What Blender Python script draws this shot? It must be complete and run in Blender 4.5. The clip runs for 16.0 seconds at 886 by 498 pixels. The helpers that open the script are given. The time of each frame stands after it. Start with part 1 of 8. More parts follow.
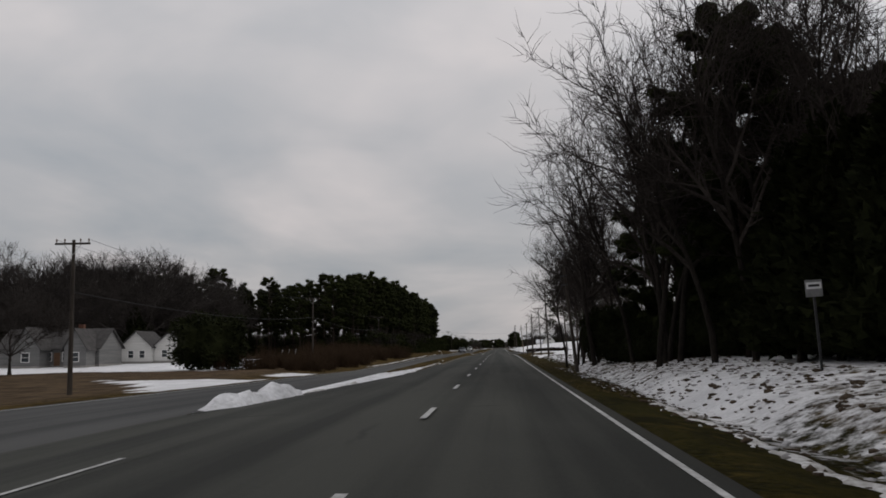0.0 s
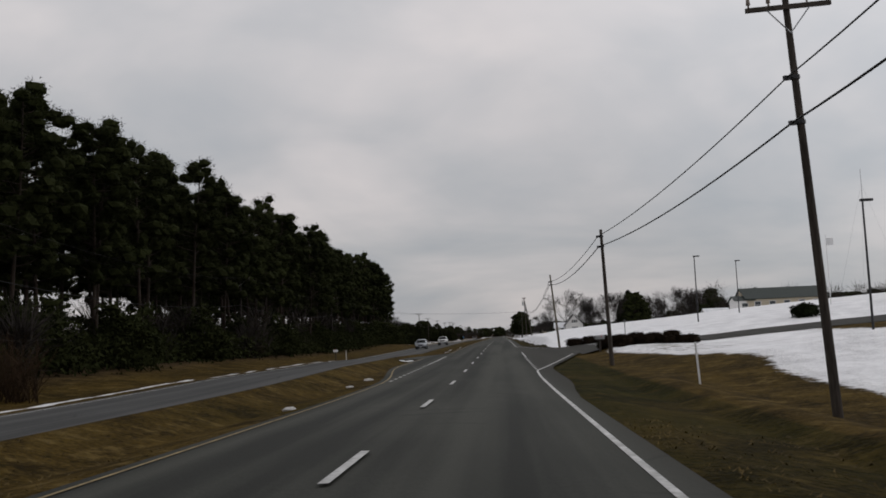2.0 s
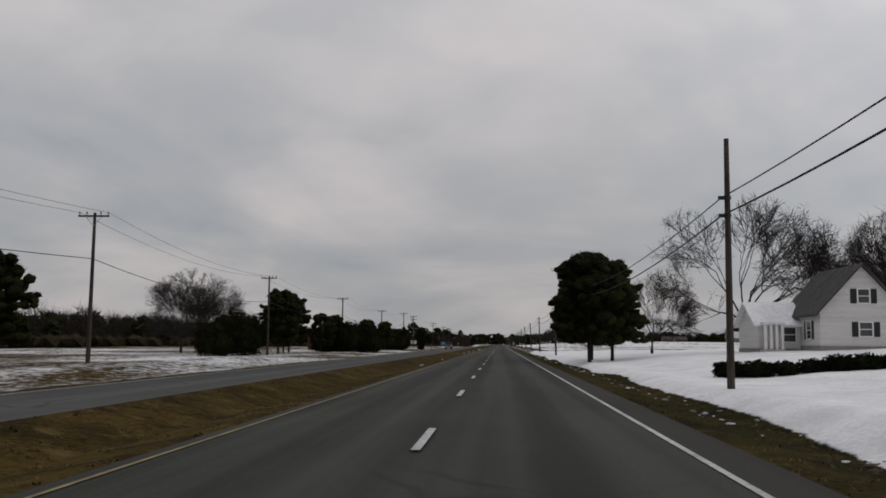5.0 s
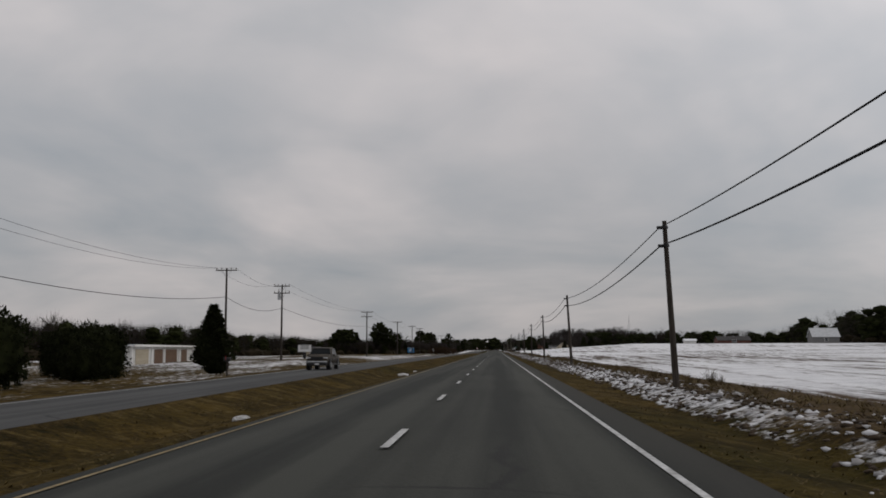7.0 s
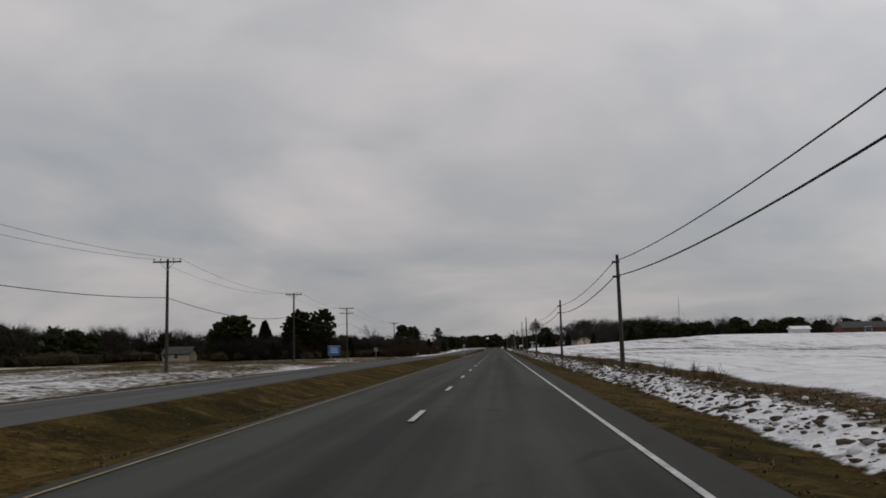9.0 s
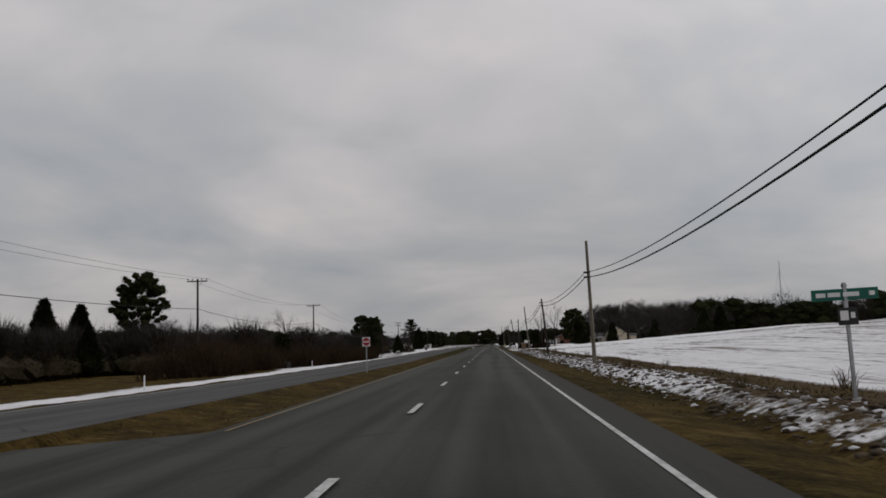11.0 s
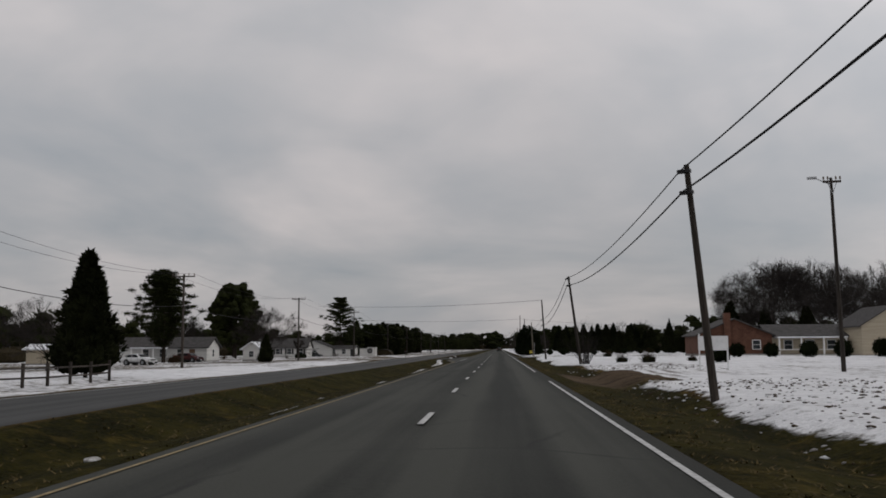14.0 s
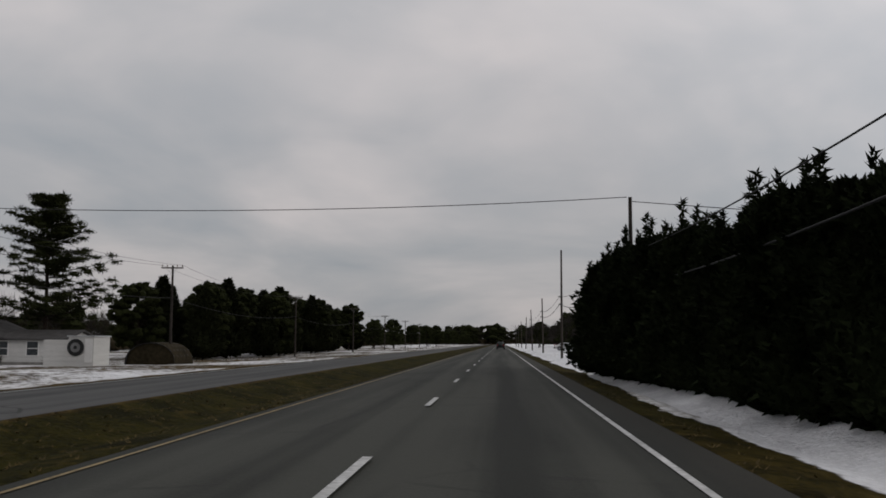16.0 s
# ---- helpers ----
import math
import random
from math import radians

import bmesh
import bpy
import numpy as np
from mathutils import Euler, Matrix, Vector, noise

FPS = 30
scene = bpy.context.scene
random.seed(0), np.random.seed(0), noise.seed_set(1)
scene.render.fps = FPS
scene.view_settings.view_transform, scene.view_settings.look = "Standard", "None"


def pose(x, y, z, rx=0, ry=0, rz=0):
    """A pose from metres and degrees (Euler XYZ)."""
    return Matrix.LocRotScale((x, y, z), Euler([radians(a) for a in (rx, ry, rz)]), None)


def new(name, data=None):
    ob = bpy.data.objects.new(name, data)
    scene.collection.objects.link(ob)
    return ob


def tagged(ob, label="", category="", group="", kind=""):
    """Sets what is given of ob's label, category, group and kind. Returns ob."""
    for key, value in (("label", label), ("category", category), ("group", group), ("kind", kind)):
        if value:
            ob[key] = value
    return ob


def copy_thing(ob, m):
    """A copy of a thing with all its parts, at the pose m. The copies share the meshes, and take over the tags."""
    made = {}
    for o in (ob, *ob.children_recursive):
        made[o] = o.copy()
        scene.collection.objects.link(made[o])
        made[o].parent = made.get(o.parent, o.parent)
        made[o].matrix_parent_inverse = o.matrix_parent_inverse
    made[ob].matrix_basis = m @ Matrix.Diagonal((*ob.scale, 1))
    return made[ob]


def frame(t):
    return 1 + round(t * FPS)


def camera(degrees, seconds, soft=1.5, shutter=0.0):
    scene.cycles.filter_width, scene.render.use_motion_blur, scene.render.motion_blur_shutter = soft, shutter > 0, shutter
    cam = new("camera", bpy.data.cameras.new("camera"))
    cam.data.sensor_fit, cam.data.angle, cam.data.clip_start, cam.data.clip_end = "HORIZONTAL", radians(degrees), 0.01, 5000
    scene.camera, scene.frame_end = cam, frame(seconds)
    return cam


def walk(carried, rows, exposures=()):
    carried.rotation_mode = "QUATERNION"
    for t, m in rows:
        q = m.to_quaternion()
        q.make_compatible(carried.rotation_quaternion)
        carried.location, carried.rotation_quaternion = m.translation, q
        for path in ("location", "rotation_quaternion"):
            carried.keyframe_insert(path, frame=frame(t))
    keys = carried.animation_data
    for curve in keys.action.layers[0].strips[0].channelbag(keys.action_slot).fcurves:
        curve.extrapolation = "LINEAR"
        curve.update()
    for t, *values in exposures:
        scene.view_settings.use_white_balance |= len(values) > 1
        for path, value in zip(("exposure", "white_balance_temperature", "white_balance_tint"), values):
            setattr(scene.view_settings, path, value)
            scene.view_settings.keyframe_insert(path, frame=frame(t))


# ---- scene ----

# The place is laid out in road metres and set down at this scale.
U = 0.4

# ---- camera: seconds, across, along, height over the road, yaw, pitch, roll ----
ROWS = [
    (0.0, 1.52, 0.00, 1.38, 3.47, 6.12, -0.75),
    (0.5, 1.21, 43.26, 1.38, 3.41, 6.13, 0.17),
    (1.0, 1.51, 89.39, 1.38, 2.83, 6.15, -1.38),
    (1.5, 1.85, 132.01, 1.38, 2.90, 6.47, -1.26),
    (2.0, 1.95, 178.81, 1.38, 3.39, 5.51, -2.39),
    (2.5, 1.80, 221.28, 1.38, 3.42, 5.55, -0.70),
    (3.0, 1.62, 268.26, 1.38, 3.77, 6.34, 0.24),
    (3.5, 1.33, 311.52, 1.38, 3.67, 6.46, 0.01),
    (4.0, 1.24, 358.03, 1.38, 3.48, 6.31, -0.69),
    (4.5, 1.01, 401.24, 1.38, 3.57, 5.76, 0.62),
    (7.0, 1.59, 626.50, 1.38, 3.28, 6.18, -0.16),
    (7.5, 1.60, 670.51, 1.38, 3.07, 5.96, -1.05),
    (8.0, 1.80, 716.39, 1.38, 3.28, 6.07, -1.15),
    (10.5, 1.44, 939.28, 1.38, 3.14, 6.04, -0.76),
    (11.0, 1.70, 986.37, 1.38, 2.81, 5.88, -1.62),
    (11.5, 1.66, 1029.74, 1.38, 3.34, 5.99, 0.02),
    (12.0, 1.53, 1076.68, 1.38, 3.38, 5.94, 0.50),
    (12.5, 1.59, 1119.64, 1.38, 3.32, 6.06, 0.03),
    (13.0, 1.58, 1166.78, 1.38, 3.51, 6.02, 0.40),
    (13.5, 1.49, 1209.44, 1.38, 3.47, 6.02, 0.00),
    (14.0, 1.44, 1256.47, 1.38, 3.37, 6.12, -0.33),
    (14.5, 1.30, 1299.62, 1.38, 3.84, 5.78, 0.34),
    (15.0, 1.19, 1346.52, 1.38, 3.48, 5.90, 0.18),
    (15.5, 1.27, 1389.61, 1.38, 3.04, 5.87, 0.18),
    (16.0, 1.59, 1436.02, 1.38, 3.54, 5.77, 0.30),
]
# how steeply the road climbs: along, slope
GRADE = [(-400, .002), (0, .002), (100, .004), (130, 0), (150, -.004), (175, -.01), (205, -.01), (225, .003), (260, .006), (450, 0), (6000, 0)]
_ys = np.arange(-400.0, 6000.0, 1.0)
_zs = np.cumsum(np.interp(_ys, [g[0] for g in GRADE], [g[1] for g in GRADE]))
_zs -= np.interp(1000.0, _ys, _zs)


def road_z(y):
    return np.interp(y, _ys, _zs)


cam = camera(51.1, 16.0, soft=1.7, shutter=0.0)
walk(cam, [(t, pose(U * x, U * y, U * (float(road_z(y)) + h), 90 + p, 0, yaw) @ pose(0, 0, 0, 0, 0, roll))
           for t, x, y, h, yaw, p, roll in ROWS],
     exposures=[(0.0, 0.2), (1.5, 0.3), (3.0, 0.2), (7.0, 0.08), (16.0, 0.08)])

# ---- sky and light ----
world = bpy.data.worlds.new("sky")
scene.world = world
world.use_nodes = True
wt = world.node_tree
wt.nodes.clear()


def wnode(kind, **kw):
    n = wt.nodes.new(kind)
    for k, v in kw.items():
        n.inputs[k.replace("_", " ")].default_value = v
    return n


SUN_EL, SUN_AZ = 32.0, 70.0
sky = wt.nodes.new("ShaderNodeTexSky")
sky.sky_type, sky.sun_disc = "NISHITA", False
sky.sun_elevation, sky.sun_rotation = radians(SUN_EL), radians(SUN_AZ)
sky.air_density, sky.dust_density, sky.ozone_density = 1.0, 2.0, 1.0
coord = wt.nodes.new("ShaderNodeTexCoord")
# cloud layer seen in perspective: the direction divided by its height
sep = wt.nodes.new("ShaderNodeSeparateXYZ")
wt.links.new(coord.outputs["Generated"], sep.inputs[0])
up = wt.nodes.new("ShaderNodeMath")
up.operation = "MAXIMUM"
up.inputs[1].default_value = 0.0
wt.links.new(sep.outputs[2], up.inputs[0])
lift = wt.nodes.new("ShaderNodeMath")
lift.operation = "ADD"
lift.inputs[1].default_value = 0.24
wt.links.new(up.outputs[0], lift.inputs[0])
flat = []
for i in (0, 1):
    d = wt.nodes.new("ShaderNodeMath")
    d.operation = "DIVIDE"
    wt.links.new(sep.outputs[i], d.inputs[0])
    wt.links.new(lift.outputs[0], d.inputs[1])
    flat.append(d)
comb = wt.nodes.new("ShaderNodeCombineXYZ")
wt.links.new(flat[0].outputs[0], comb.inputs[0])
wt.links.new(flat[1].outputs[0], comb.inputs[1])
big = wnode("ShaderNodeTexNoise", Scale=0.8, Detail=5.0, Roughness=0.5, Distortion=0.5)
wt.links.new(comb.outputs[0], big.inputs["Vector"])
fine = wnode("ShaderNodeTexNoise", Scale=2.2, Detail=5.0, Roughness=0.5, Distortion=0.4)
wt.links.new(comb.outputs[0], fine.inputs["Vector"])
mixn = wt.nodes.new("ShaderNodeMath")
mixn.operation = "MULTIPLY_ADD"
mixn.inputs[1].default_value = 0.28
wt.links.new(fine.outputs["Fac"], mixn.inputs[0])
wt.links.new(big.outputs["Fac"], mixn.inputs[2])
ramp = wt.nodes.new("ShaderNodeValToRGB")
e = ramp.color_ramp.elements
e[0].position, e[0].color = 0.44, (0.360, 0.390, 0.425, 1)
e[1].position, e[1].color = 0.82, (0.70, 0.65, 0.645, 1)
mid = e.new(0.62)
mid.color = (0.495, 0.492, 0.508, 1)
wt.links.new(mixn.outputs[0], ramp.inputs[0])
# thinner cloud overhead, a duller deck low down
deck = wt.nodes.new("ShaderNodeMapRange")
deck.inputs[1].default_value, deck.inputs[2].default_value = 0.0, 0.40
deck.inputs[3].default_value, deck.inputs[4].default_value = 0.80, 1.15
wt.links.new(up.outputs[0], deck.inputs[0])
dull = wt.nodes.new("ShaderNodeVectorMath")
dull.operation = "SCALE"
wt.links.new(ramp.outputs[0], dull.inputs[0])
# the cloud is thinner and brighter round the hidden sun
toward = wt.nodes.new("ShaderNodeVectorMath")
toward.operation = "DOT_PRODUCT"
az, el = radians(SUN_AZ), radians(SUN_EL)
toward.inputs[1].default_value = (math.sin(az) * math.cos(el), math.cos(az) * math.cos(el), math.sin(el))
wt.links.new(coord.outputs["Generated"], toward.inputs[0])
halo = wt.nodes.new("ShaderNodeMapRange")
halo.inputs[1].default_value, halo.inputs[2].default_value = 0.45, 1.0
halo.inputs[3].default_value, halo.inputs[4].default_value = 1.0, 1.5
wt.links.new(toward.outputs["Value"], halo.inputs[0])
both = wt.nodes.new("ShaderNodeMath")
both.operation = "MULTIPLY"
wt.links.new(deck.outputs[0], both.inputs[0])
wt.links.new(halo.outputs[0], both.inputs[1])
wt.links.new(both.outputs[0], dull.inputs["Scale"])
cloud_bg = wt.nodes.new("ShaderNodeBackground")
wt.links.new(dull.outputs[0], cloud_bg.inputs[0])
cloud_bg.inputs[1].default_value = 0.845
sky_bg = wt.nodes.new("ShaderNodeBackground")
wt.links.new(sky.outputs[0], sky_bg.inputs[0])
sky_bg.inputs[1].default_value = 0.06
wmix = wt.nodes.new("ShaderNodeMixShader")
wmix.inputs[0].default_value = 0.93
wt.links.new(sky_bg.outputs[0], wmix.inputs[1])
wt.links.new(cloud_bg.outputs[0], wmix.inputs[2])
wout = wt.nodes.new("ShaderNodeOutputWorld")
wt.links.new(wmix.outputs[0], wout.inputs[0])

sun = new("sun", bpy.data.lights.new("sun", "SUN"))
sun.data.energy, sun.data.angle, sun.data.color = 0.35, radians(25), (1.0, 0.95, 0.88)
sun.matrix_world = pose(0, 0, 60, 90 - SUN_EL, 0, 180 - SUN_AZ)

# ---- materials ----


def material(name, low, high, rough=0.9, scale=1.0, fine=12.0, bump=0.2, metal=0.0, stretch=(1, 1, 1), rand=0.0, spec=0.3):
    """Two scales of noise between two colours, with fine relief; rand: how far things of one kind differ."""
    m = bpy.data.materials.new(name)
    m.use_nodes = True
    nt = m.node_tree
    bsdf = nt.nodes["Principled BSDF"]
    tc = nt.nodes.new("ShaderNodeTexCoord")
    mp = nt.nodes.new("ShaderNodeMapping")
    mp.inputs["Scale"].default_value = stretch
    nt.links.new(tc.outputs["Object"], mp.inputs[0])
    n1 = nt.nodes.new("ShaderNodeTexNoise")
    n1.inputs["Scale"].default_value, n1.inputs["Detail"].default_value = scale, 4
    n2 = nt.nodes.new("ShaderNodeTexNoise")
    n2.inputs["Scale"].default_value, n2.inputs["Detail"].default_value = fine, 3
    nt.links.new(mp.outputs[0], n1.inputs["Vector"])
    nt.links.new(mp.outputs[0], n2.inputs["Vector"])
    add = nt.nodes.new("ShaderNodeMath")
    add.operation = "ADD"
    nt.links.new(n1.outputs["Fac"], add.inputs[0])
    nt.links.new(n2.outputs["Fac"], add.inputs[1])
    ramp = nt.nodes.new("ShaderNodeMapRange")
    ramp.inputs[1].default_value, ramp.inputs[2].default_value = 0.7, 1.3
    nt.links.new(add.outputs[0], ramp.inputs[0])
    mix = nt.nodes.new("ShaderNodeMix")
    mix.data_type = "RGBA"
    mix.inputs[6].default_value, mix.inputs[7].default_value = (*low, 1), (*high, 1)
    nt.links.new(ramp.outputs[0], mix.inputs[0])
    out = mix.outputs[2]
    if rand:
        info = nt.nodes.new("ShaderNodeObjectInfo")
        hsv = nt.nodes.new("ShaderNodeHueSaturation")
        mr = nt.nodes.new("ShaderNodeMapRange")
        mr.inputs[3].default_value, mr.inputs[4].default_value = 1 - rand, 1 + rand
        nt.links.new(info.outputs["Random"], mr.inputs[0])
        nt.links.new(mr.outputs[0], hsv.inputs["Value"])
        nt.links.new(out, hsv.inputs["Color"])
        out = hsv.outputs[0]
    nt.links.new(out, bsdf.inputs["Base Color"])
    bsdf.inputs["Roughness"].default_value, bsdf.inputs["Metallic"].default_value = rough, metal
    bsdf.inputs["Specular IOR Level"].default_value = spec
    if bump:
        b = nt.nodes.new("ShaderNodeBump")
        b.inputs["Strength"].default_value, b.inputs["Distance"].default_value = bump, 0.02
        nt.links.new(n2.outputs["Fac"], b.inputs["Height"])
        nt.links.new(b.outputs[0], bsdf.inputs["Normal"])
    return m


M = {
    "bark": material("bark", (.010, .0085, .007), (.031, .026, .022), .95, 2, 14, .5, stretch=(1, 1, .25), spec=.08),
    "bark_pine": material("pine_bark", (.014, .010, .0075), (.042, .029, .021), .95, 2, 12, .5, stretch=(1, 1, .3)),
    "twig": material("twig", (.022, .018, .016), (.056, .047, .042), .95, 1, 8, 0, rand=.15, spec=.05),
    "twig_far": material("far_twig", (.020, .017, .0155), (.050, .044, .040), .95, 1, 8, 0, rand=.2, spec=.05),
    "thicket": material("winter_thicket", (.014, .0115, .0065), (.040, .032, .019), .95, .35, 3, 0, rand=.2, spec=.04),
    "pine": material("pine_needles", (.0085, .0105, .0040), (.026, .030, .0105), .9, .5, 4, 0, rand=.25, spec=.03),
    "cedar": material("cedar_foliage", (.007, .0085, .004), (.021, .024, .0095), .9, .6, 5, 0, rand=.2, spec=.03),
    "hedge": material("hedge_foliage", (.005, .007, .0035), (.016, .021, .009), .9, .6, 5, 0, rand=.15, spec=.02),
    "hedge_brown": material("bronze_hedge_foliage", (.009, .0065, .0045), (.026, .018, .012), .9, .6, 5, 0, rand=.15, spec=.03),
    "brush": material("dry_brush", (.022, .014, .0085), (.062, .040, .024), .95, .6, 5, 0, rand=.2, spec=.05),
    "dry_grass": material("dry_grass", (.045, .032, .012), (.13, .092, .036), .95, .3, 3, 0),
    "pole": material("weathered_pole", (.020, .016, .013), (.062, .051, .042), .9, 1.5, 16, .4, stretch=(1, 1, .15), rand=.3),
    "grass_blade": material("pale_grass_blade", (.039, .027, .008), (.119, .081, .024), .95, .3, 3, 0),
    "pole_pale": material("pale_pole", (.095, .082, .060), (.20, .178, .138), .9, 1.5, 16, .4, stretch=(1, 1, .15)),
    "steel": material("galvanised_steel", (.30, .31, .32), (.46, .47, .48), .45, 3, 20, .05, .8),
    "dark_metal": material("dark_metal", (.02, .02, .022), (.05, .05, .052), .5, 3, 20, .05, .3),
    "grey_can": material("grey_transformer_paint", (.32, .33, .34), (.45, .46, .47), .5, 3, 20, .05),
    "wire": material("black_cable", (.008, .008, .009), (.02, .02, .02), .85, 3, 20, 0),
    "ceramic": material("insulator_ceramic", (.10, .07, .05), (.2, .16, .13), .3, 3, 20, 0),
    "brick": material("red_brick", (.075, .034, .022), (.15, .072, .048), .9, 1.2, 9, .4),
    "brick_tan": material("tan_brick", (.085, .052, .028), (.17, .108, .060), .9, 1.2, 9, .4),
    "siding": material("white_siding", (.50, .495, .475), (.70, .69, .665), .7, .6, 10, .15, stretch=(.3, .3, 6)),
    "siding_grey": material("grey_siding", (.10, .10, .10), (.19, .188, .182), .75, .6, 10, .15, stretch=(.3, .3, 6)),
    "siding_tan": material("tan_siding", (.34, .29, .21), (.48, .42, .32), .7, .6, 10, .15, stretch=(.3, .3, 6)),
    "trim": material("white_trim", (.68, .67, .65), (.82, .81, .79), .6, 2, 16, .1),
    "roof": material("dark_shingles", (.035, .033, .032), (.085, .08, .078), .95, 1.5, 14, .5),
    "roof_snow": material("snowy_roof", (.60, .61, .64), (.86, .87, .89), .8, .8, 5, .3),
    "roof_green": material("green_metal_roof", (.014, .020, .017), (.028, .038, .032), .6, 1.5, 14, .2),
    "door_brown": material("brown_door", (.10, .055, .03), (.17, .10, .06), .7, 2, 12, .2),
    "tin": material("pale_tin", (.42, .43, .44), (.60, .61, .62), .5, 1, 12, .2, .3),
    "barn_red": material("red_barn_paint", (.07, .030, .022), (.13, .058, .044), .85, 1, 8, .3),
    "snow": material("snow_heap", (.56, .56, .57), (.88, .88, .90), .75, 1.2, 7, .8),
    "snow_dirty": material("dirty_snow", (.20, .18, .15), (.78, .78, .79), .8, 1.6, 7, .8),
    "mark_white": material("white_road_paint", (.28, .28, .27), (.62, .62, .61), .75, 1.5, 9, .15),
    "mark_yellow": material("yellow_road_paint", (.13, .095, .045), (.32, .24, .115), .75, 1.5, 9, .15),
    "sign_green": material("green_sign", (.004, .085, .06), (.008, .12, .085), .4, 2, 10, 0),
    "sign_red": material("red_sign", (.28, .022, .025), (.38, .035, .04), .4, 2, 10, 0),
    "sign_white": material("white_sign", (.62, .62, .62), (.76, .76, .76), .45, 2, 10, 0),
    "sign_black": material("black_sign", (.012, .012, .012), (.025, .025, .025), .5, 2, 10, 0),
    "sign_blue": material("blue_sign", (.02, .12, .28), (.05, .22, .42), .5, 1.5, 8, 0),
    "sign_yellow": material("yellow_board", (.55, .43, .05), (.70, .55, .10), .5, 2, 10, 0),
    "sign_grey": material("grey_sign_back", (.16, .16, .16), (.26, .26, .26), .5, 2, 10, 0, .4),
    "rubber": material("tyre_rubber", (.012, .012, .012), (.03, .03, .03), .85, 5, 30, .1),
    "paint_silver": material("silver_car_paint", (.26, .28, .31), (.32, .34, .37), .3, .7, 4, 0, .35),
    "paint_white": material("white_car_paint", (.60, .60, .60), (.72, .72, .72), .35, .7, 4, 0),
    "paint_black": material("black_car_paint", (.010, .014, .013), (.025, .03, .028), .3, .7, 4, 0, .2),
    "paint_rust": material("faded_brown_car_paint", (.028, .023, .017), (.078, .063, .047), .6, 1.2, 6, 0),
    "paint_red": material("dark_red_car_paint", (.05, .009, .008), (.08, .016, .014), .35, .7, 4, 0),
    "car_glass": material("car_glass", (.006, .007, .008), (.012, .014, .015), .15, 1, 5, 0, spec=.10),
    "lamp_glass": material("headlamp_glass", (.38, .39, .40), (.55, .56, .57), .1, 4, 20, 0),
    "lamp_red": material("tail_lamp_glass", (.25, .01, .01), (.35, .02, .02), .2, 4, 20, 0),
    "glass": material("window_glass", (.02, .024, .028), (.06, .07, .075), .08, .5, 3, 0, spec=.6),
    "stone": material("grey_stone", (.16, .15, .14), (.32, .31, .29), .9, 2, 12, .4),
    "wet_earth": material("wet_earth", (.006, .004, .0025), (.028, .018, .010), .95, 3, 14, .8, spec=.05),
    "leaf_litter": material("leaf_litter", (.05, .035, .022), (.14, .095, .055), .95, 1, 8, .5),
    "concrete": material("pale_concrete", (.34, .33, .31), (.48, .47, .44), .9, 1, 10, .3),
}


def node(nt, kind, **kw):
    n = nt.nodes.new(kind)
    for k, v in kw.items():
        n.inputs[k].default_value = v
    return n


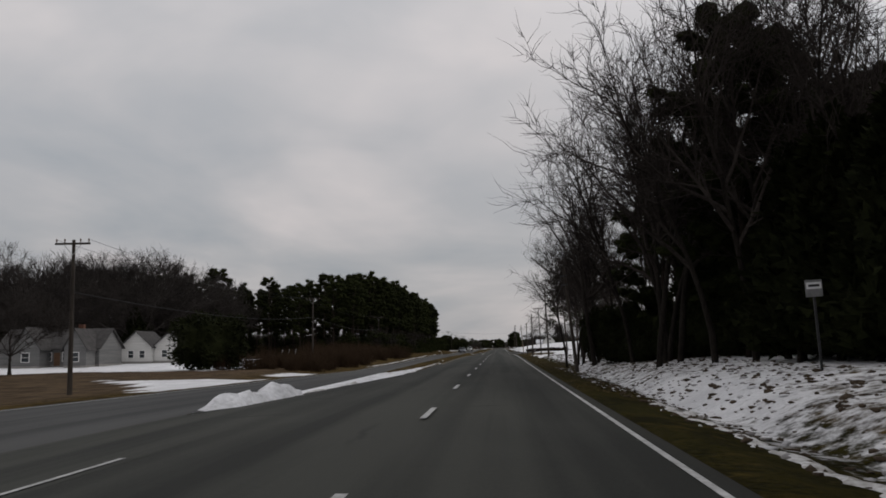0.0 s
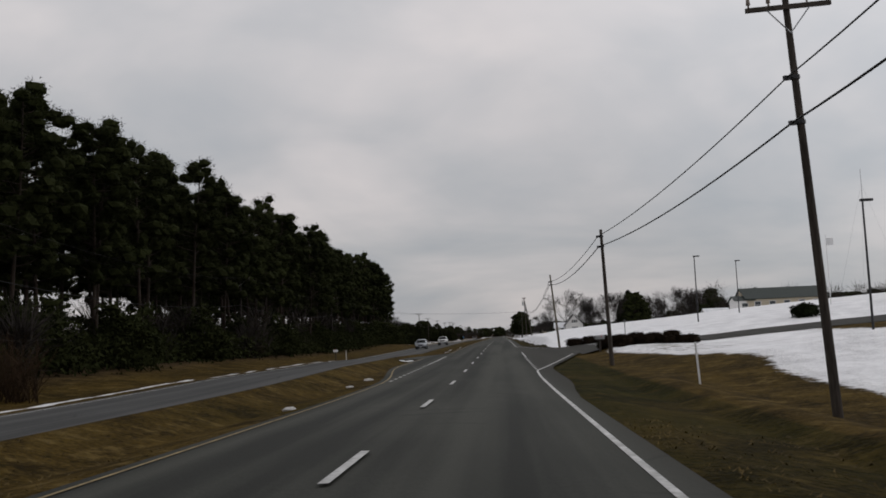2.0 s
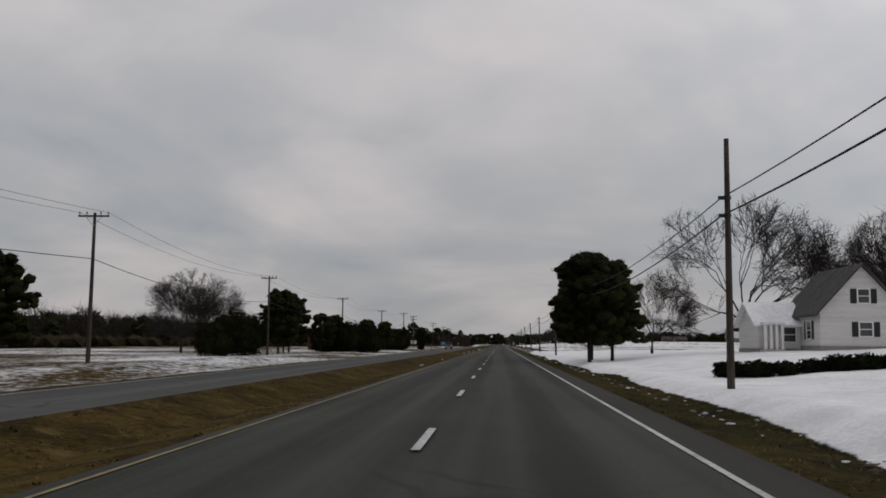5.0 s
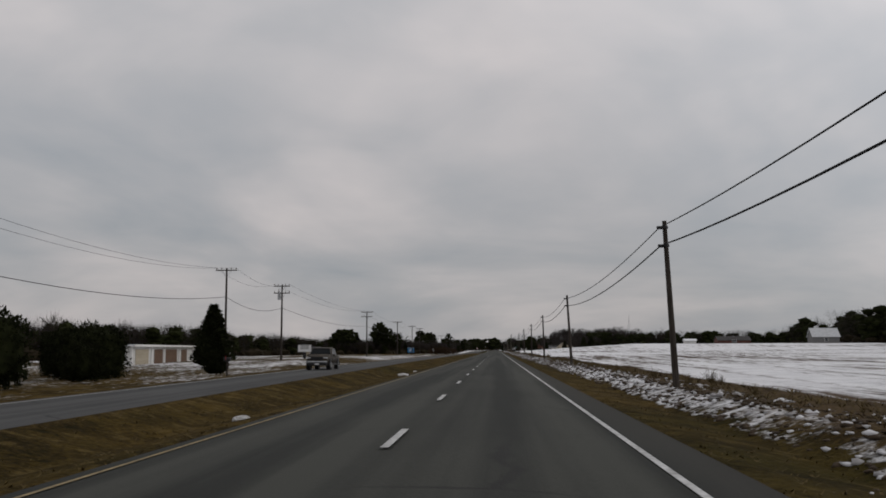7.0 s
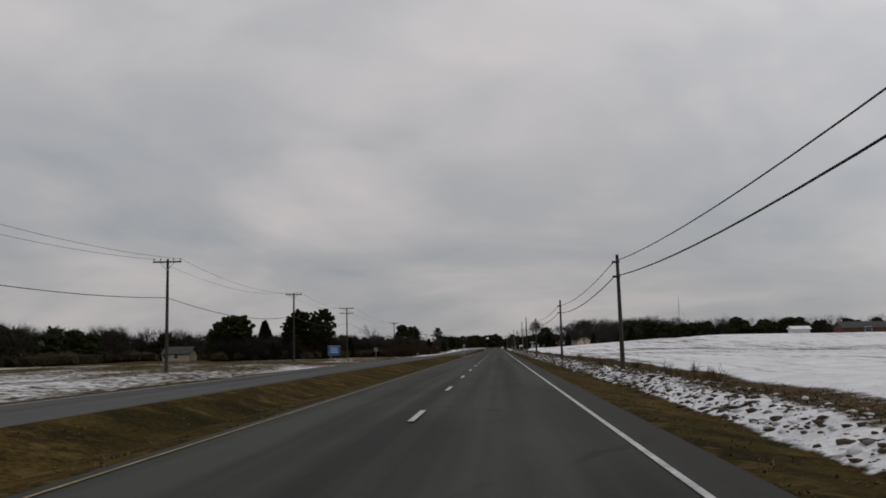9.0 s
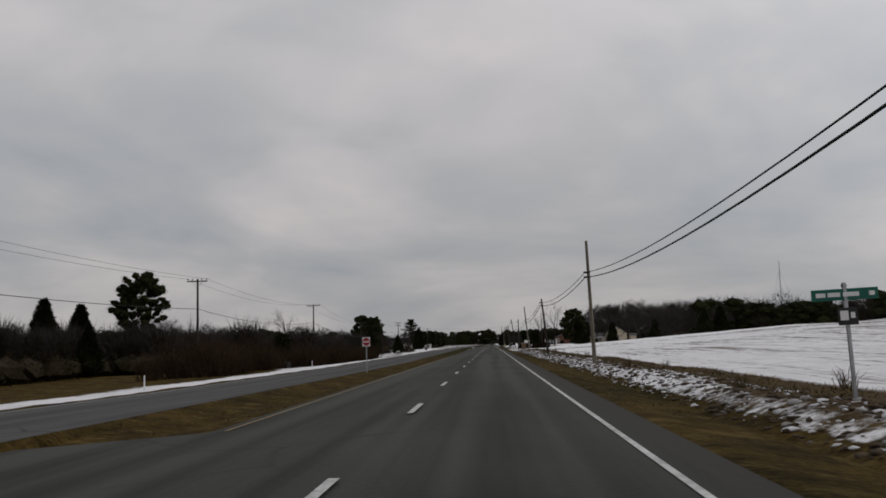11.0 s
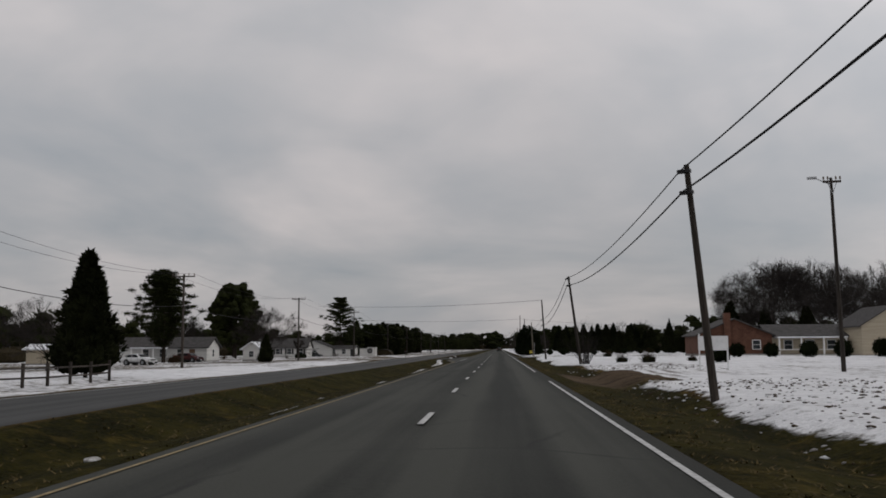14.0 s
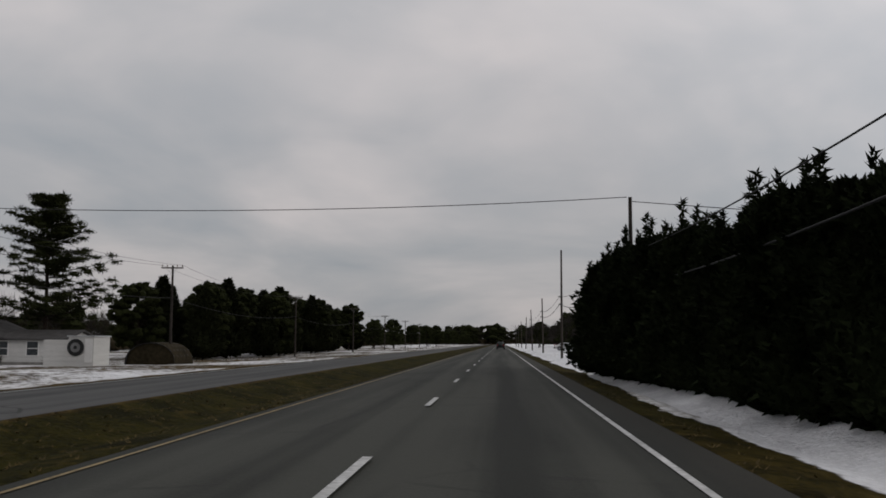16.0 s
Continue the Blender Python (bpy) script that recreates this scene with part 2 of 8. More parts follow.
def asphalt(name, low, high):
    """Grey asphalt with long wheel tracks, patches and fine chippings."""
    m = bpy.data.materials.new(name)
    m.use_nodes = True
    nt = m.node_tree
    bsdf = nt.nodes["Principled BSDF"]
    tc = nt.nodes.new("ShaderNodeTexCoord")
    def noise_at(sx, sy, scale, detail=3):
        mp = node(nt, "ShaderNodeMapping", Scale=(sx, sy, 1))
        nt.links.new(tc.outputs["Object"], mp.inputs[0])
        n = node(nt, "ShaderNodeTexNoise", Scale=scale, Detail=detail)
        nt.links.new(mp.outputs[0], n.inputs["Vector"])
        return n
    track = noise_at(1.0, .012, .9, 4)
    blot = noise_at(1, .35, .35, 5)
    chip = noise_at(1, 1, 22, 2)
    a = nt.nodes.new("ShaderNodeMath"); a.operation = "ADD"
    b = nt.nodes.new("ShaderNodeMath"); b.operation = "MULTIPLY_ADD"; b.inputs[1].default_value = .48
    tm = nt.nodes.new("ShaderNodeMath"); tm.operation = "MULTIPLY_ADD"; tm.inputs[1].default_value, tm.inputs[2].default_value = 3.0, -1.0
    nt.links.new(track.outputs["Fac"], tm.inputs[0]); nt.links.new(tm.outputs[0], a.inputs[0]); nt.links.new(blot.outputs["Fac"], a.inputs[1])
    # pairs of polished wheel tracks
    sx = nt.nodes.new("ShaderNodeSeparateXYZ")
    nt.links.new(tc.outputs["Object"], sx.inputs[0])
    ph = nt.nodes.new("ShaderNodeMath"); ph.operation = "MULTIPLY_ADD"; ph.inputs[1].default_value, ph.inputs[2].default_value = 3.434, -1.7
    sn = nt.nodes.new("ShaderNodeMath"); sn.operation = "SINE"
    wv = nt.nodes.new("ShaderNodeMath"); wv.operation = "MULTIPLY_ADD"; wv.inputs[1].default_value = .085
    nt.links.new(sx.outputs[0], ph.inputs[0]); nt.links.new(ph.outputs[0], sn.inputs[0]); nt.links.new(sn.outputs[0], wv.inputs[0]); nt.links.new(a.outputs[0], wv.inputs[2])
    nt.links.new(chip.outputs["Fac"], b.inputs[0]); nt.links.new(wv.outputs[0], b.inputs[2])
    r = nt.nodes.new("ShaderNodeMapRange")
    r.inputs[1].default_value, r.inputs[2].default_value = .90, 1.57
    nt.links.new(b.outputs[0], r.inputs[0])
    mix = nt.nodes.new("ShaderNodeMix"); mix.data_type = "RGBA"
    mix.inputs[6].default_value, mix.inputs[7].default_value = (*low, 1), (*high, 1)
    nt.links.new(r.outputs[0], mix.inputs[0])
    # thin cracks, some across and some along, that come and go
    cell = node(nt, "ShaderNodeTexVoronoi", Scale=.22)
    cell.feature = "DISTANCE_TO_EDGE"
    wob = noise_at(1, 1, .8, 4)
    off = nt.nodes.new("ShaderNodeMix"); off.data_type = "VECTOR"; off.inputs[0].default_value = .32
    nt.links.new(tc.outputs["Object"], off.inputs[4]); nt.links.new(wob.outputs["Color"], off.inputs[5]); nt.links.new(off.outputs[1], cell.inputs["Vector"])
    line = nt.nodes.new("ShaderNodeMapRange"); line.inputs[1].default_value, line.inputs[2].default_value = .004, .012
    line.inputs[3].default_value, line.inputs[4].default_value = 1.0, 0.0
    nt.links.new(cell.outputs["Distance"], line.inputs[0])
    gate = nt.nodes.new("ShaderNodeMapRange"); gate.inputs[1].default_value, gate.inputs[2].default_value = .50, .62
    gate.inputs[4].default_value = .75
    nt.links.new(blot.outputs["Fac"], gate.inputs[0])
    ck = nt.nodes.new("ShaderNodeMath"); ck.operation = "MULTIPLY"
    nt.links.new(line.outputs[0], ck.inputs[0]); nt.links.new(gate.outputs[0], ck.inputs[1])
    tar = nt.nodes.new("ShaderNodeMix"); tar.data_type = "RGBA"
    tar.inputs[7].default_value = (.010, .010, .009, 1)
    nt.links.new(ck.outputs[0], tar.inputs[0]); nt.links.new(mix.outputs[2], tar.inputs[6])
    # the shoulder past the edge line is mixed darker and browner
    side = nt.nodes.new("ShaderNodeMath"); side.operation = "MULTIPLY_ADD"; side.inputs[1].default_value = .7
    nt.links.new(blot.outputs["Fac"], side.inputs[0]); nt.links.new(sx.outputs[0], side.inputs[2])
    sh = nt.nodes.new("ShaderNodeMapRange"); sh.inputs[1].default_value, sh.inputs[2].default_value = 4.0, 4.5
    sh.inputs[4].default_value = .65
    nt.links.new(side.outputs[0], sh.inputs[0])
    shoulder_mix = nt.nodes.new("ShaderNodeMix"); shoulder_mix.data_type = "RGBA"
    shoulder_mix.inputs[7].default_value = (.0165, .0140, .0098, 1)
    nt.links.new(sh.outputs[0], shoulder_mix.inputs[0]); nt.links.new(tar.outputs[2], shoulder_mix.inputs[6])
    nt.links.new(shoulder_mix.outputs[2], bsdf.inputs["Base Color"])
    bsdf.inputs["Roughness"].default_value = .88
    bsdf.inputs["Specular IOR Level"].default_value = .25
    bp = node(nt, "ShaderNodeBump", Strength=.35, Distance=.01)
    nt.links.new(chip.outputs["Fac"], bp.inputs["Height"]); nt.links.new(bp.outputs[0], bsdf.inputs["Normal"])
    return m


M["asphalt"] = asphalt("asphalt", (.0118, .0130, .0096), (.0415, .0425, .0345))
M["asphalt_old"] = asphalt("pale_asphalt", (.036, .0365, .036), (.070, .070, .069))


def ground_material():
    """Dormant grass, tilled soil and snow; the snow cover is an attribute broken up by noise."""
    m = bpy.data.materials.new("winter_ground")
    m.use_nodes = True
    nt = m.node_tree
    bsdf = nt.nodes["Principled BSDF"]
    tc = nt.nodes.new("ShaderNodeTexCoord")
    def noise_at(scale, detail=4, sx=1.0, sy=1.0, rough=.55):
        mp = node(nt, "ShaderNodeMapping", Scale=(sx, sy, 1))
        nt.links.new(tc.outputs["Object"], mp.inputs[0])
        n = node(nt, "ShaderNodeTexNoise", Scale=scale, Detail=detail, Roughness=rough)
        nt.links.new(mp.outputs[0], n.inputs["Vector"])
        return n.outputs["Fac"]
    def math(op, a, b):
        n = nt.nodes.new("ShaderNodeMath"); n.operation = op
        for i, q in enumerate((a, b)):
            if isinstance(q, (int, float)):
                n.inputs[i].default_value = q
            else:
                nt.links.new(q, n.inputs[i])
        return n.outputs[0]
    def mixc(f, a, b):
        n = nt.nodes.new("ShaderNodeMix"); n.data_type = "RGBA"
        nt.links.new(f, n.inputs[0])
        for i, q in ((6, a), (7, b)):
            if isinstance(q, tuple):
                n.inputs[i].default_value = (*q, 1)
            else:
                nt.links.new(q, n.inputs[i])
        return n.outputs[2]
    def rng(f, lo, hi):
        n = nt.nodes.new("ShaderNodeMapRange")
        n.inputs[1].default_value, n.inputs[2].default_value = lo, hi
        n.interpolation_type = "SMOOTHSTEP"
        nt.links.new(f, n.inputs[0])
        return n.outputs[0]
    def attr(name):
        n = nt.nodes.new("ShaderNodeAttribute"); n.attribute_name = name
        return n.outputs["Fac"]
    big, midn, fin = noise_at(.06, 4), noise_at(.5, 5), noise_at(8.0, 5, 1, 1, .65)
    tuft = noise_at(1.3, 6, 1, 1, .68)
    grass = mixc(rng(math("ADD", midn, fin), .75, 1.25), (.021, .0140, .0040), (.086, .056, .0140))
    grass = mixc(rng(tuft, .50, .72), grass, (.128, .089, .031))
    grass = mixc(rng(tuft, .44, .30), grass, (.016, .0125, .0034))
    green = mixc(rng(math("ADD", midn, fin), .75, 1.25), (.0085, .0080, .0016), (.033, .0285, .0050))
    green = mixc(rng(tuft, .52, .72), green, (.062, .046, .0105))
    grass = mixc(rng(math("ADD", big, attr("green")), .55, 1.0), grass, green)
    soil = mixc(rng(math("ADD", midn, fin), .75, 1.25), (.045, .031, .020), (.12, .085, .057))
    base = mixc(attr("soil"), grass, soil)
    # snow cover, with furrows where the field is tilled
    furrow = noise_at(1.1, 4, 1.0, .02, .62)
    clod = noise_at(1.9, 6, 1, .8, .68)
    patch = noise_at(.16, 4, 1, .35, .6)
    brk = math("ADD", math("MULTIPLY", clod, .62), math("MULTIPLY", patch, .38))
    brk = math("ADD", math("MULTIPLY", brk, math("SUBTRACT", 1.0, math("MULTIPLY", attr("soil"), .58))), math("MULTIPLY", furrow, math("MULTIPLY", attr("soil"), .58)))
    cover = math("SUBTRACT", math("ADD", attr("snow"), .0), brk)
    f = rng(cover, -.05, .09)
    snow = mixc(rng(math("ADD", midn, fin), .7, 1.3), (.66, .66, .675), (.88, .88, .895))
    nt.links.new(mixc(f, base, snow), bsdf.inputs["Base Color"])
    bsdf.inputs["Roughness"].default_value = .92
    bsdf.inputs["Specular IOR Level"].default_value = .03
    rough_ = math("SUBTRACT", 1.0, math("MULTIPLY", rng(cover, .12, .35), .85))
    hgt = math("ADD", math("MULTIPLY", f, .8), math("MULTIPLY", math("ADD", math("MULTIPLY", fin, .6), clod), rough_))
    bp = node(nt, "ShaderNodeBump", Strength=.6, Distance=.10)
    nt.links.new(hgt, bp.inputs["Height"]); nt.links.new(bp.outputs[0], bsdf.inputs["Normal"])
    return m


M["ground"] = ground_material()


def clod_material():
    """Snow crust and dark earth, by the clod."""
    m = material("clods", (.03, .021, .013), (.09, .065, .042), .95, 2, 10, .5)
    nt = m.node_tree
    bsdf = nt.nodes["Principled BSDF"]
    base = bsdf.inputs["Base Color"].links[0].from_socket
    geo = nt.nodes.new("ShaderNodeNewGeometry")
    pick_ = nt.nodes.new("ShaderNodeMapRange")
    pick_.inputs[1].default_value, pick_.inputs[2].default_value = .66, .90
    nt.links.new(geo.outputs["Random Per Island"], pick_.inputs[0])
    mix = nt.nodes.new("ShaderNodeMix")
    mix.data_type = "RGBA"
    nt.links.new(pick_.outputs[0], mix.inputs[0])
    nt.links.new(base, mix.inputs[6])
    mix.inputs[7].default_value = (.66, .66, .68, 1)
    nt.links.new(mix.outputs[2], bsdf.inputs["Base Color"])
    return m


M["clod"] = clod_material()

# ---- building helpers ----


def mesh_of(name, verts, faces, mat, smooth=False):
    me = bpy.data.meshes.new(name)
    me.from_pydata([tuple(v) for v in verts], [], [tuple(f) for f in faces])
    me.materials.append(mat)
    if smooth:
        me.polygons.foreach_set("use_smooth", [True] * len(me.polygons))
    me.update()
    return me


def part(name, data, mat, parent, label=""):
    """Links a bmesh or a mesh as one object under a thing."""
    if isinstance(data, bmesh.types.BMesh):
        me = bpy.data.meshes.new(name)
        data.to_mesh(me)
        data.free()
    else:
        me = data
    if mat is not None and not me.materials:
        me.materials.append(mat)
    ob = new(name, me)
    ob.parent = parent
    if label:
        ob["label"] = label
    return ob


def at(x, y, z=0.0, turn=0.0, size=1.0, lean=0.0):
    """Pose in road metres, with the layout's scale."""
    s = U * size
    return Matrix.LocRotScale((U * x, U * y, U * z), Euler((0, radians(lean), radians(turn))), (s, s, s))


def thing(name, label, category, m=None, group=""):
    ob = new(name)
    ob.empty_display_size = 0.2
    if m is not None:
        ob.matrix_basis = m
    return tagged(ob, label, category, group)


def structure(name, me, label=""):
    ob = new(name, me)
    ob.scale = (U, U, U)
    return tagged(ob, label, kind="structure")


def put(ob, x, y, z=None, turn=0.0, size=1.0, lean=0.0):
    """A copy of a thing on the ground at this place."""
    if z is None:
        z = float(ground_z(x, y)) - 0.03
    s = U * size
    c = copy_thing(ob, Matrix.Identity(4))
    c.matrix_basis = at(x, y, z, turn, size, lean)
    return c


def box(bm, x0, x1, y0, y1, z0, z1, bevel=0.0):
    r = bmesh.ops.create_cube(bm, size=1, matrix=Matrix.Translation(((x0 + x1) / 2, (y0 + y1) / 2, (z0 + z1) / 2)) @ Matrix.Diagonal((x1 - x0, y1 - y0, z1 - z0, 1)))
    if bevel:
        edges = list({e for v in r["verts"] for e in v.link_edges})
        bmesh.ops.bevel(bm, geom=edges, offset=bevel, segments=2, affect="EDGES", profile=.6)
    return bm


def boxed(*a, **k):
    return box(bmesh.new(), *a, **k)


def cyl(bm, r1, r2, a, b, n=10):
    """A tapered round bar from a to b."""
    a, b = Vector(a), Vector(b)
    d = b - a
    m = Matrix.Translation((a + b) / 2) @ d.to_track_quat("Z", "Y").to_matrix().to_4x4()
    bmesh.ops.create_cone(bm, cap_ends=True, segments=n, radius1=r1, radius2=r2, depth=d.length, matrix=m)
    return bm


def rod(*a, **k):
    return cyl(bmesh.new(), *a, **k)


# ---- ground ----


def smooth(a, b, v):
    t = np.clip((v - a) / (b - a), 0, 1)
    return t * t * (3 - 2 * t)


# crossings of the median and side roads: along from, along to
CROSS = [(-70, 27), (262, 277), (986, 1004), (1393, 1407)]
BAYS = [(218, 262), (950, 986), (1357, 1393)]
# level of the far carriageway against the near one: along, height
LEVEL = [(-400, -.4), (20, -.5), (60, -.58), (105, -.52), (150, -.42), (195, 0), (235, .28), (262, .1), (290, -.28), (350, -.2), (400, -.05), (640, -.05), (720, .1), (800, .08), (960, -.02), (1040, -.34), (1095, -.46), (1140, -.34), (1190, -.24), (1235, -.12), (1285, .1), (1330, .0), (1460, -.06), (6000, -.06)]


def opp_z(y):
    return np.interp(y, [q[0] for q in LEVEL], [q[1] for q in LEVEL])


# the far carriageway lies lower still, behind the lip of the median
DROP = [(-400, 0), (25, 0), (75, -.45), (110, -.9), (165, -.85), (205, -.45), (255, -.4), (270, -.3), (320, -.42), (960, -.38), (990, -.2), (1030, -.3), (1380, -.32), (1400, -.15), (1430, -.3), (6000, -.3)]


def drop_z(y):
    return np.interp(y, [q[0] for q in DROP], [q[1] for q in DROP])


SECTION = [(-4000, -1.0), (-60, -.8), (-30, -.6), (-19, -.22), (-16.4, -.05), (-15.9, -.12), (-7.9, -.11), (-7.7, -.04), (-5.8, -.52), (-3.95, -.19), (-3.7, -.24),
           (4.5, -.22), (4.95, -.20), (6.9, -.50), (8.2, -.05), (12, .0), (4000, .0)]


def noise2(x, y, s, seed):
    """Smooth value noise on arrays."""
    xs, ys = np.asarray(x, float) / s + seed * 17.3, np.asarray(y, float) / s + seed * 5.7
    x0, y0 = np.floor(xs), np.floor(ys)
    def h(a, b):
        v = np.sin(a * 127.1 + b * 311.7 + seed * 74.7) * 43758.5453
        return v - np.floor(v)
    fx, fy = xs - x0, ys - y0
    fx, fy = fx * fx * (3 - 2 * fx), fy * fy * (3 - 2 * fy)
    return (h(x0, y0) * (1 - fx) + h(x0 + 1, y0) * fx) * (1 - fy) + (h(x0, y0 + 1) * (1 - fx) + h(x0 + 1, y0 + 1) * fx) * fy


def narrow(y):
    """Where the grass comes right up to the edge line."""
    return 1 - smooth(204, 216, y) + smooth(1206, 1216, y) * (1 - smooth(1390, 1400, y))


def nose(y):
    """The edge of the tapering median end beside the first crossing."""
    return np.interp(y, [27, 31, 38, 46, 51, 55], [-7.7, -7.6, -7.1, -6.3, -5.1, -3.75])


def ground_z(x, y):
    x, y = np.broadcast_arrays(np.asarray(x, float), np.asarray(y, float))
    z = np.interp(x, [s[0] for s in SECTION], [s[1] for s in SECTION])
    z = z + opp_z(y) * smooth(-5.0, -7.7, x) + drop_z(y) * smooth(-7.68, -7.9, x) * (1 - smooth(-17, -25, x))
    # crossings lie level between the two roads
    lev = -.24 + (opp_z(y) + drop_z(y) + .12) * np.clip((-3.7 - x) / 4.0, 0, 1)
    for a, b in CROSS:
        w = smooth(a - 5, a, y) * (1 - smooth(b, b + 5, y)) * (x > -7.7) * (x < -3.7)
        z = z * (1 - w) + (lev - .01) * w
    for a, b in BAYS:
        w = smooth(a, a + 16, y) * (1 - smooth(b, b + 2, y)) * smooth(-6.2, -5.6, x) * (x < -3.7)
        z = z * (1 - w) + (lev - .02) * w
    w = smooth(20, 26, y) * (1 - smooth(52, 55, y)) * smooth(-.25, .05, x - nose(y)) * (x < -3.7)
    z = z * (1 - w) + (lev - .02) * w
    z = z + .115 * narrow(y) * smooth(3.8, 4.02, x) * (1 - smooth(4.5, 5.2, x))
    # the right-turn lane and side road
    w = smooth(212, 232, y) * (1 - smooth(290, 306, y)) * (x > 4.5) * (1 - smooth(9.0, 11.0, x))
    z = z * (1 - w) - .24 * w
    # a culvert carries the drive over the ditch
    w = smooth(1406, 1410, y) * (1 - smooth(1416, 1419, y)) * (x > 4.5) * (1 - smooth(9, 12, x))
    z = z * (1 - w) - .20 * w
    # land rises to the right at first, levels out, rises again in the field
    # a snowy bank below the first wood
    z = z + .8 * smooth(6.0, 13.0, x) * (1 - smooth(46, 74, y))
    slope = np.interp(y, [-100, 0, 60, 150, 215, 300, 420, 470, 620, 700, 1000, 1060, 1100, 1205, 1240], [.06, .06, .05, .045, .06, .085, .08, .06, .03, .003, .006, .03, .06, .06, .0])
    far = np.interp(y, [200, 300, 420, 650], [90, 62, 62, 62])
    # the side road and the strip beside it run out level before the hill begins
    flat_ = np.interp(y, [228, 250, 286, 296], [0, 11, 11, 0])
    z = z + slope * np.clip(x - 9.0 - flat_, 0, far) * smooth(9, 16, x)
    # a shallow dip with a drain between the pines and the road
    z = z - np.interp(x, [7.6, 10.5, 18, 22, 27.5], [0, .85, 1.5, 1.25, 0]) * smooth(138, 158, y) * (1 - smooth(204, 236, y))
    z = z + np.interp(y, [285, 312, 390, 440, 480], [0, 1.0, 1.0, .45, 0]) * smooth(5.6, 8.6, x)
    # a low rise under the brick house
    z = z + 1.5 * smooth(20, 26, x) * (1 - smooth(46, 58, x)) * smooth(150, 163, y) * (1 - smooth(178, 196, y))
    # land falls to the left by the brush
    dip = np.interp(y, [1090, 1140, 1220, 1290], [0, -1.5, -1.5, 0])
    z = z + dip * smooth(-18, -27, x)
    # woods stand a little higher
    z = z + smooth(130, 170, y) * (1 - smooth(430, 470, y)) * smooth(-19, -30, x) * .8
    amp = smooth(9, 14, x) + smooth(-17, -24, x)
    z = z + amp * (.25 * (noise2(x, y, 14, 1) - .5) + .8 * (noise2(x, y, 60, 2) - .5))
    edge = smooth(4.8, 5.6, x) + smooth(-4.0, -4.8, x) * smooth(-7.6, -7.0, x) + smooth(-16, -17, x)
    z = z + edge * .10 * (noise2(x, y, 1.6, 3) - .5)
    return z + road_z(y)


# muddy drives on the near side: along from, along to, reach
DRIVES = [(1189, 1192.5, 9.5), (1244, 1250, 10), (1299, 1314, 9.5)]


def step(v, y, a, b, w=6):
    return v * smooth(a - w, a + w, y) * (1 - smooth(b - w, b + w, y))


def wander(x, y):
    """Edges of fields and yards do not run dead straight away from the road."""
    return y + 70 * (noise2(x, y, 90, 21) - .5) * smooth(16, 60, np.abs(x)) + 14 * (noise2(x, y, 18, 22) - .5) * smooth(12, 30, np.abs(x))


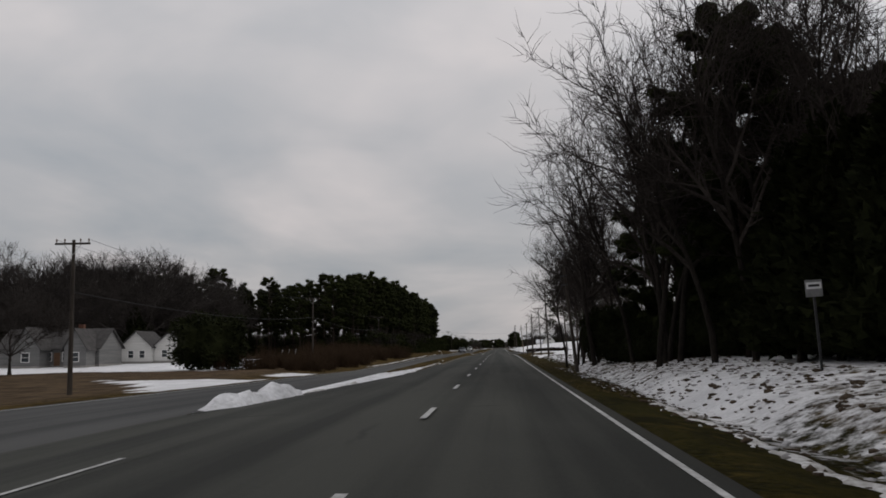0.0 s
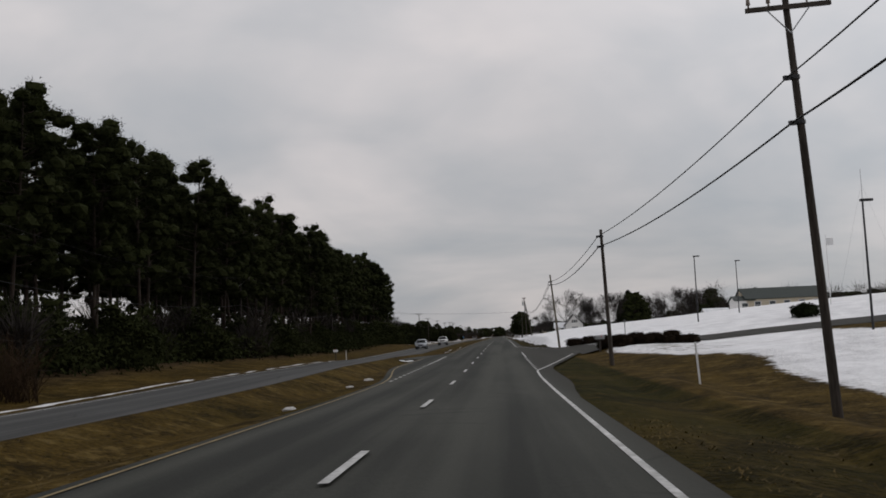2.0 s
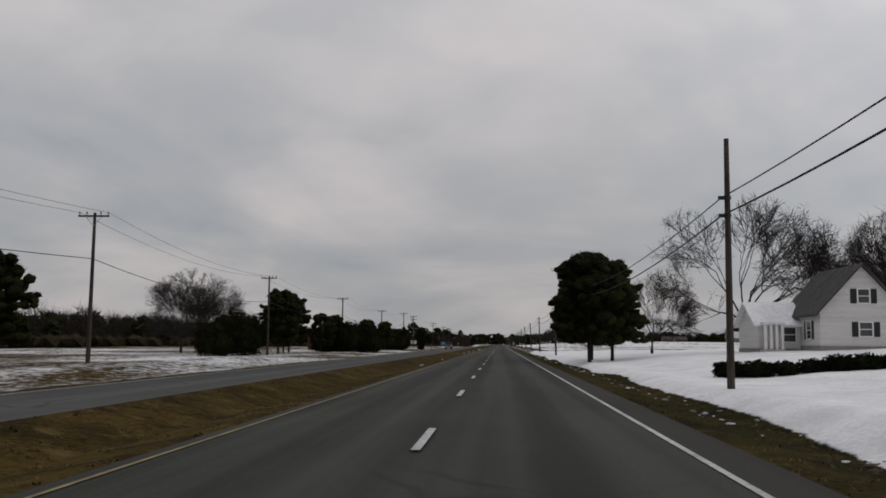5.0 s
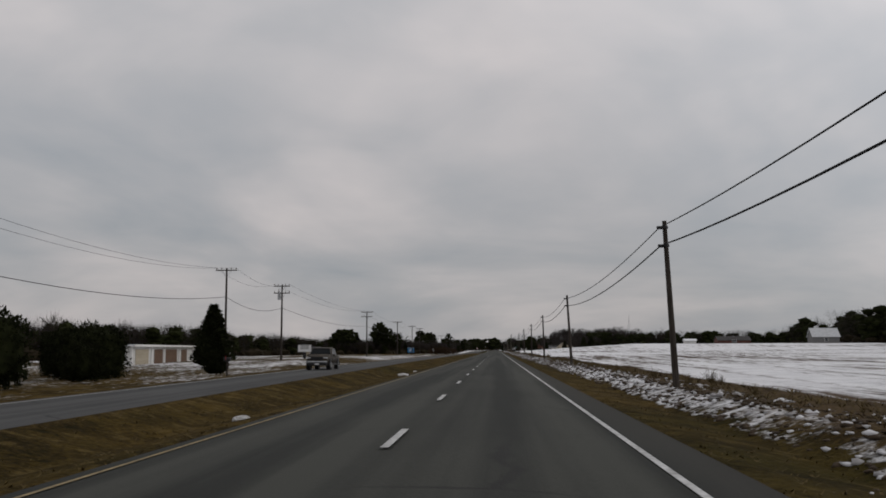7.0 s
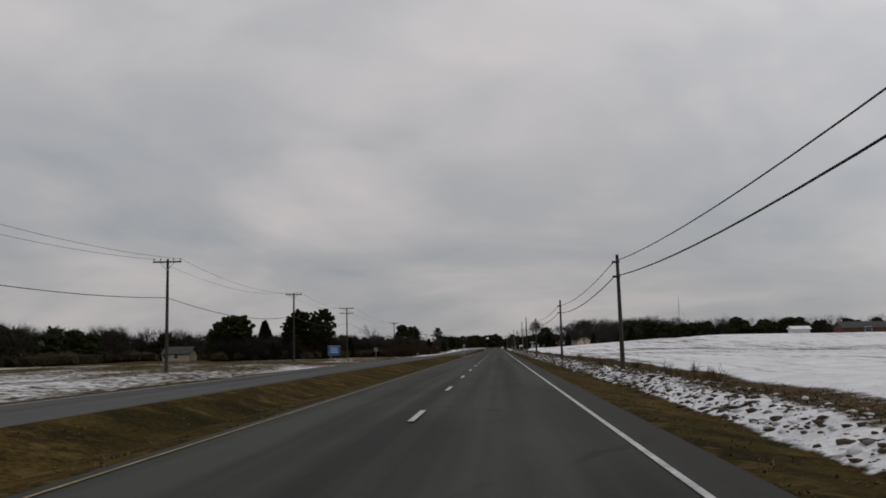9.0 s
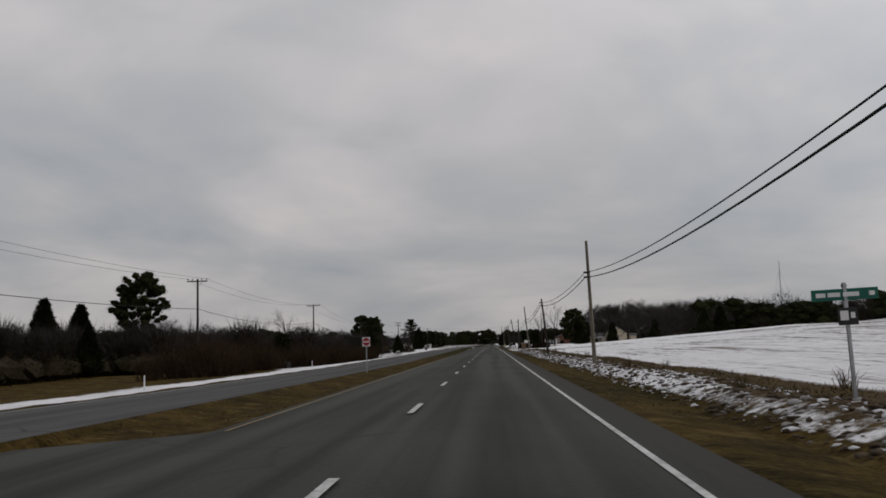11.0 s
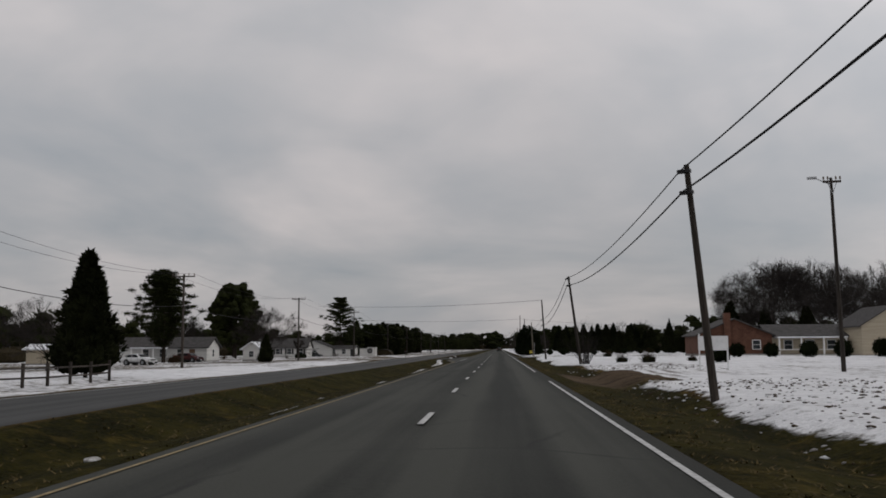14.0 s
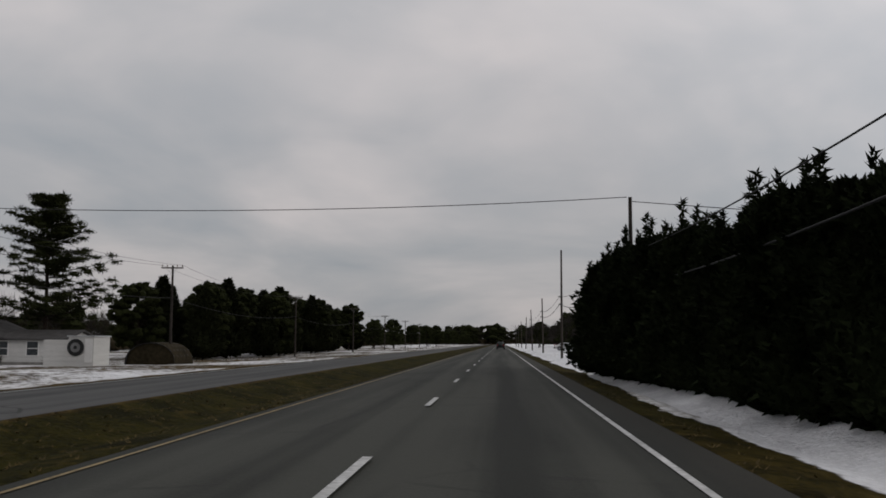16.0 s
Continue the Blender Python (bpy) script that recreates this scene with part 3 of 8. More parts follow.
def snow_cover(x, y):
    y = wander(x, y)
    n = noise2(x, y, 22, 5)
    s = np.zeros_like(x)
    r = np.zeros_like(x)
    e = (noise2(x, y, 9, 7) - .5) * 1.4
    first = np.interp(y, [8, 30, 60, 100, 130], [5.5, 6.0, 6.0, 7.1, 7.2])
    # broken by clods below the wood, and thinned further to stand for its shade
    r += step(.54, y, -400, 55) * smooth(-.3, .7, x + .5 * e - first)
    r += step(.56, y, 55, 128) * smooth(-.2, .9, x + .6 * e - first)
    r += step(.93, y, 128, 190) * smooth(6.8, 7.5, x + .5 * e) * (1 - .9 * (1 - smooth(.25, .6, np.abs(x - 8.6 - .45 * (168 - y)))) * (x > 7.6) * (x < 30))
    r += (step(.92, y, 190, 292) - step(.32, y, 238, 260, 3) * (1 - smooth(18, 24, x))) * smooth(-1.5, 1.5, x + 1.6 * e - np.interp(y, [190, 225, 240, 250, 292], [13, 13.5, 11.5, 10.3, 10.3])) * (1 - .8 * smooth(26, 34, x) * (1 - smooth(48, 60, x)) * smooth(215, 250, y))
    hill = np.interp(y, [284, 290, 300, 312, 345, 420, 440, 470, 640], [8.4, 7.5, 7.0, 6.8, 6.5, 6.3, 6.5, 7.4, 7.0])
    r += step(.98, y, 284, 640, 4) * smooth(-.35, .35, x + .45 * e - hill)
    ditch = 7.0 + .5 * (noise2(x, y, 30, 31) - .5)
    r += step(1, y, 640, 1180) * (.55 * smooth(-.25, .3, x + .35 * e - ditch) * (1 - smooth(8.3, 9.2, x + e)) + .33 * smooth(8.3, 9.2, x + e) * (1 - smooth(10.4, 11.6, x + e)) + .575 * smooth(10.4, 11.6, x + e))
    gate = np.interp(y, [1178, 1184, 1188, 1192, 1196, 1206], [6.6, 6.8, 7.1, 7.6, 6.2, 6.0])
    r += step(.97, y, 1180, 1207, 2) * smooth(-.2, .2, x + .2 * e - gate)
    r += step(.66, y, 1205, 1243, 3) * smooth(5.8, 6.6, x + .6 * e) * (1 - .75 * smooth(9.2, 10.2, x + e) * (1 - smooth(18, 22, x)))
    r += step(.60, y, 1243, 1440, 3) * smooth(6.8, 8.0, x + e) * (1 - .75 * step(1, y, 1248, 1278, 4) * smooth(10.5, 12.5, x + e) * (1 - smooth(40, 60, x)))
    r += step(.66, y, 1440, 6000) * smooth(5.9, 6.8, x + .7 * e)
    s = np.where(x > 4.9, r, 0)
    med = .10 + step(.92, y, 26, 68, 2) * smooth(-4.0, -4.5, x + .3 * e) + step(.34, y, 73, 92, 3) + step(.5, y, 56, 84, 4) * (1 - smooth(.1, .35, np.abs(x + 4.45 + .2 * e)))
    med = med + step(.40, y, 1175, 1345, 20) * (1 - smooth(.08, .3, np.abs(x + 4.45 + .4 * e))) * smooth(.48, .62, noise2(x, y, 2.2, 11)) + step(.50, y, 1352, 1396, 4) * (1 - smooth(.2, .45, np.abs(x + 5.0 + 1.9 * smooth(1355, 1392, y) + .2 * e)))
    med = med + .22 * smooth(.6, .8, noise2(x, y, 5, 9)) * smooth(-5.2, -4.2, x)
    s = np.where((x < -3.6) & (x > -7.9), med, s)
    l = step(.12, y, -400, 104) + step(.16, y, 104, 450) + step(.55, y, 48, 76, 3) * smooth(-1, 1, x + 19.5 + .62 * (y - 51)) + step(.60, y, 84, 97, 2) * smooth(-22, -20.5, x + e) + step(.55, y, 92, 200, 5) * smooth(-28, -33, x + e) + step(.48, y, 450, 1000) + step(.20, y, 1000, 1240) + step(.585, y, 1240, 1392) + step(.52, y, 1392, 6000)
    l = l + step(.60, y, 1000, 1240) * smooth(-23, -21, x + e) * (1 - smooth(-17.4, -16.8, x)) + step(.5, y, 130, 290) * (1 - smooth(.4, .9, np.abs(x + 17.2)))
    s = np.where(x < -15.8, l * smooth(-16.2, -17.2, x + .5 * e), s)
    for a, b, w in DRIVES:
        s = s * (1 - (x > 4.9) * (x < w) * smooth(a - 2, a + 1, y + e) * (1 - smooth(b - 1, b + 2, y + e)))
    return np.clip(s + .16 * (n - .5) * (s > .3), 0, 1.2)


def ground_sheet():
    xs = np.concatenate([-np.geomspace(4000, 80, 16), np.arange(-75, -20, 2.5), np.arange(-20, -15.8, .5), [-15.9, -12, -7.9], np.arange(-7.7, -3.6, .28),
                         [-3.55, 0, 3.78, 4.02, 4.25, 4.5], np.arange(4.75, 12.5, .3), np.arange(13, 40, 1.5), np.arange(40, 80, 3), np.geomspace(82, 4000, 16)])
    ys = np.concatenate([np.linspace(-600, -40, 12), np.arange(-35, 1560, 1.6), np.arange(1560, 1900, 8), np.geomspace(1920, 9000, 24)])
    X, Y = np.meshgrid(xs, ys)
    Z = ground_z(X, Y)
    n, k = len(ys), len(xs)
    verts = np.stack([X.ravel(), Y.ravel(), Z.ravel()], 1)
    i = (np.arange(n - 1)[:, None] * k + np.arange(k - 1)[None]).ravel()
    faces = np.stack([i, i + 1, i + k + 1, i + k], 1)
    me = bpy.data.meshes.new("ground")
    me.vertices.add(len(verts))
    me.vertices.foreach_set("co", verts.ravel())
    me.loops.add(faces.size)
    me.loops.foreach_set("vertex_index", faces.ravel())
    me.polygons.add(len(faces))
    me.polygons.foreach_set("loop_start", np.arange(0, faces.size, 4))
    me.update(calc_edges=True)
    me.polygons.foreach_set("use_smooth", np.ones(len(faces), bool))
    me.materials.append(M["ground"])
    Yw = wander(X, Y)
    field = ((X > 10.8) & (Yw > 640) & (Yw < 1178)).astype(float)
    wood = smooth(-22, -30, X) * step(1, Yw, 150, 450, 12)
    layers = {"snow": snow_cover(X, Y), "soil": np.clip(field + wood * .8 + step(.55, Yw, 640, 1178) * smooth(7.4, 8.4, X) + step(.8, Yw, 30, 170) * smooth(-18, -24, X) + sum((X > 4.9) * (X < w + 4) * step(.9, Y, a, b, 2) for a, b, w in DRIVES), 0, 1),
              "green": (.16 + step(.34, Y, 1130, 6000, 40) + step(.45, Y, 1196, 1395, 12)) * (np.abs(X + 5.6) < 2) + (.42 - step(.22, Y, 600, 1185, 15)) * ((X > 3.9) & (X < 7.5)) + step(.3, Y, 1250, 1350) * (X > 4.9) * (X < 8)}
    for name, v in layers.items():
        a = me.attributes.new(name, "FLOAT", "POINT")
        a.data.foreach_set("value", np.asarray(v, float).ravel())
    return structure("ground", me, "winter verge of dead grass and broken snow")


ground_sheet()


def strip(name, x0, x1, y0, y1, dz, mat, dy=4.0, cols=2, zf=None):
    """A band along the road between two offsets (numbers or functions of along)."""
    ys = np.arange(y0, y1 + dy * .5, dy)
    ys[-1] = y1
    f0 = x0 if callable(x0) else (lambda q: np.full_like(q, x0))
    f1 = x1 if callable(x1) else (lambda q: np.full_like(q, x1))
    a, b = f0(ys), f1(ys)
    X = np.stack([a + (b - a) * i / (cols - 1) for i in range(cols)], 1)
    Z = (zf or surface_z)(X, ys[:, None]) + dz
    verts = np.stack([X.ravel(), np.repeat(ys, cols), Z.ravel()], 1)
    faces = [(r * cols + c, r * cols + c + 1, (r + 1) * cols + c + 1, (r + 1) * cols + c) for r in range(len(ys) - 1) for c in range(cols - 1)]
    return mesh_of(name, verts, faces, mat, True)


def surface_z(x, y):
    """The pavement: crowned carriageway, the lower one across the median, and the crossings between."""
    x, y = np.broadcast_arrays(np.asarray(x, float), np.asarray(y, float))
    z = np.interp(x, [-15.9, -11.8, -7.8, -3.7, -3.36, 0, 3.66, 5.0], [-.04, .06, .0, -.165, -.15, 0, -.098, -.14])
    z = z + (opp_z(y) + drop_z(y)) * np.clip((-3.7 - x) / 4.1, 0, 1)
    return z + road_z(y)


LO, HI = -300, 2600
road = structure("road", strip("road", -3.72, lambda q: 4.55 - .53 * narrow(q), LO, HI, 0, M["asphalt"], cols=6), "worn grey asphalt carriageway with tyre tracks")
structure("opposite_road", strip("opposite_road", -15.85, -7.85, LO, HI, 0, M["asphalt_old"], cols=4), "pale asphalt carriageway across the median")
for i, (a, b) in enumerate(CROSS):
    structure("crossing_%d" % (i + 1), strip("crossing", -7.86, -3.70, a, b, .002, M["asphalt"], cols=4), "asphalt crossing through the grass median")
structure("crossing_nose_3", strip("crossing_nose", nose, -3.70, 26.9, 55, .003, M["asphalt"], dy=1.0, cols=4), "asphalt beside the tapering median end")
structure("crossing_line", strip("crossing_line", -4.05, -3.94, -60, 13.4, .016, M["mark_white"], dy=2.0), "worn white line before the crossing")
structure("crossing_nose", strip("crossing_nose", lambda q: -6.0 + 2.25 * smooth(1413, 1426, q), -3.70, 1406.9, 1426, .003, M["asphalt"], dy=1.0, cols=4), "asphalt where the median narrows to a nose")
structure("crossing_nose_2", strip("crossing_nose", -7.87, lambda q: -6.4 - 1.45 * smooth(1408, 1425, q), 1406.9, 1425, .003, M["asphalt"], dy=1.0, cols=4), "asphalt where the median narrows to a nose")
for i, (a, b) in enumerate(BAYS):
    structure("turn_bay_%d" % (i + 1), strip("turn_bay", lambda q, a=a, b=b: -3.72 - 1.8 * smooth(a, a + 26, q), -3.70, a, b, .002, M["asphalt"], cols=3), "asphalt left turn bay beside the median")
structure("turn_lane", strip("turn_lane", 4.53, lambda q: 4.54 + np.minimum(np.clip((q - 230) * .137, 0, 4.9), 3.9 * np.clip((304 - q) / 20, 0, 1.15) ** 1.6), 216, 304, -.004, M["asphalt"], cols=4, zf=lambda x, y: road_z(y) - .135 + 0 * x), "asphalt right turn lane at a side road")


def side_road(name, x0, x1, y0, y1, mat, label, fan=0.0, lift=.05):
    """A lane leaving at right angles, draped on the land."""
    xs = np.linspace(x0, x1, max(6, int(abs(x1 - x0) / 2)))
    rows = np.linspace(0, 1, 5)
    w = fan * np.exp(-np.abs(xs - x0) / 4)
    Y = np.stack([(y0 - w) + (y1 - y0 + 2 * w) * r for r in rows], 1)
    X = np.repeat(xs[:, None], 5, 1)
    Z = ground_z(X, Y) + lift
    verts = np.stack([X.ravel(), Y.ravel(), Z.ravel()], 1)
    faces = [(r * 5 + c, r * 5 + c + 1, (r + 1) * 5 + c + 1, (r + 1) * 5 + c) for r in range(len(xs) - 1) for c in range(4)]
    structure(name, mesh_of(name, verts, faces, mat, True), label)


side_road("side_road_1", 8.6, 90, 263, 280, M["asphalt"], "asphalt side road climbing the snowy hill", 6)
side_road("side_road_2", -15.7, -70, -8, 10, M["asphalt_old"], "pale asphalt side road past houses", 5)
side_road("side_road_3", -15.7, -70, 988, 1000, M["asphalt_old"], "pale asphalt side road", 4)
side_road("driveway_4", 4.56, 46, 1411, 1415, M["asphalt"], "dark driveway through the snow", .8, .025)
side_road("driveway_5", 4.7, 44, 444, 450, M["asphalt"], "dark driveway through the snow", 4, .025)

# markings
low_z = lambda x, y: road_z(y) - np.interp(x, [3.6, 4.6, 9], [.098, .125, .125])
flare = lambda q: 3.60 - .12 * step(1, q, 178, 224) + np.clip((q - 226) * .135, 0, 4.6)
back = lambda q: 3.60 + 3.5 * np.clip((300 - q) / 18, 0, 1.3) ** 1.6
structure("edge_line_right", strip("edge_line_right", lambda q: flare(q) + .015, lambda q: flare(q) + .12, -300, 256, .012, M["mark_white"], dy=1.5, zf=low_z), "worn white edge line")
structure("edge_line_2", strip("edge_line_2", lambda q: back(q) + .015, lambda q: back(q) + .12, 280, 1246, .012, M["mark_white"], dy=1.5, zf=low_z), "worn white edge line")
for i, (a, b) in enumerate([(1250.5, 1298), (1313.5, 2600)]):
    structure("edge_line_%d" % (i + 3), strip("edge_line", 3.615, 3.72, a, b, .012, M["mark_white"]), "worn white edge line")
bay = lambda q: sum(1.8 * smooth(a, a + 26, q) * (q <= b + .1) for a, b in BAYS)
prev = 76
for i, (a, b) in enumerate(CROSS[1:] + [(2600, 2600)]):
    structure("median_line_%d" % (i + 1), strip("median_line", lambda q: -3.44 - bay(q), lambda q: -3.36 - bay(q), prev, a, .014, M["mark_yellow"], dy=2.0), "faded yellow line along the median")
    prev = b + (16 if b == 1407 else 0)
for i, (a, b) in enumerate([(20, 262), (277, 986), (1004, 1393), (1407, 2600)]):
    structure("opposite_line_%d" % (i + 1), strip("opposite_line", -15.3, -15.2, a, b, .012, M["mark_white"]), "faded white edge line")


def stripe(name, length, width, mat):
    return mesh_of(name, [(-width / 2, 0, 0), (width / 2, 0, 0), (width / 2, length, 0), (-width / 2, length, 0)], [(0, 1, 2, 3)], mat)


dash = stripe("lane_dash", 3.05, .125, M["mark_white"])
dot = stripe("lane_dot", .75, .16, M["mark_white"])
PH = 8.85


def lay(name, me, x, y, lift=.014):
    ob = new(name, me)
    ob.parent = road
    sl = math.atan2(float(road_z(y + 3) - road_z(y)), 3)
    ob.matrix_basis = Matrix.Translation((x, y, float(surface_z(np.array(x), np.array(y))) + lift)) @ Euler((sl, 0, 0)).to_matrix().to_4x4()


k = -10
while PH + 12.19 * k < 2300:
    lay("lane_dash", dash, 0, PH + 12.19 * k - 3.05)
    k += 1
for q in np.arange(227.6, 251.5, 2.06):
    lay("lane_dot", dot, 3.66, q)
structure("turn_line", strip("turn_line", 3.68, 3.80, 252, 266, .012, M["mark_white"], dy=1.5, zf=low_z), "worn white line at the mouth of the side road")
for a, b in BAYS:
    for q in np.arange(a + 3, b - 20, 1.95):
        lay("lane_dot", dot, -3.2, q)
for i, (a, b) in enumerate(BAYS):
    structure("bay_line_%d" % (i + 1), strip("bay_line", -3.26, -3.14, b - 20, b + 2, .014, M["mark_white"]), "worn white line beside the turn bay")

# ---- trees and shrubs ----
RNG = np.random.default_rng(7)


def leaves(rng, centres, radii, count, length, width, droop=0.0):
    """Slender triangles scattered in bursts round each centre: verts and faces."""
    C = np.repeat(np.asarray(centres, float), count, 0)
    R = np.repeat(np.asarray(radii, float).reshape(len(centres), -1), count, 0)
    n = len(C)
    d = rng.normal(size=(n, 3))
    d /= np.linalg.norm(d, axis=1, keepdims=True)
    p = C + d * R * rng.uniform(.35, 1.0, (n, 1))
    a = d + rng.normal(size=(n, 3)) * .7
    a[:, 2] -= droop
    a /= np.linalg.norm(a, axis=1, keepdims=True)
    s = np.cross(a, rng.normal(size=(n, 3)))
    s /= np.linalg.norm(s, axis=1, keepdims=True) + 1e-9
    L = length * rng.uniform(.6, 1.3, (n, 1))
    W = width * rng.uniform(.6, 1.3, (n, 1))
    V = np.stack([p - s * W / 2, p + s * W / 2, p + a * L], 1).reshape(-1, 3)
    return V, np.arange(3 * n).reshape(-1, 3)


def merge(*sets):
    V, F, o = [], [], 0
    for v, f in sets:
        V.append(np.asarray(v, float))
        F.extend([tuple(int(i) + o for i in q) for q in f])
        o += len(v)
    return np.concatenate(V), F


def tube(points, radii, n=5):
    """A tapered tube through points."""
    V, F = [], []
    P = [Vector(p) for p in points]
    for i, p in enumerate(P):
        d = (P[min(i + 1, len(P) - 1)] - P[max(i - 1, 0)]).normalized()
        q = d.to_track_quat("Z", "Y")
        for k in range(n):
            a = 2 * math.pi * k / n
            V.append(p + q @ Vector((math.cos(a) * radii[i], math.sin(a) * radii[i], 0)))
    for i in range(len(P) - 1):
        for k in range(n):
            F.append((i * n + k, i * n + (k + 1) % n, (i + 1) * n + (k + 1) % n, (i + 1) * n + k))
    return np.array([tuple(v) for v in V]), F


def limb(rnd, start, direction, length, r, bend, lift, segs=4):
    pts, rad, d, p = [start.copy()], [r], direction.normalized(), start.copy()
    for i in range(segs):
        d = (d + Vector((rnd.gauss(0, bend), rnd.gauss(0, bend), rnd.gauss(0, bend) + lift))).normalized()
        p = p + d * (length / segs)
        pts.append(p.copy())
        rad.append(max(r * (1 - .8 * (i + 1) / segs), r * .16))
    return pts, rad


def bare_tree_meshes(seed, height=15.0, fork=.35, spread=.9, r0=.22, levels=(9, 6, 6), mat="twig", wide=1.0):
    """Trunk and a crown of limbs, branches and twigs, leafless."""
    rnd = random.Random(seed)
    tp, tr = limb(rnd, Vector((0, 0, -.3)), Vector((rnd.gauss(0, .04), rnd.gauss(0, .04), 1)), height * .8, r0, .05, .02, 8)
    trunk = tube(tp, tr, 8)
    sets = []
    def side(d, tilt):
        a = Vector((rnd.gauss(0, 1), rnd.gauss(0, 1), rnd.gauss(0, 1)))
        s = (a - d * a.dot(d)).normalized()
        return (d * math.cos(tilt) + s * math.sin(tilt)).normalized()
    for i in range(levels[0]):
        f = fork + (1 - fork) * (i + rnd.random() * .7) / levels[0]
        q = min(int(f * 8), 7)
        p = tp[q].lerp(tp[q + 1], f * 8 - q)
        d = side((tp[q + 1] - tp[q]).normalized(), rnd.uniform(.5, 1.05) * spread)
        L = height * rnd.uniform(.30, .46) * (1.25 - .65 * f)
        lp, lr = limb(rnd, p, d, L, r0 * (1.05 - f) * .75 + .02, .15, .08, 6)
        sets.append(tube(lp, lr, 5))
        for j in range(levels[1]):
            k = rnd.randint(1, 5)
            b = side((lp[k + 1] - lp[k]).normalized(), rnd.uniform(.4, .95))
            bp, br = limb(rnd, lp[k].lerp(lp[k + 1], rnd.random()), b, L * rnd.uniform(.35, .6), max(lr[k] * .55, .016), .2, .06, 4)
            sets.append(tube(bp, br, 3))
            for _ in range(levels[2]):
                k2 = rnd.randint(0, 3)
                w = side((bp[k2 + 1] - bp[k2]).normalized(), rnd.uniform(.3, .9))
                wp, wr = limb(rnd, bp[k2].lerp(bp[k2 + 1], rnd.random()), w, L * rnd.uniform(.16, .34), .014, .28, .05, 3)
                sets.append(tube(wp, wr, 3))
    v, f = merge(*sets)
    v = v * np.array([wide, wide, 1])
    return mesh_of("trunk", *trunk, M["bark"] if mat == "twig" else M[mat], True), mesh_of("crown", v, f, M[mat])


def shade_tree_meshes(seed, height=13.0, mat="twig_far"):
    """A broad leafless shade tree: short trunk, limbs that fork again and again and end on one dome."""
    rnd = random.Random(seed)
    sets = []
    def grow(p, d, length, r, level):
        if level >= 6 and rnd.random() < .25:
            return
        pts, rad = limb(rnd, p, d, length, r, .10, .03, 3 if level < 3 else 2)
        rad = [max(r * (1 - .38 * i / (len(pts) - 1)), .020) for i in range(len(pts))]
        sets.append(tube(pts, rad, 6 if level < 2 else 4 if level < 4 else 3))
        if level >= 6:
            return
        tip = (pts[-1] - pts[-2]).normalized()
        for k in range(3 if level else 8):
            a = Vector((rnd.gauss(0, 1), rnd.gauss(0, 1), rnd.gauss(0, .55)))
            q = (a - tip * a.dot(tip)).normalized()
            tilt = rnd.uniform(.22, .56) if level else rnd.uniform(.15, 1.3)
            nd = tip * math.cos(tilt) + q * math.sin(tilt)
            start = pts[-1] if k or not level else pts[-2].lerp(pts[-1], rnd.uniform(.2, .9))
            grow(start, nd, length * rnd.uniform(.66, .90) if level else height * rnd.uniform(.22, .29), rad[-1] * (.78 if level else .6), level + 1)
    trunk_p, trunk_r = limb(rnd, Vector((0, 0, -.3)), Vector((0, 0, 1)), height * .2, height * .026, .03, .02, 4)
    grow(trunk_p[-1] - Vector((0, 0, .1)), Vector((0, 0, 1)), height * .06, height * .02, 0)
    v, f = merge(*sets)
    v = v * np.array([.92, .92, height / max(v[:, 2].max(), .1)])
    # outer twigs bend in to one rounded outline
    mid = np.array([0, 0, .56 * height])
    wide = np.array([1, 1, 0]) * float(np.percentile(np.hypot(v[:, 0], v[:, 1]), 88)) + np.array([0, 0, .44 * height])
    q = (v - mid) / wide
    f_ = np.linalg.norm(q, axis=1, keepdims=True)
    v = np.where((f_ > .82) & (v[:, 2:] > .3 * height), mid + q / np.maximum(f_, 1e-6) * (.82 + .2 * np.tanh((f_ - .82) / .3)) * wide, v)
    # last year's shoots, a fine veil over the outer crown
    rng = np.random.default_rng(seed)
    outer = np.flatnonzero((f_[:, 0] > .62) & (v[:, 2] > .33 * height))
    tips = v[rng.choice(outer, 700)]
    v, f = merge((v, f), leaves(rng, tips, np.full((700, 3), .35), 9, .75, .034, -.3))
    return mesh_of("trunk", *tube(trunk_p, trunk_r, 8), M[mat], True), mesh_of("crown", v, f, M[mat])


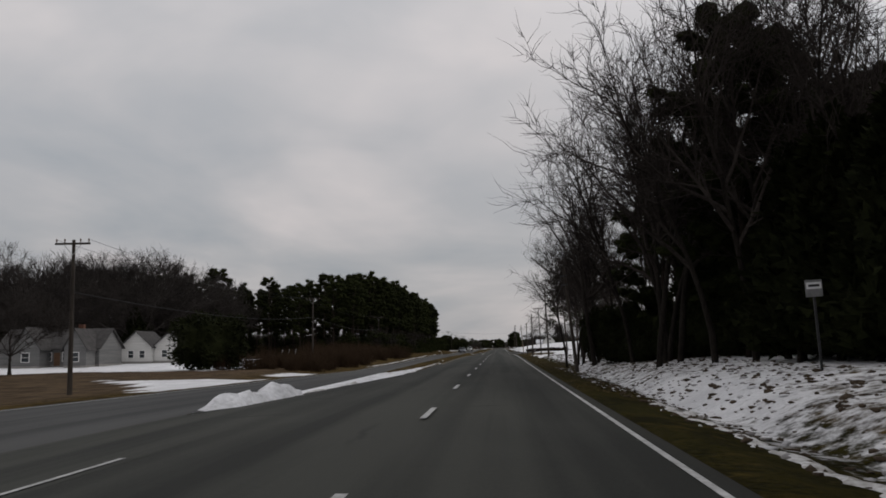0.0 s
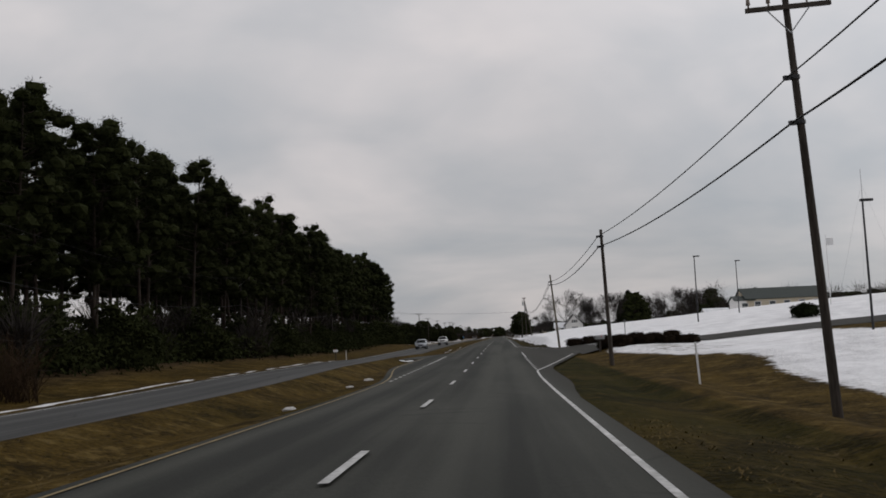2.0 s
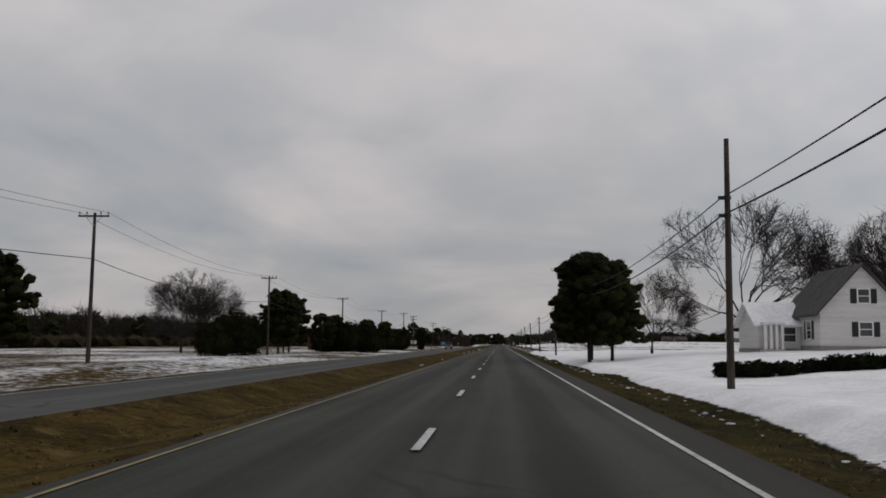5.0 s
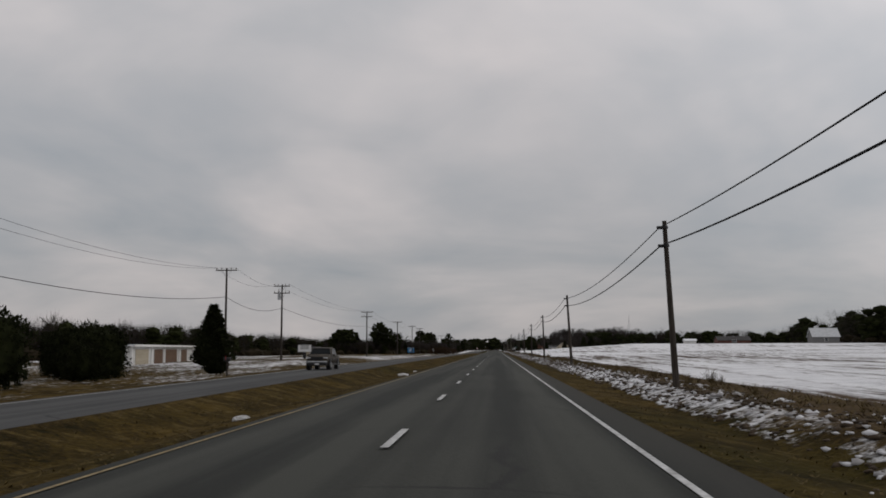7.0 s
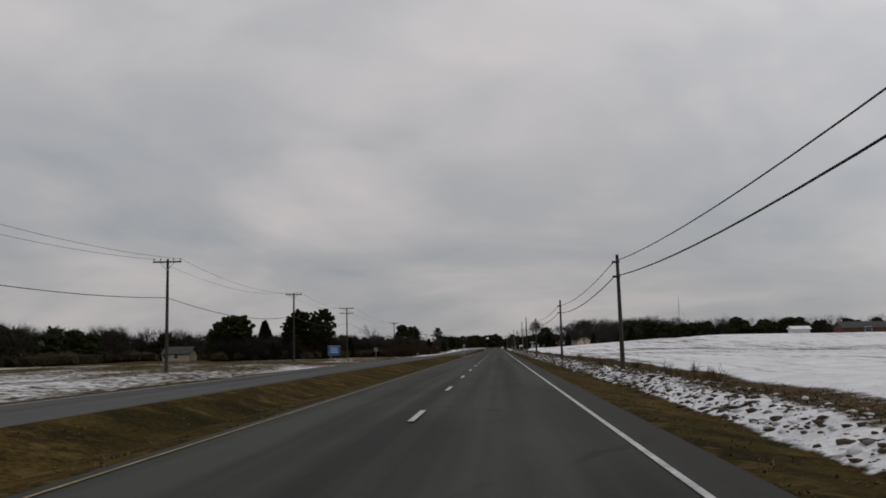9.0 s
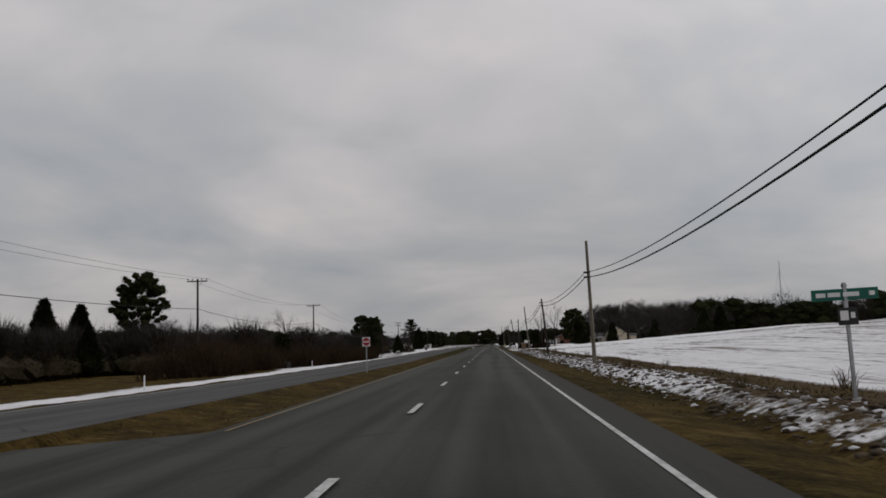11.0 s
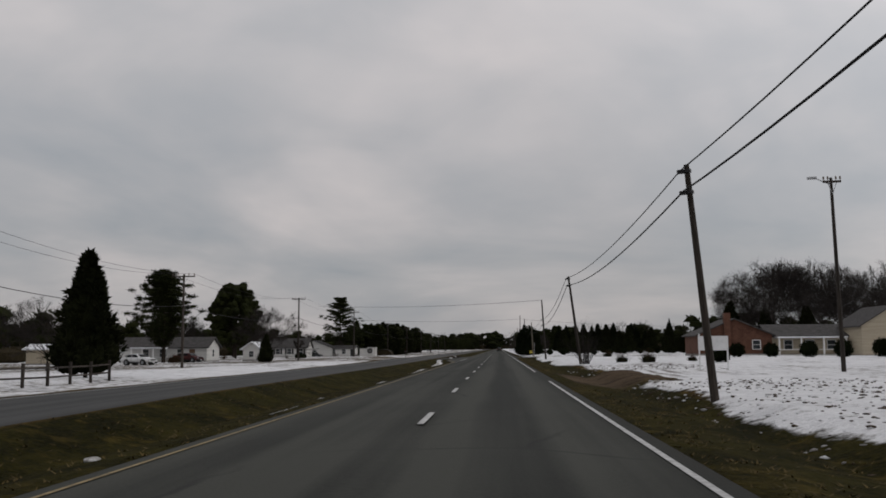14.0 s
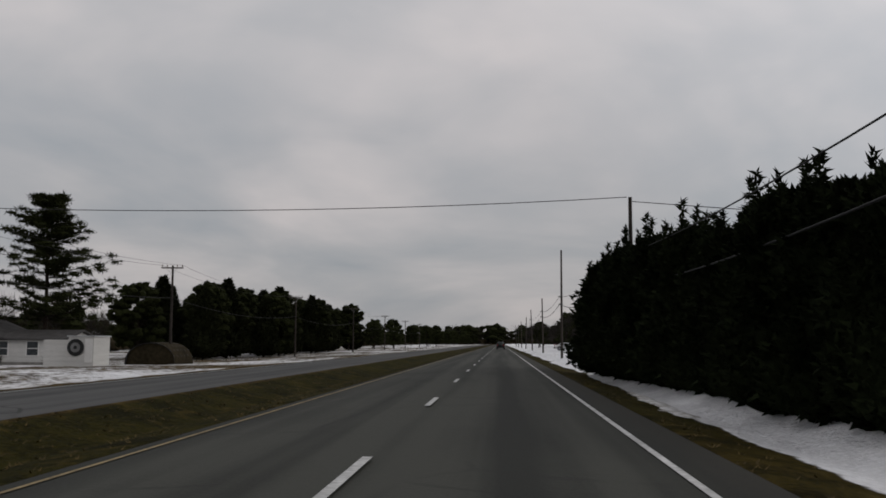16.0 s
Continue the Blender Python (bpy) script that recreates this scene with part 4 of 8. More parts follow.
def crooked_tree_meshes(seed):
    """An old tree leaning to one side, its long limbs shaped to fit the camera's view, with twigs at random."""
    rnd = random.Random(seed)
    trunk_p = [(0, 0, -.4), (-.2, 0, 1.4), (-.7, .1, 3.3), (-1.5, .1, 4.9), (-2.5, 0, 6.5)]
    limbs = [([(-2.5, 0, 6.5), (-3.9, .2, 7.8), (-5.7, .4, 9.6), (-8.0, .3, 10.8), (-10, .1, 12.4)], .22),
             ([(-3.9, .2, 7.8), (-6.3, -.5, 8.2), (-7.7, -.8, 8.1), (-9.2, -1, 9.3)], .12),
             ([(-1.9, .1, 5.6), (-3.4, .6, 6.4), (-5.4, 1.0, 7.2), (-7.2, 1.4, 7.0)], .10),
             ([(-3.0, .1, 7.0), (-3.9, -.4, 9.6), (-4.6, -.8, 11.6), (-4.9, -.9, 14)], .14),
             ([(-2.5, 0, 6.5), (-2.4, .5, 9.6), (-2.7, .8, 12), (-2.4, 1.0, 15)], .16),
             ([(-1.5, .1, 4.9), (-.3, .6, 7.4), (.8, .9, 10), (1.2, 1.2, 13.5)], .18),
             ([(-.7, .1, 3.3), (1.0, -.6, 5.6), (2.9, -1.0, 7.5), (4.8, -1.4, 10)], .16),
             ([(-5.7, .4, 9.6), (-6.3, .8, 11.6), (-7.4, 1.0, 13.2)], .10)]
    trunk = tube([Vector(p) for p in trunk_p], [.46, .38, .34, .30, .25], 9)
    sets = []
    for pts, r0 in limbs:
        P = [Vector(p) for p in pts]
        Q = []
        for a, b in zip(P[:-1], P[1:]):
            for k in range(4):
                Q.append(a.lerp(b, k / 4) + Vector((rnd.gauss(0, .09), rnd.gauss(0, .09), rnd.gauss(0, .09))) * (k > 0))
        Q.append(P[-1])
        n = len(Q)
        R = [r0 * (1 - .82 * i / (n - 1)) for i in range(n)]
        sets.append(tube(Q, R, 6))
        for i in range(2, n - 1):
            for _ in range(3):
                d = Vector((rnd.gauss(-.3, 1), rnd.gauss(0, 1), rnd.gauss(.25, .8)))
                L = rnd.uniform(1.4, 3.6)
                bp, br = limb(rnd, Q[i], d, L, max(R[i] * .4, .022), .22, .05, 5)
                sets.append(tube(bp, br, 4))
                for _ in range(15):
                    k = rnd.randint(0, 4)
                    w = (bp[k + 1] - bp[k]).normalized() + Vector((rnd.gauss(0, .7), rnd.gauss(0, .7), rnd.gauss(0, .7)))
                    wp, wr = limb(rnd, bp[k].lerp(bp[k + 1], rnd.random()), w, rnd.uniform(.5, 1.5), .012, .3, .02, 4)
                    sets.append(tube(wp, wr, 3))
    v, f = merge(*sets)
    return mesh_of("trunk", *trunk, M["bark"], True), mesh_of("crown", v, f, M["twig"])


def blob(rng, rx, ry, rz, z0, n=2, rough=.16):
    """A lumpy solid core of foliage."""
    bm = bmesh.new()
    bmesh.ops.create_icosphere(bm, subdivisions=n, radius=1)
    for v in bm.verts:
        k = 1 + rough * float(rng.normal())
        v.co = Vector((v.co.x * rx * k, v.co.y * ry * k, z0 + v.co.z * rz * k))
    V = np.array([tuple(v.co) for v in bm.verts])
    F = [tuple(v.index for v in f.verts) for f in bm.faces]
    bm.free()
    return V, F


def tuft_hearts(rng, centres, radii, fill):
    """Small lumpy solids inside the tufts, so that a crown is closed and shades itself."""
    bm = bmesh.new()
    bmesh.ops.create_icosphere(bm, subdivisions=1, radius=1)
    hv = np.array([tuple(v.co) for v in bm.verts])
    hf = np.array([[v.index for v in f.verts] for f in bm.faces])
    bm.free()
    C, R = np.asarray(centres, float), np.asarray(radii, float) * fill
    V = hv[None] * (1 + .20 * rng.normal(size=(len(C), len(hv), 1)).clip(-1.5, 1.5)) * R[:, None, :] + C[:, None, :]
    F = hf[None] + (np.arange(len(C)) * len(hv))[:, None, None]
    return V.reshape(-1, 3), F.reshape(-1, 3)


def pine_meshes(seed, height=18.0, crown=.5, spread=2.4, clumps=30, needles=46, r0=.19, tuft=1.0, fill=.66):
    """A tall bare-stemmed pine: trunk with dead stubs, crown of needle tufts on limbs."""
    rng, rnd = np.random.default_rng(seed), random.Random(seed)
    tp, tr = limb(rnd, Vector((0, 0, -.3)), Vector((0, 0, 1)), height, r0, .025, .05, 8)
    sets = [tube(tp, tr, 7)]
    centres, radii = [], []
    for i in range(clumps):
        f = 1 - crown + crown * ((i + rnd.random()) / clumps)
        q = min(int(f * 8), 7)
        p = tp[q].lerp(tp[q + 1], f * 8 - q)
        a = rnd.uniform(0, 2 * math.pi)
        u = (f - 1 + crown) / crown
        L = spread * (.35 + .95 * math.sin(math.pi * min(.97, .22 + .76 * u))) * rnd.uniform(.55, 1.15)
        d = Vector((math.cos(a), math.sin(a), rnd.uniform(.0, .45)))
        lp, lr = limb(rnd, p, d, L, .05, .12, .08, 3)
        sets.append(tube(lp, lr, 3))
        for e in (lp[-1], lp[-2].lerp(lp[-1], .3)):
            centres.append(tuple(e))
            radii.append((rnd.uniform(.55, 1.0) * tuft, rnd.uniform(.55, 1.0) * tuft, rnd.uniform(.42, .75) * tuft))
    for i in range(9):
        f = rnd.uniform(.18, 1 - crown)
        q = min(int(f * 8), 7)
        a = rnd.uniform(0, 2 * math.pi)
        lp, lr = limb(rnd, tp[q].lerp(tp[q + 1], f * 8 - q), Vector((math.cos(a), math.sin(a), -.1)), rnd.uniform(.5, 1.9), .03, .2, -.03, 3)
        sets.append(tube(lp, lr, 3))
    v, f = merge(*sets)
    lv, lf = merge(leaves(rng, centres, np.array(radii) * 1.05, int(needles * 1.5), .26, .062), tuft_hearts(rng, centres, radii, fill))
    return mesh_of("trunk", v, f, M["bark_pine"], True), mesh_of("crown", lv, lf, M["pine"])


def cone_meshes(seed, height=6.0, radius=1.9, mat="cedar", count=2600, shape=.75, base=.25, tip=.35, shoots=0):
    """A dense conical evergreen with ragged sprays and a short stem."""
    rng = np.random.default_rng(seed)
    u = rng.uniform(0, 1, count) ** 1.25
    a = rng.uniform(0, 2 * math.pi, count)
    prof = radius * np.minimum(1, (u + .02) * 7) ** .5 * (1 - u) ** shape
    lump = 1 + .18 * np.sin(a * 3 + u * 11 + seed) + .12 * np.sin(a * 7 - u * 17)
    r = prof * lump * rng.uniform(.72, 1.02, count)
    z = base + u * (height - base)
    c = np.stack([np.cos(a) * r, np.sin(a) * r, z], 1)
    out = np.stack([np.cos(a), np.sin(a), np.full(count, .55)], 1)
    d = out + rng.normal(size=(count, 3)) * .5
    d /= np.linalg.norm(d, axis=1, keepdims=True)
    s = np.cross(d, rng.normal(size=(count, 3)))
    s /= np.linalg.norm(s, axis=1, keepdims=True)
    L = tip * rng.uniform(.6, 1.4, (count, 1))
    V = np.stack([c - s * L * .34, c + s * L * .34, c + d * L], 1).reshape(-1, 3)
    F = np.arange(3 * count).reshape(-1, 3)
    if shoots:
        # upright leaders with short sprays that break the outline
        rnd = random.Random(seed)
        for _ in range(shoots):
            q, w = rnd.uniform(.45, .97), rnd.uniform(0, 2 * math.pi)
            rr = radius * (1 - q) ** shape * .9
            foot = Vector((math.cos(w) * rr, math.sin(w) * rr, base + q * (height - base)))
            Ls = rnd.uniform(.5, 1.25)
            sp = np.array([tuple(foot + Vector((0, 0, Ls * k / 9))) for k in range(10)])
            sv, sf = leaves(rng, sp, np.array([(.16 * (1.1 - k / 10), .16 * (1.1 - k / 10), .1) for k in range(10)]), 7, .26, .12, -.6)
            V = np.concatenate([V, sv])
        F = np.arange(len(V)).reshape(-1, 3)
    rings, n = 12, 12
    cv, cf = [], []
    for i in range(rings + 1):
        q = i / rings
        rr = radius * min(1, (q + .02) * 7) ** .5 * (1 - q) ** shape * .86
        for k in range(n):
            w = 2 * math.pi * k / n
            rr2 = rr * (1 + .18 * math.sin(w * 3 + q * 11 + seed))
            cv.append((math.cos(w) * rr2, math.sin(w) * rr2, base + q * (height - base)))
    for i in range(rings):
        for k in range(n):
            cf.append((i * n + k, i * n + (k + 1) % n, (i + 1) * n + (k + 1) % n, (i + 1) * n + k))
    v, f = merge((V, F), (np.array(cv), cf))
    return mesh_of("trunk", *tube([(0, 0, -.2), (0, 0, height * .3)], [.13, .09], 6), M["bark"], True), mesh_of("crown", v, f, M[mat])


def bush_meshes(seed, rx, ry, h, mat, count=2200, tip=.3, base=.0, boxy=.55):
    """A full rounded shrub: lumpy core with sprays all over."""
    rng = np.random.default_rng(seed)
    d = rng.normal(size=(count, 3))
    d /= np.linalg.norm(d, axis=1, keepdims=True)
    q = np.sign(d) * np.abs(d) ** boxy
    lump = 1 + .10 * np.sin(d[:, :1] * 9 + seed) + .10 * np.sin(d[:, 1:2] * 11 + d[:, 2:] * 7)
    c = q * lump * np.array([rx, ry, h / 2]) * rng.uniform(.78, 1.0, (count, 1)) + np.array([0, 0, base + h / 2])
    o = d + rng.normal(size=(count, 3)) * .6
    o /= np.linalg.norm(o, axis=1, keepdims=True)
    s = np.cross(o, rng.normal(size=(count, 3)))
    s /= np.linalg.norm(s, axis=1, keepdims=True)
    L = tip * rng.uniform(.6, 1.5, (count, 1))
    V = np.stack([c - s * L * .35, c + s * L * .35, c + o * L], 1).reshape(-1, 3)
    core = blob(rng, 1, 1, 1, 0, 3, .02)
    cv = core[0]
    cv = np.sign(cv) * np.abs(cv) ** boxy * (1 + .10 * np.sin(cv[:, :1] * 9 + seed)) * np.array([rx, ry, h / 2]) * .84 + np.array([0, 0, base + h / 2])
    v, f = merge((V, np.arange(3 * count).reshape(-1, 3)), (cv, core[1]))
    return mesh_of("crown", v, f, M[mat])


def drop_bush_meshes(seed, r=.85, h=1.75):
    """A clipped evergreen, round above and drawn in to its stem."""
    rng = np.random.default_rng(seed)
    n = 1500
    u, a = rng.uniform(0, 1, n), rng.uniform(0, 2 * math.pi, n)
    def prof(q):
        return r * np.sin(np.pi * np.clip(q, 0, 1) ** .8) ** .75 + .02
    p = np.stack([np.cos(a) * prof(u), np.sin(a) * prof(u), .12 + u * h], 1)
    V, F = leaves(rng, p, np.full((n, 3), .05), 1, .15, .09)
    k = np.linspace(0, 1, 11)
    w = np.linspace(0, 2 * math.pi, 13)[:-1]
    C = np.array([(math.cos(q) * prof(t) * .93, math.sin(q) * prof(t) * .93, .12 + t * h) for t in k for q in w])
    G = [(i * 12 + m, i * 12 + (m + 1) % 12, (i + 1) * 12 + (m + 1) % 12, (i + 1) * 12 + m) for i in range(10) for m in range(12)]
    return mesh_of("crown", *merge((V, F), (C, G)), M["hedge"])


def brush_meshes(seed, r=1.6, h=1.8, stems=80, mat="brush"):
    """Leafless stems fanning up from one root."""
    rnd = random.Random(seed)
    sets = []
    for i in range(stems):
        a, t = rnd.uniform(0, 2 * math.pi), rnd.uniform(.05, .75)
        d = Vector((math.cos(a) * t, math.sin(a) * t, 1))
        s = Vector((rnd.gauss(0, r * .25), rnd.gauss(0, r * .25), -.1))
        p, q = limb(rnd, s, d, h * rnd.uniform(.6, 1.15), .022, .14, .02, 3)
        sets.append(tube(p, q, 3))
        for _ in range(3):
            k = rnd.randint(0, 2)
            w, wr = limb(rnd, p[k].lerp(p[k + 1], rnd.random()), d + Vector((rnd.gauss(0, .6), rnd.gauss(0, .6), 0)), h * .4, .012, .2, 0, 2)
            sets.append(tube(w, wr, 3))
    v, f = merge(*sets)
    return mesh_of("stems", v, f, M[mat])


def tiered_meshes(seed, height=17.5, sweep=.12, foot=.26, wide=6.4, gap=1.0):
    """An old spruce-like pine with drooping whorls and gaps of sky between them."""
    rng, rnd = np.random.default_rng(seed), random.Random(seed)
    tp, tr = limb(rnd, Vector((0, 0, -.3)), Vector((0, 0, 1)), height, .3, .015, .05, 8)
    sets, centres, radii = [tube(tp, tr, 8)], [], []
    z = height * foot
    while z < height * .985:
        u = (z - height * foot) / (height * (1 - foot))
        reach = wide * (1 - u) ** .62 * rnd.uniform(.75, 1.1) + .5
        for k in range(9):
            a = rnd.uniform(0, 2 * math.pi)
            L = reach * rnd.uniform(.55, 1.1)
            lp, lr = limb(rnd, Vector((0, 0, z + rnd.uniform(-.3, .3))), Vector((math.cos(a), math.sin(a), sweep)), L, .07, .06, .02 + sweep * .12, 4)
            sets.append(tube(lp, lr, 3))
            for i in range(1, 5):
                centres.append(tuple(lp[i]))
                radii.append((.75, .75, .26))
        z += rnd.uniform(.95, 1.5) * gap * (1 - .45 * u)
    v, f = merge(*sets)
    lv, lf = merge(leaves(rng, centres, radii, 58, .32, .11), tuft_hearts(rng, centres, radii, .6))
    return mesh_of("trunk", v, f, M["bark_pine"], True), mesh_of("crown", lv, lf, M["pine"])


def plant(name, meshes, label, category, names=("trunk", "crown"), group=""):
    """The first of a kind; it is moved to its own place by the first use."""
    ob = thing(name, label, category, at(0, -900, -50), group)
    for n, me in zip(names, meshes):
        part(n, me, None, ob)
    return ob


PROTO = []


def kind_of(*a, **k):
    ob = plant(*a, **k)
    PROTO.append(ob)
    return ob


pines = [kind_of("pine_tree", pine_meshes(s, 17 + s % 3, .60 + .05 * (s % 3), 2.5, 54, 52), "tall dark pine with a bare stem in a roadside wood", "pine tree", group="pines of the roadside wood") for s in (1, 2, 3, 4)]
pines_open = [kind_of("pine_tree", pine_meshes(s, 15.9, .60, 3.1, 74, 40, .17, .50, .40), "leaning open pine with several limbs on a snowy slope", "pine tree") for s in (11, 12, 13)]
plate_pines = [kind_of("pine_tree", pine_meshes(s, 15.5, .66, 3.4, 120, 56, .2, .92, .82), "old pine with a flat layered crown on a bare stem", "pine tree") for s in (17, 18)]
yard_pines = [kind_of("pine_tree", pine_meshes(s, 14, .84, 3.9, 150, 60, .28, 1.16, .86), "broad dark pine standing by itself", "pine tree") for s in (21, 22)]
bares = [kind_of("bare_tree", bare_tree_meshes(s, 17, .28, .8, .21), "tall leafless hardwood tree on snowy ground", "bare tree", group="bare hardwoods of the wood") for s in (31, 32, 33)]
rounds = [kind_of("bare_tree", shade_tree_meshes(s), "round-crowned leafless shade tree", "bare tree") for s in (41, 42, 44)]
spread_tree = kind_of("bare_tree", bare_tree_meshes(51, 19, .2, 1.35, .42, (13, 8, 8)), "old leafless tree with wide crooked limbs", "bare tree")
crooked = kind_of("bare_tree", crooked_tree_meshes(52), "old leafless tree leaning out with long crooked limbs", "bare tree")
slims = [kind_of("bare_tree", bare_tree_meshes(s, 14, .34, .52, .135, (11, 8, 8)), "slender leafless hardwood at the edge of a wood", "bare tree", group="slender trees of the wood edge") for s in (34, 35, 36, 37)]
dense_pines = [kind_of("pine_tree", pine_meshes(s, 16, .86, 3.0, 76, 74, .24), "dense dark pine in the roadside wood", "pine tree") for s in (14, 15)]
cedars = [kind_of("cedar_tree", cone_meshes(s, 6.5, 2.0), "dense dark conical cedar", "cedar tree") for s in (61, 62)]
cypress = [kind_of("cypress_tree", cone_meshes(s, 6.4, 1.7, "hedge", 3000, 1.0, .5, .32, 12), "dark green cypress with a ragged tip", "cypress tree", group="row of cypresses") for s in (65, 66, 67)]
leylands = [kind_of("hedge_tree", cone_meshes(s, 6.0, 2.2, "hedge", 9000, .30, -.15, .26, 44), "dense dark hedge tree beside the road", "hedge tree", group="tall roadside hedge") for s in (71, 72)]
globe = kind_of("round_bush", (bush_meshes(75, 1.0, 1.0, 1.9, "hedge", 1400, .2, .12, .85),), "small clipped round evergreen bush on snow", "bush", ("crown",))
topiary = kind_of("topiary_bush", (mesh_of("trunk", *tube([(0, 0, -.2), (0, 0, .5)], [.07, .06], 6), M["bark"], True), drop_bush_meshes(79)), "small drop-shaped evergreen on a short stem in snow", "bush", group="clipped bushes of the snowy lawn")
big_bush = kind_of("evergreen_bush", (bush_meshes(76, 1, 1, 2, "cedar", 4200, .10, .0, .7),), "huge rounded dark evergreen bush", "bush", ("crown",))
low_bush = kind_of("low_bush", (bush_meshes(77, 1.2, 1.2, 1.3, "hedge", 900, .22, -.05, .8),), "low dark rounded evergreen bush", "bush", ("crown",))
mound = kind_of("clipped_bush", (bush_meshes(78, 1.0, 1.0, 1.05, "hedge_brown", 2600, .10, -.05, .62),), "dark clipped evergreen mound in snow", "bush", ("crown",))
brushes = [kind_of("dry_shrub", (brush_meshes(s),), "tangled leafless brown shrub", "shrub", ("crown",)) for s in (81, 82)]
multi = kind_of("bare_shrub", (brush_meshes(85, .8, 3.4, 46, "twig_far"),), "tall leafless shrub of many upright stems", "shrub", ("crown",))
weed = kind_of("weed_clump", (brush_meshes(86, .5, .8, 26, "dry_grass"),), "clump of dry tan weeds", "weeds", ("crown",))
white_pine = kind_of("white_pine", tiered_meshes(92, 12.5, .62, .14, 6.6, .8), "broad dark pine with upswept limbs in a yard", "pine tree")
tiered = kind_of("old_pine", tiered_meshes(91, wide=8.0), "tall tiered old pine with drooping limbs", "pine tree")


def r(a, b):
    return float(RNG.uniform(a, b))


def pick(seq):
    return seq[int(RNG.integers(len(seq)))]


# the pine wood on the far side of the road: dense front rows, thinner behind
for y in np.arange(224, 450, 4.5):
    for row, x0 in enumerate((-31.5, -36.0, -42.5)):
        if row > 1 and RNG.random() < .22:
            continue
        yy = y + r(-1.8, 1.8)
        yy -= 30 if yy > 438 else 0
        x = x0 + r(-1.8, 1.8) - (4 if yy < 232 else 0)
        put(pick(pines), x, yy, None, r(0, 360), r(1.07, 1.19) * (1 - (.22 if row > 1 else .04) * max(0, min(1, (246 - yy) / 16))), r(-1.5, 1.5))
for i in range(14):
    put(pick(pines), r(-70, -50), r(226, 440), None, r(0, 360), r(.85, 1.1))
for y in np.arange(430, 441, 4.2):
    for x0 in (-31, -36, -41):
        put(pick(pines), x0 + r(-1.5, 1.5), float(y) + r(-1.5, 1.5), None, r(0, 360), r(1.0, 1.12), r(-1.5, 1.5))
for i in range(16):
    put(pick(brushes), r(-29.5, -24), r(150, 228), None, r(0, 360), r(.7, 1.3))
# brush heap before the wood
for i in range(80):
    put(pick(brushes), r(-34, -20.0), r(108, 225), None, r(0, 360), r(.9, 1.7))
for i in range(70):
    put(pick(brushes), r(-28, -19.4), r(102, 150), None, r(0, 360), r(.6, 1.15))
# trees beyond the first houses
for i in range(26):
    put(pick(pines), r(-125, -70), r(215, 300), None, r(0, 360), r(1.0, 1.25))
for i in range(26):
    put(pick(rounds), r(-125, -66), r(165, 235), None, r(0, 360), r(1.4, 2.0))
for i in range(12):
    put(pick(cedars), r(-125, -60), r(180, 235), None, r(0, 360), r(1.2, 2.0))
for x, y, s in ((-62, 93, 1.05), (-66, 99, 1.1), (-57, 108, .9)):
    put(pick(rounds), x, y, None, r(0, 360), s)

# the wood on the near side: dark pines and hardwoods on a snowy bank
for x, y, s in ((12, 44, 1.03), (14, 47, 1.0), (16, 49, .95), (22, 54, 1.0), (13.5, 53, .85), (29, 48, 1.0), (21, 56, 1.0), (26, 58, 1.05)):
    put(pick(dense_pines), x + 1, y, None, r(0, 360), s)
for i in range(46):
    put(pick(cedars), r(13, 30), r(28, 60), None, r(0, 360), r(.9, 1.5))
for i in range(26):
    put(pick(cedars), r(10.3, 15), r(60, 71), None, r(0, 360), r(.38, .72))
for i in range(30):
    put(pick(cedars), r(12.4, 17), r(68, 82), None, r(0, 360), r(.38, .66))
for x, y, s in ((6.85, 76, .82), (7.45, 72.6, .85), (7.8, 72.4, .9), (8.65, 74.8, 1.0), (10.1, 69, .9), (9.9, 79, .92), (9.3, 88, .85), (10.2, 93, .85), (12, 85, .9), (12.6, 72, 1.1), (13.8, 77, 1.0), (9.4, 56, 1.12), (10.4, 50, 1.15), (8.8, 70, .95),
                (11.6, 58, 1.15), (14.5, 66, 1.15), (16, 76, 1.0), (18, 70, 1.1), (20, 82, 1.0), (24, 66, 1.1), (28, 74, 1.1), (15.4, 82, .9), (33, 60, 1.1), (35, 72, 1.0), (30, 86, 1.0), (11.8, 101, .7), (26, 95, .9), (12.6, 54, 1.2), (9.0, 45, 1.2), (9.6, 46.5, 1.22), (10, 48, 1.18), (10.2, 46, 1.25), (10.8, 41, 1.2), (12, 39, 1.25), (13.6, 40, 1.25), (15, 42, 1.2), (16.5, 44, 1.25), (18.5, 45, 1.25), (12.8, 36, 1.25), (15.5, 37, 1.25), (20.5, 47, 1.2)):
    put(pick(slims), x, y, None, r(0, 360), s, r(-3, 2))
for x, y, s in ((14, 62, 1.05), (17, 58, 1.1), (20, 63, 1.1), (24, 57, 1.1), (19, 52, 1.15)):
    put(pick(bares), x, y, None, r(0, 360), s)
for i in range(16):
    put(pick(bares), r(32, 55), r(30, 100), None, r(0, 360), r(.8, 1.1))
for i in range(26):
    put(pick(brushes), r(10.5, 24), r(50, 80), None, r(0, 360), r(.5, .9))
put(crooked, 15.6, 119, None, 0, 1.0)
for x, y, s, l in ((13.6, 170, .98, -5), (16.0, 176, 1.08, -2), (17.6, 180, 1.14, 1), (18.6, 181, 1.0, 4), (21, 190, 1.25, 0), (24.7, 194, 1.25, 3), (27.5, 192, 1.1, 4)):
    put(pick(pines_open), x, y, None, r(0, 360), s, l)
for x, y, s in ((22, 160, .6), (26, 168, .55), (31, 172, .6), (24, 150, .55), (30, 140, .6)):
    put(pick(bares), x, y, None, r(0, 360), s)
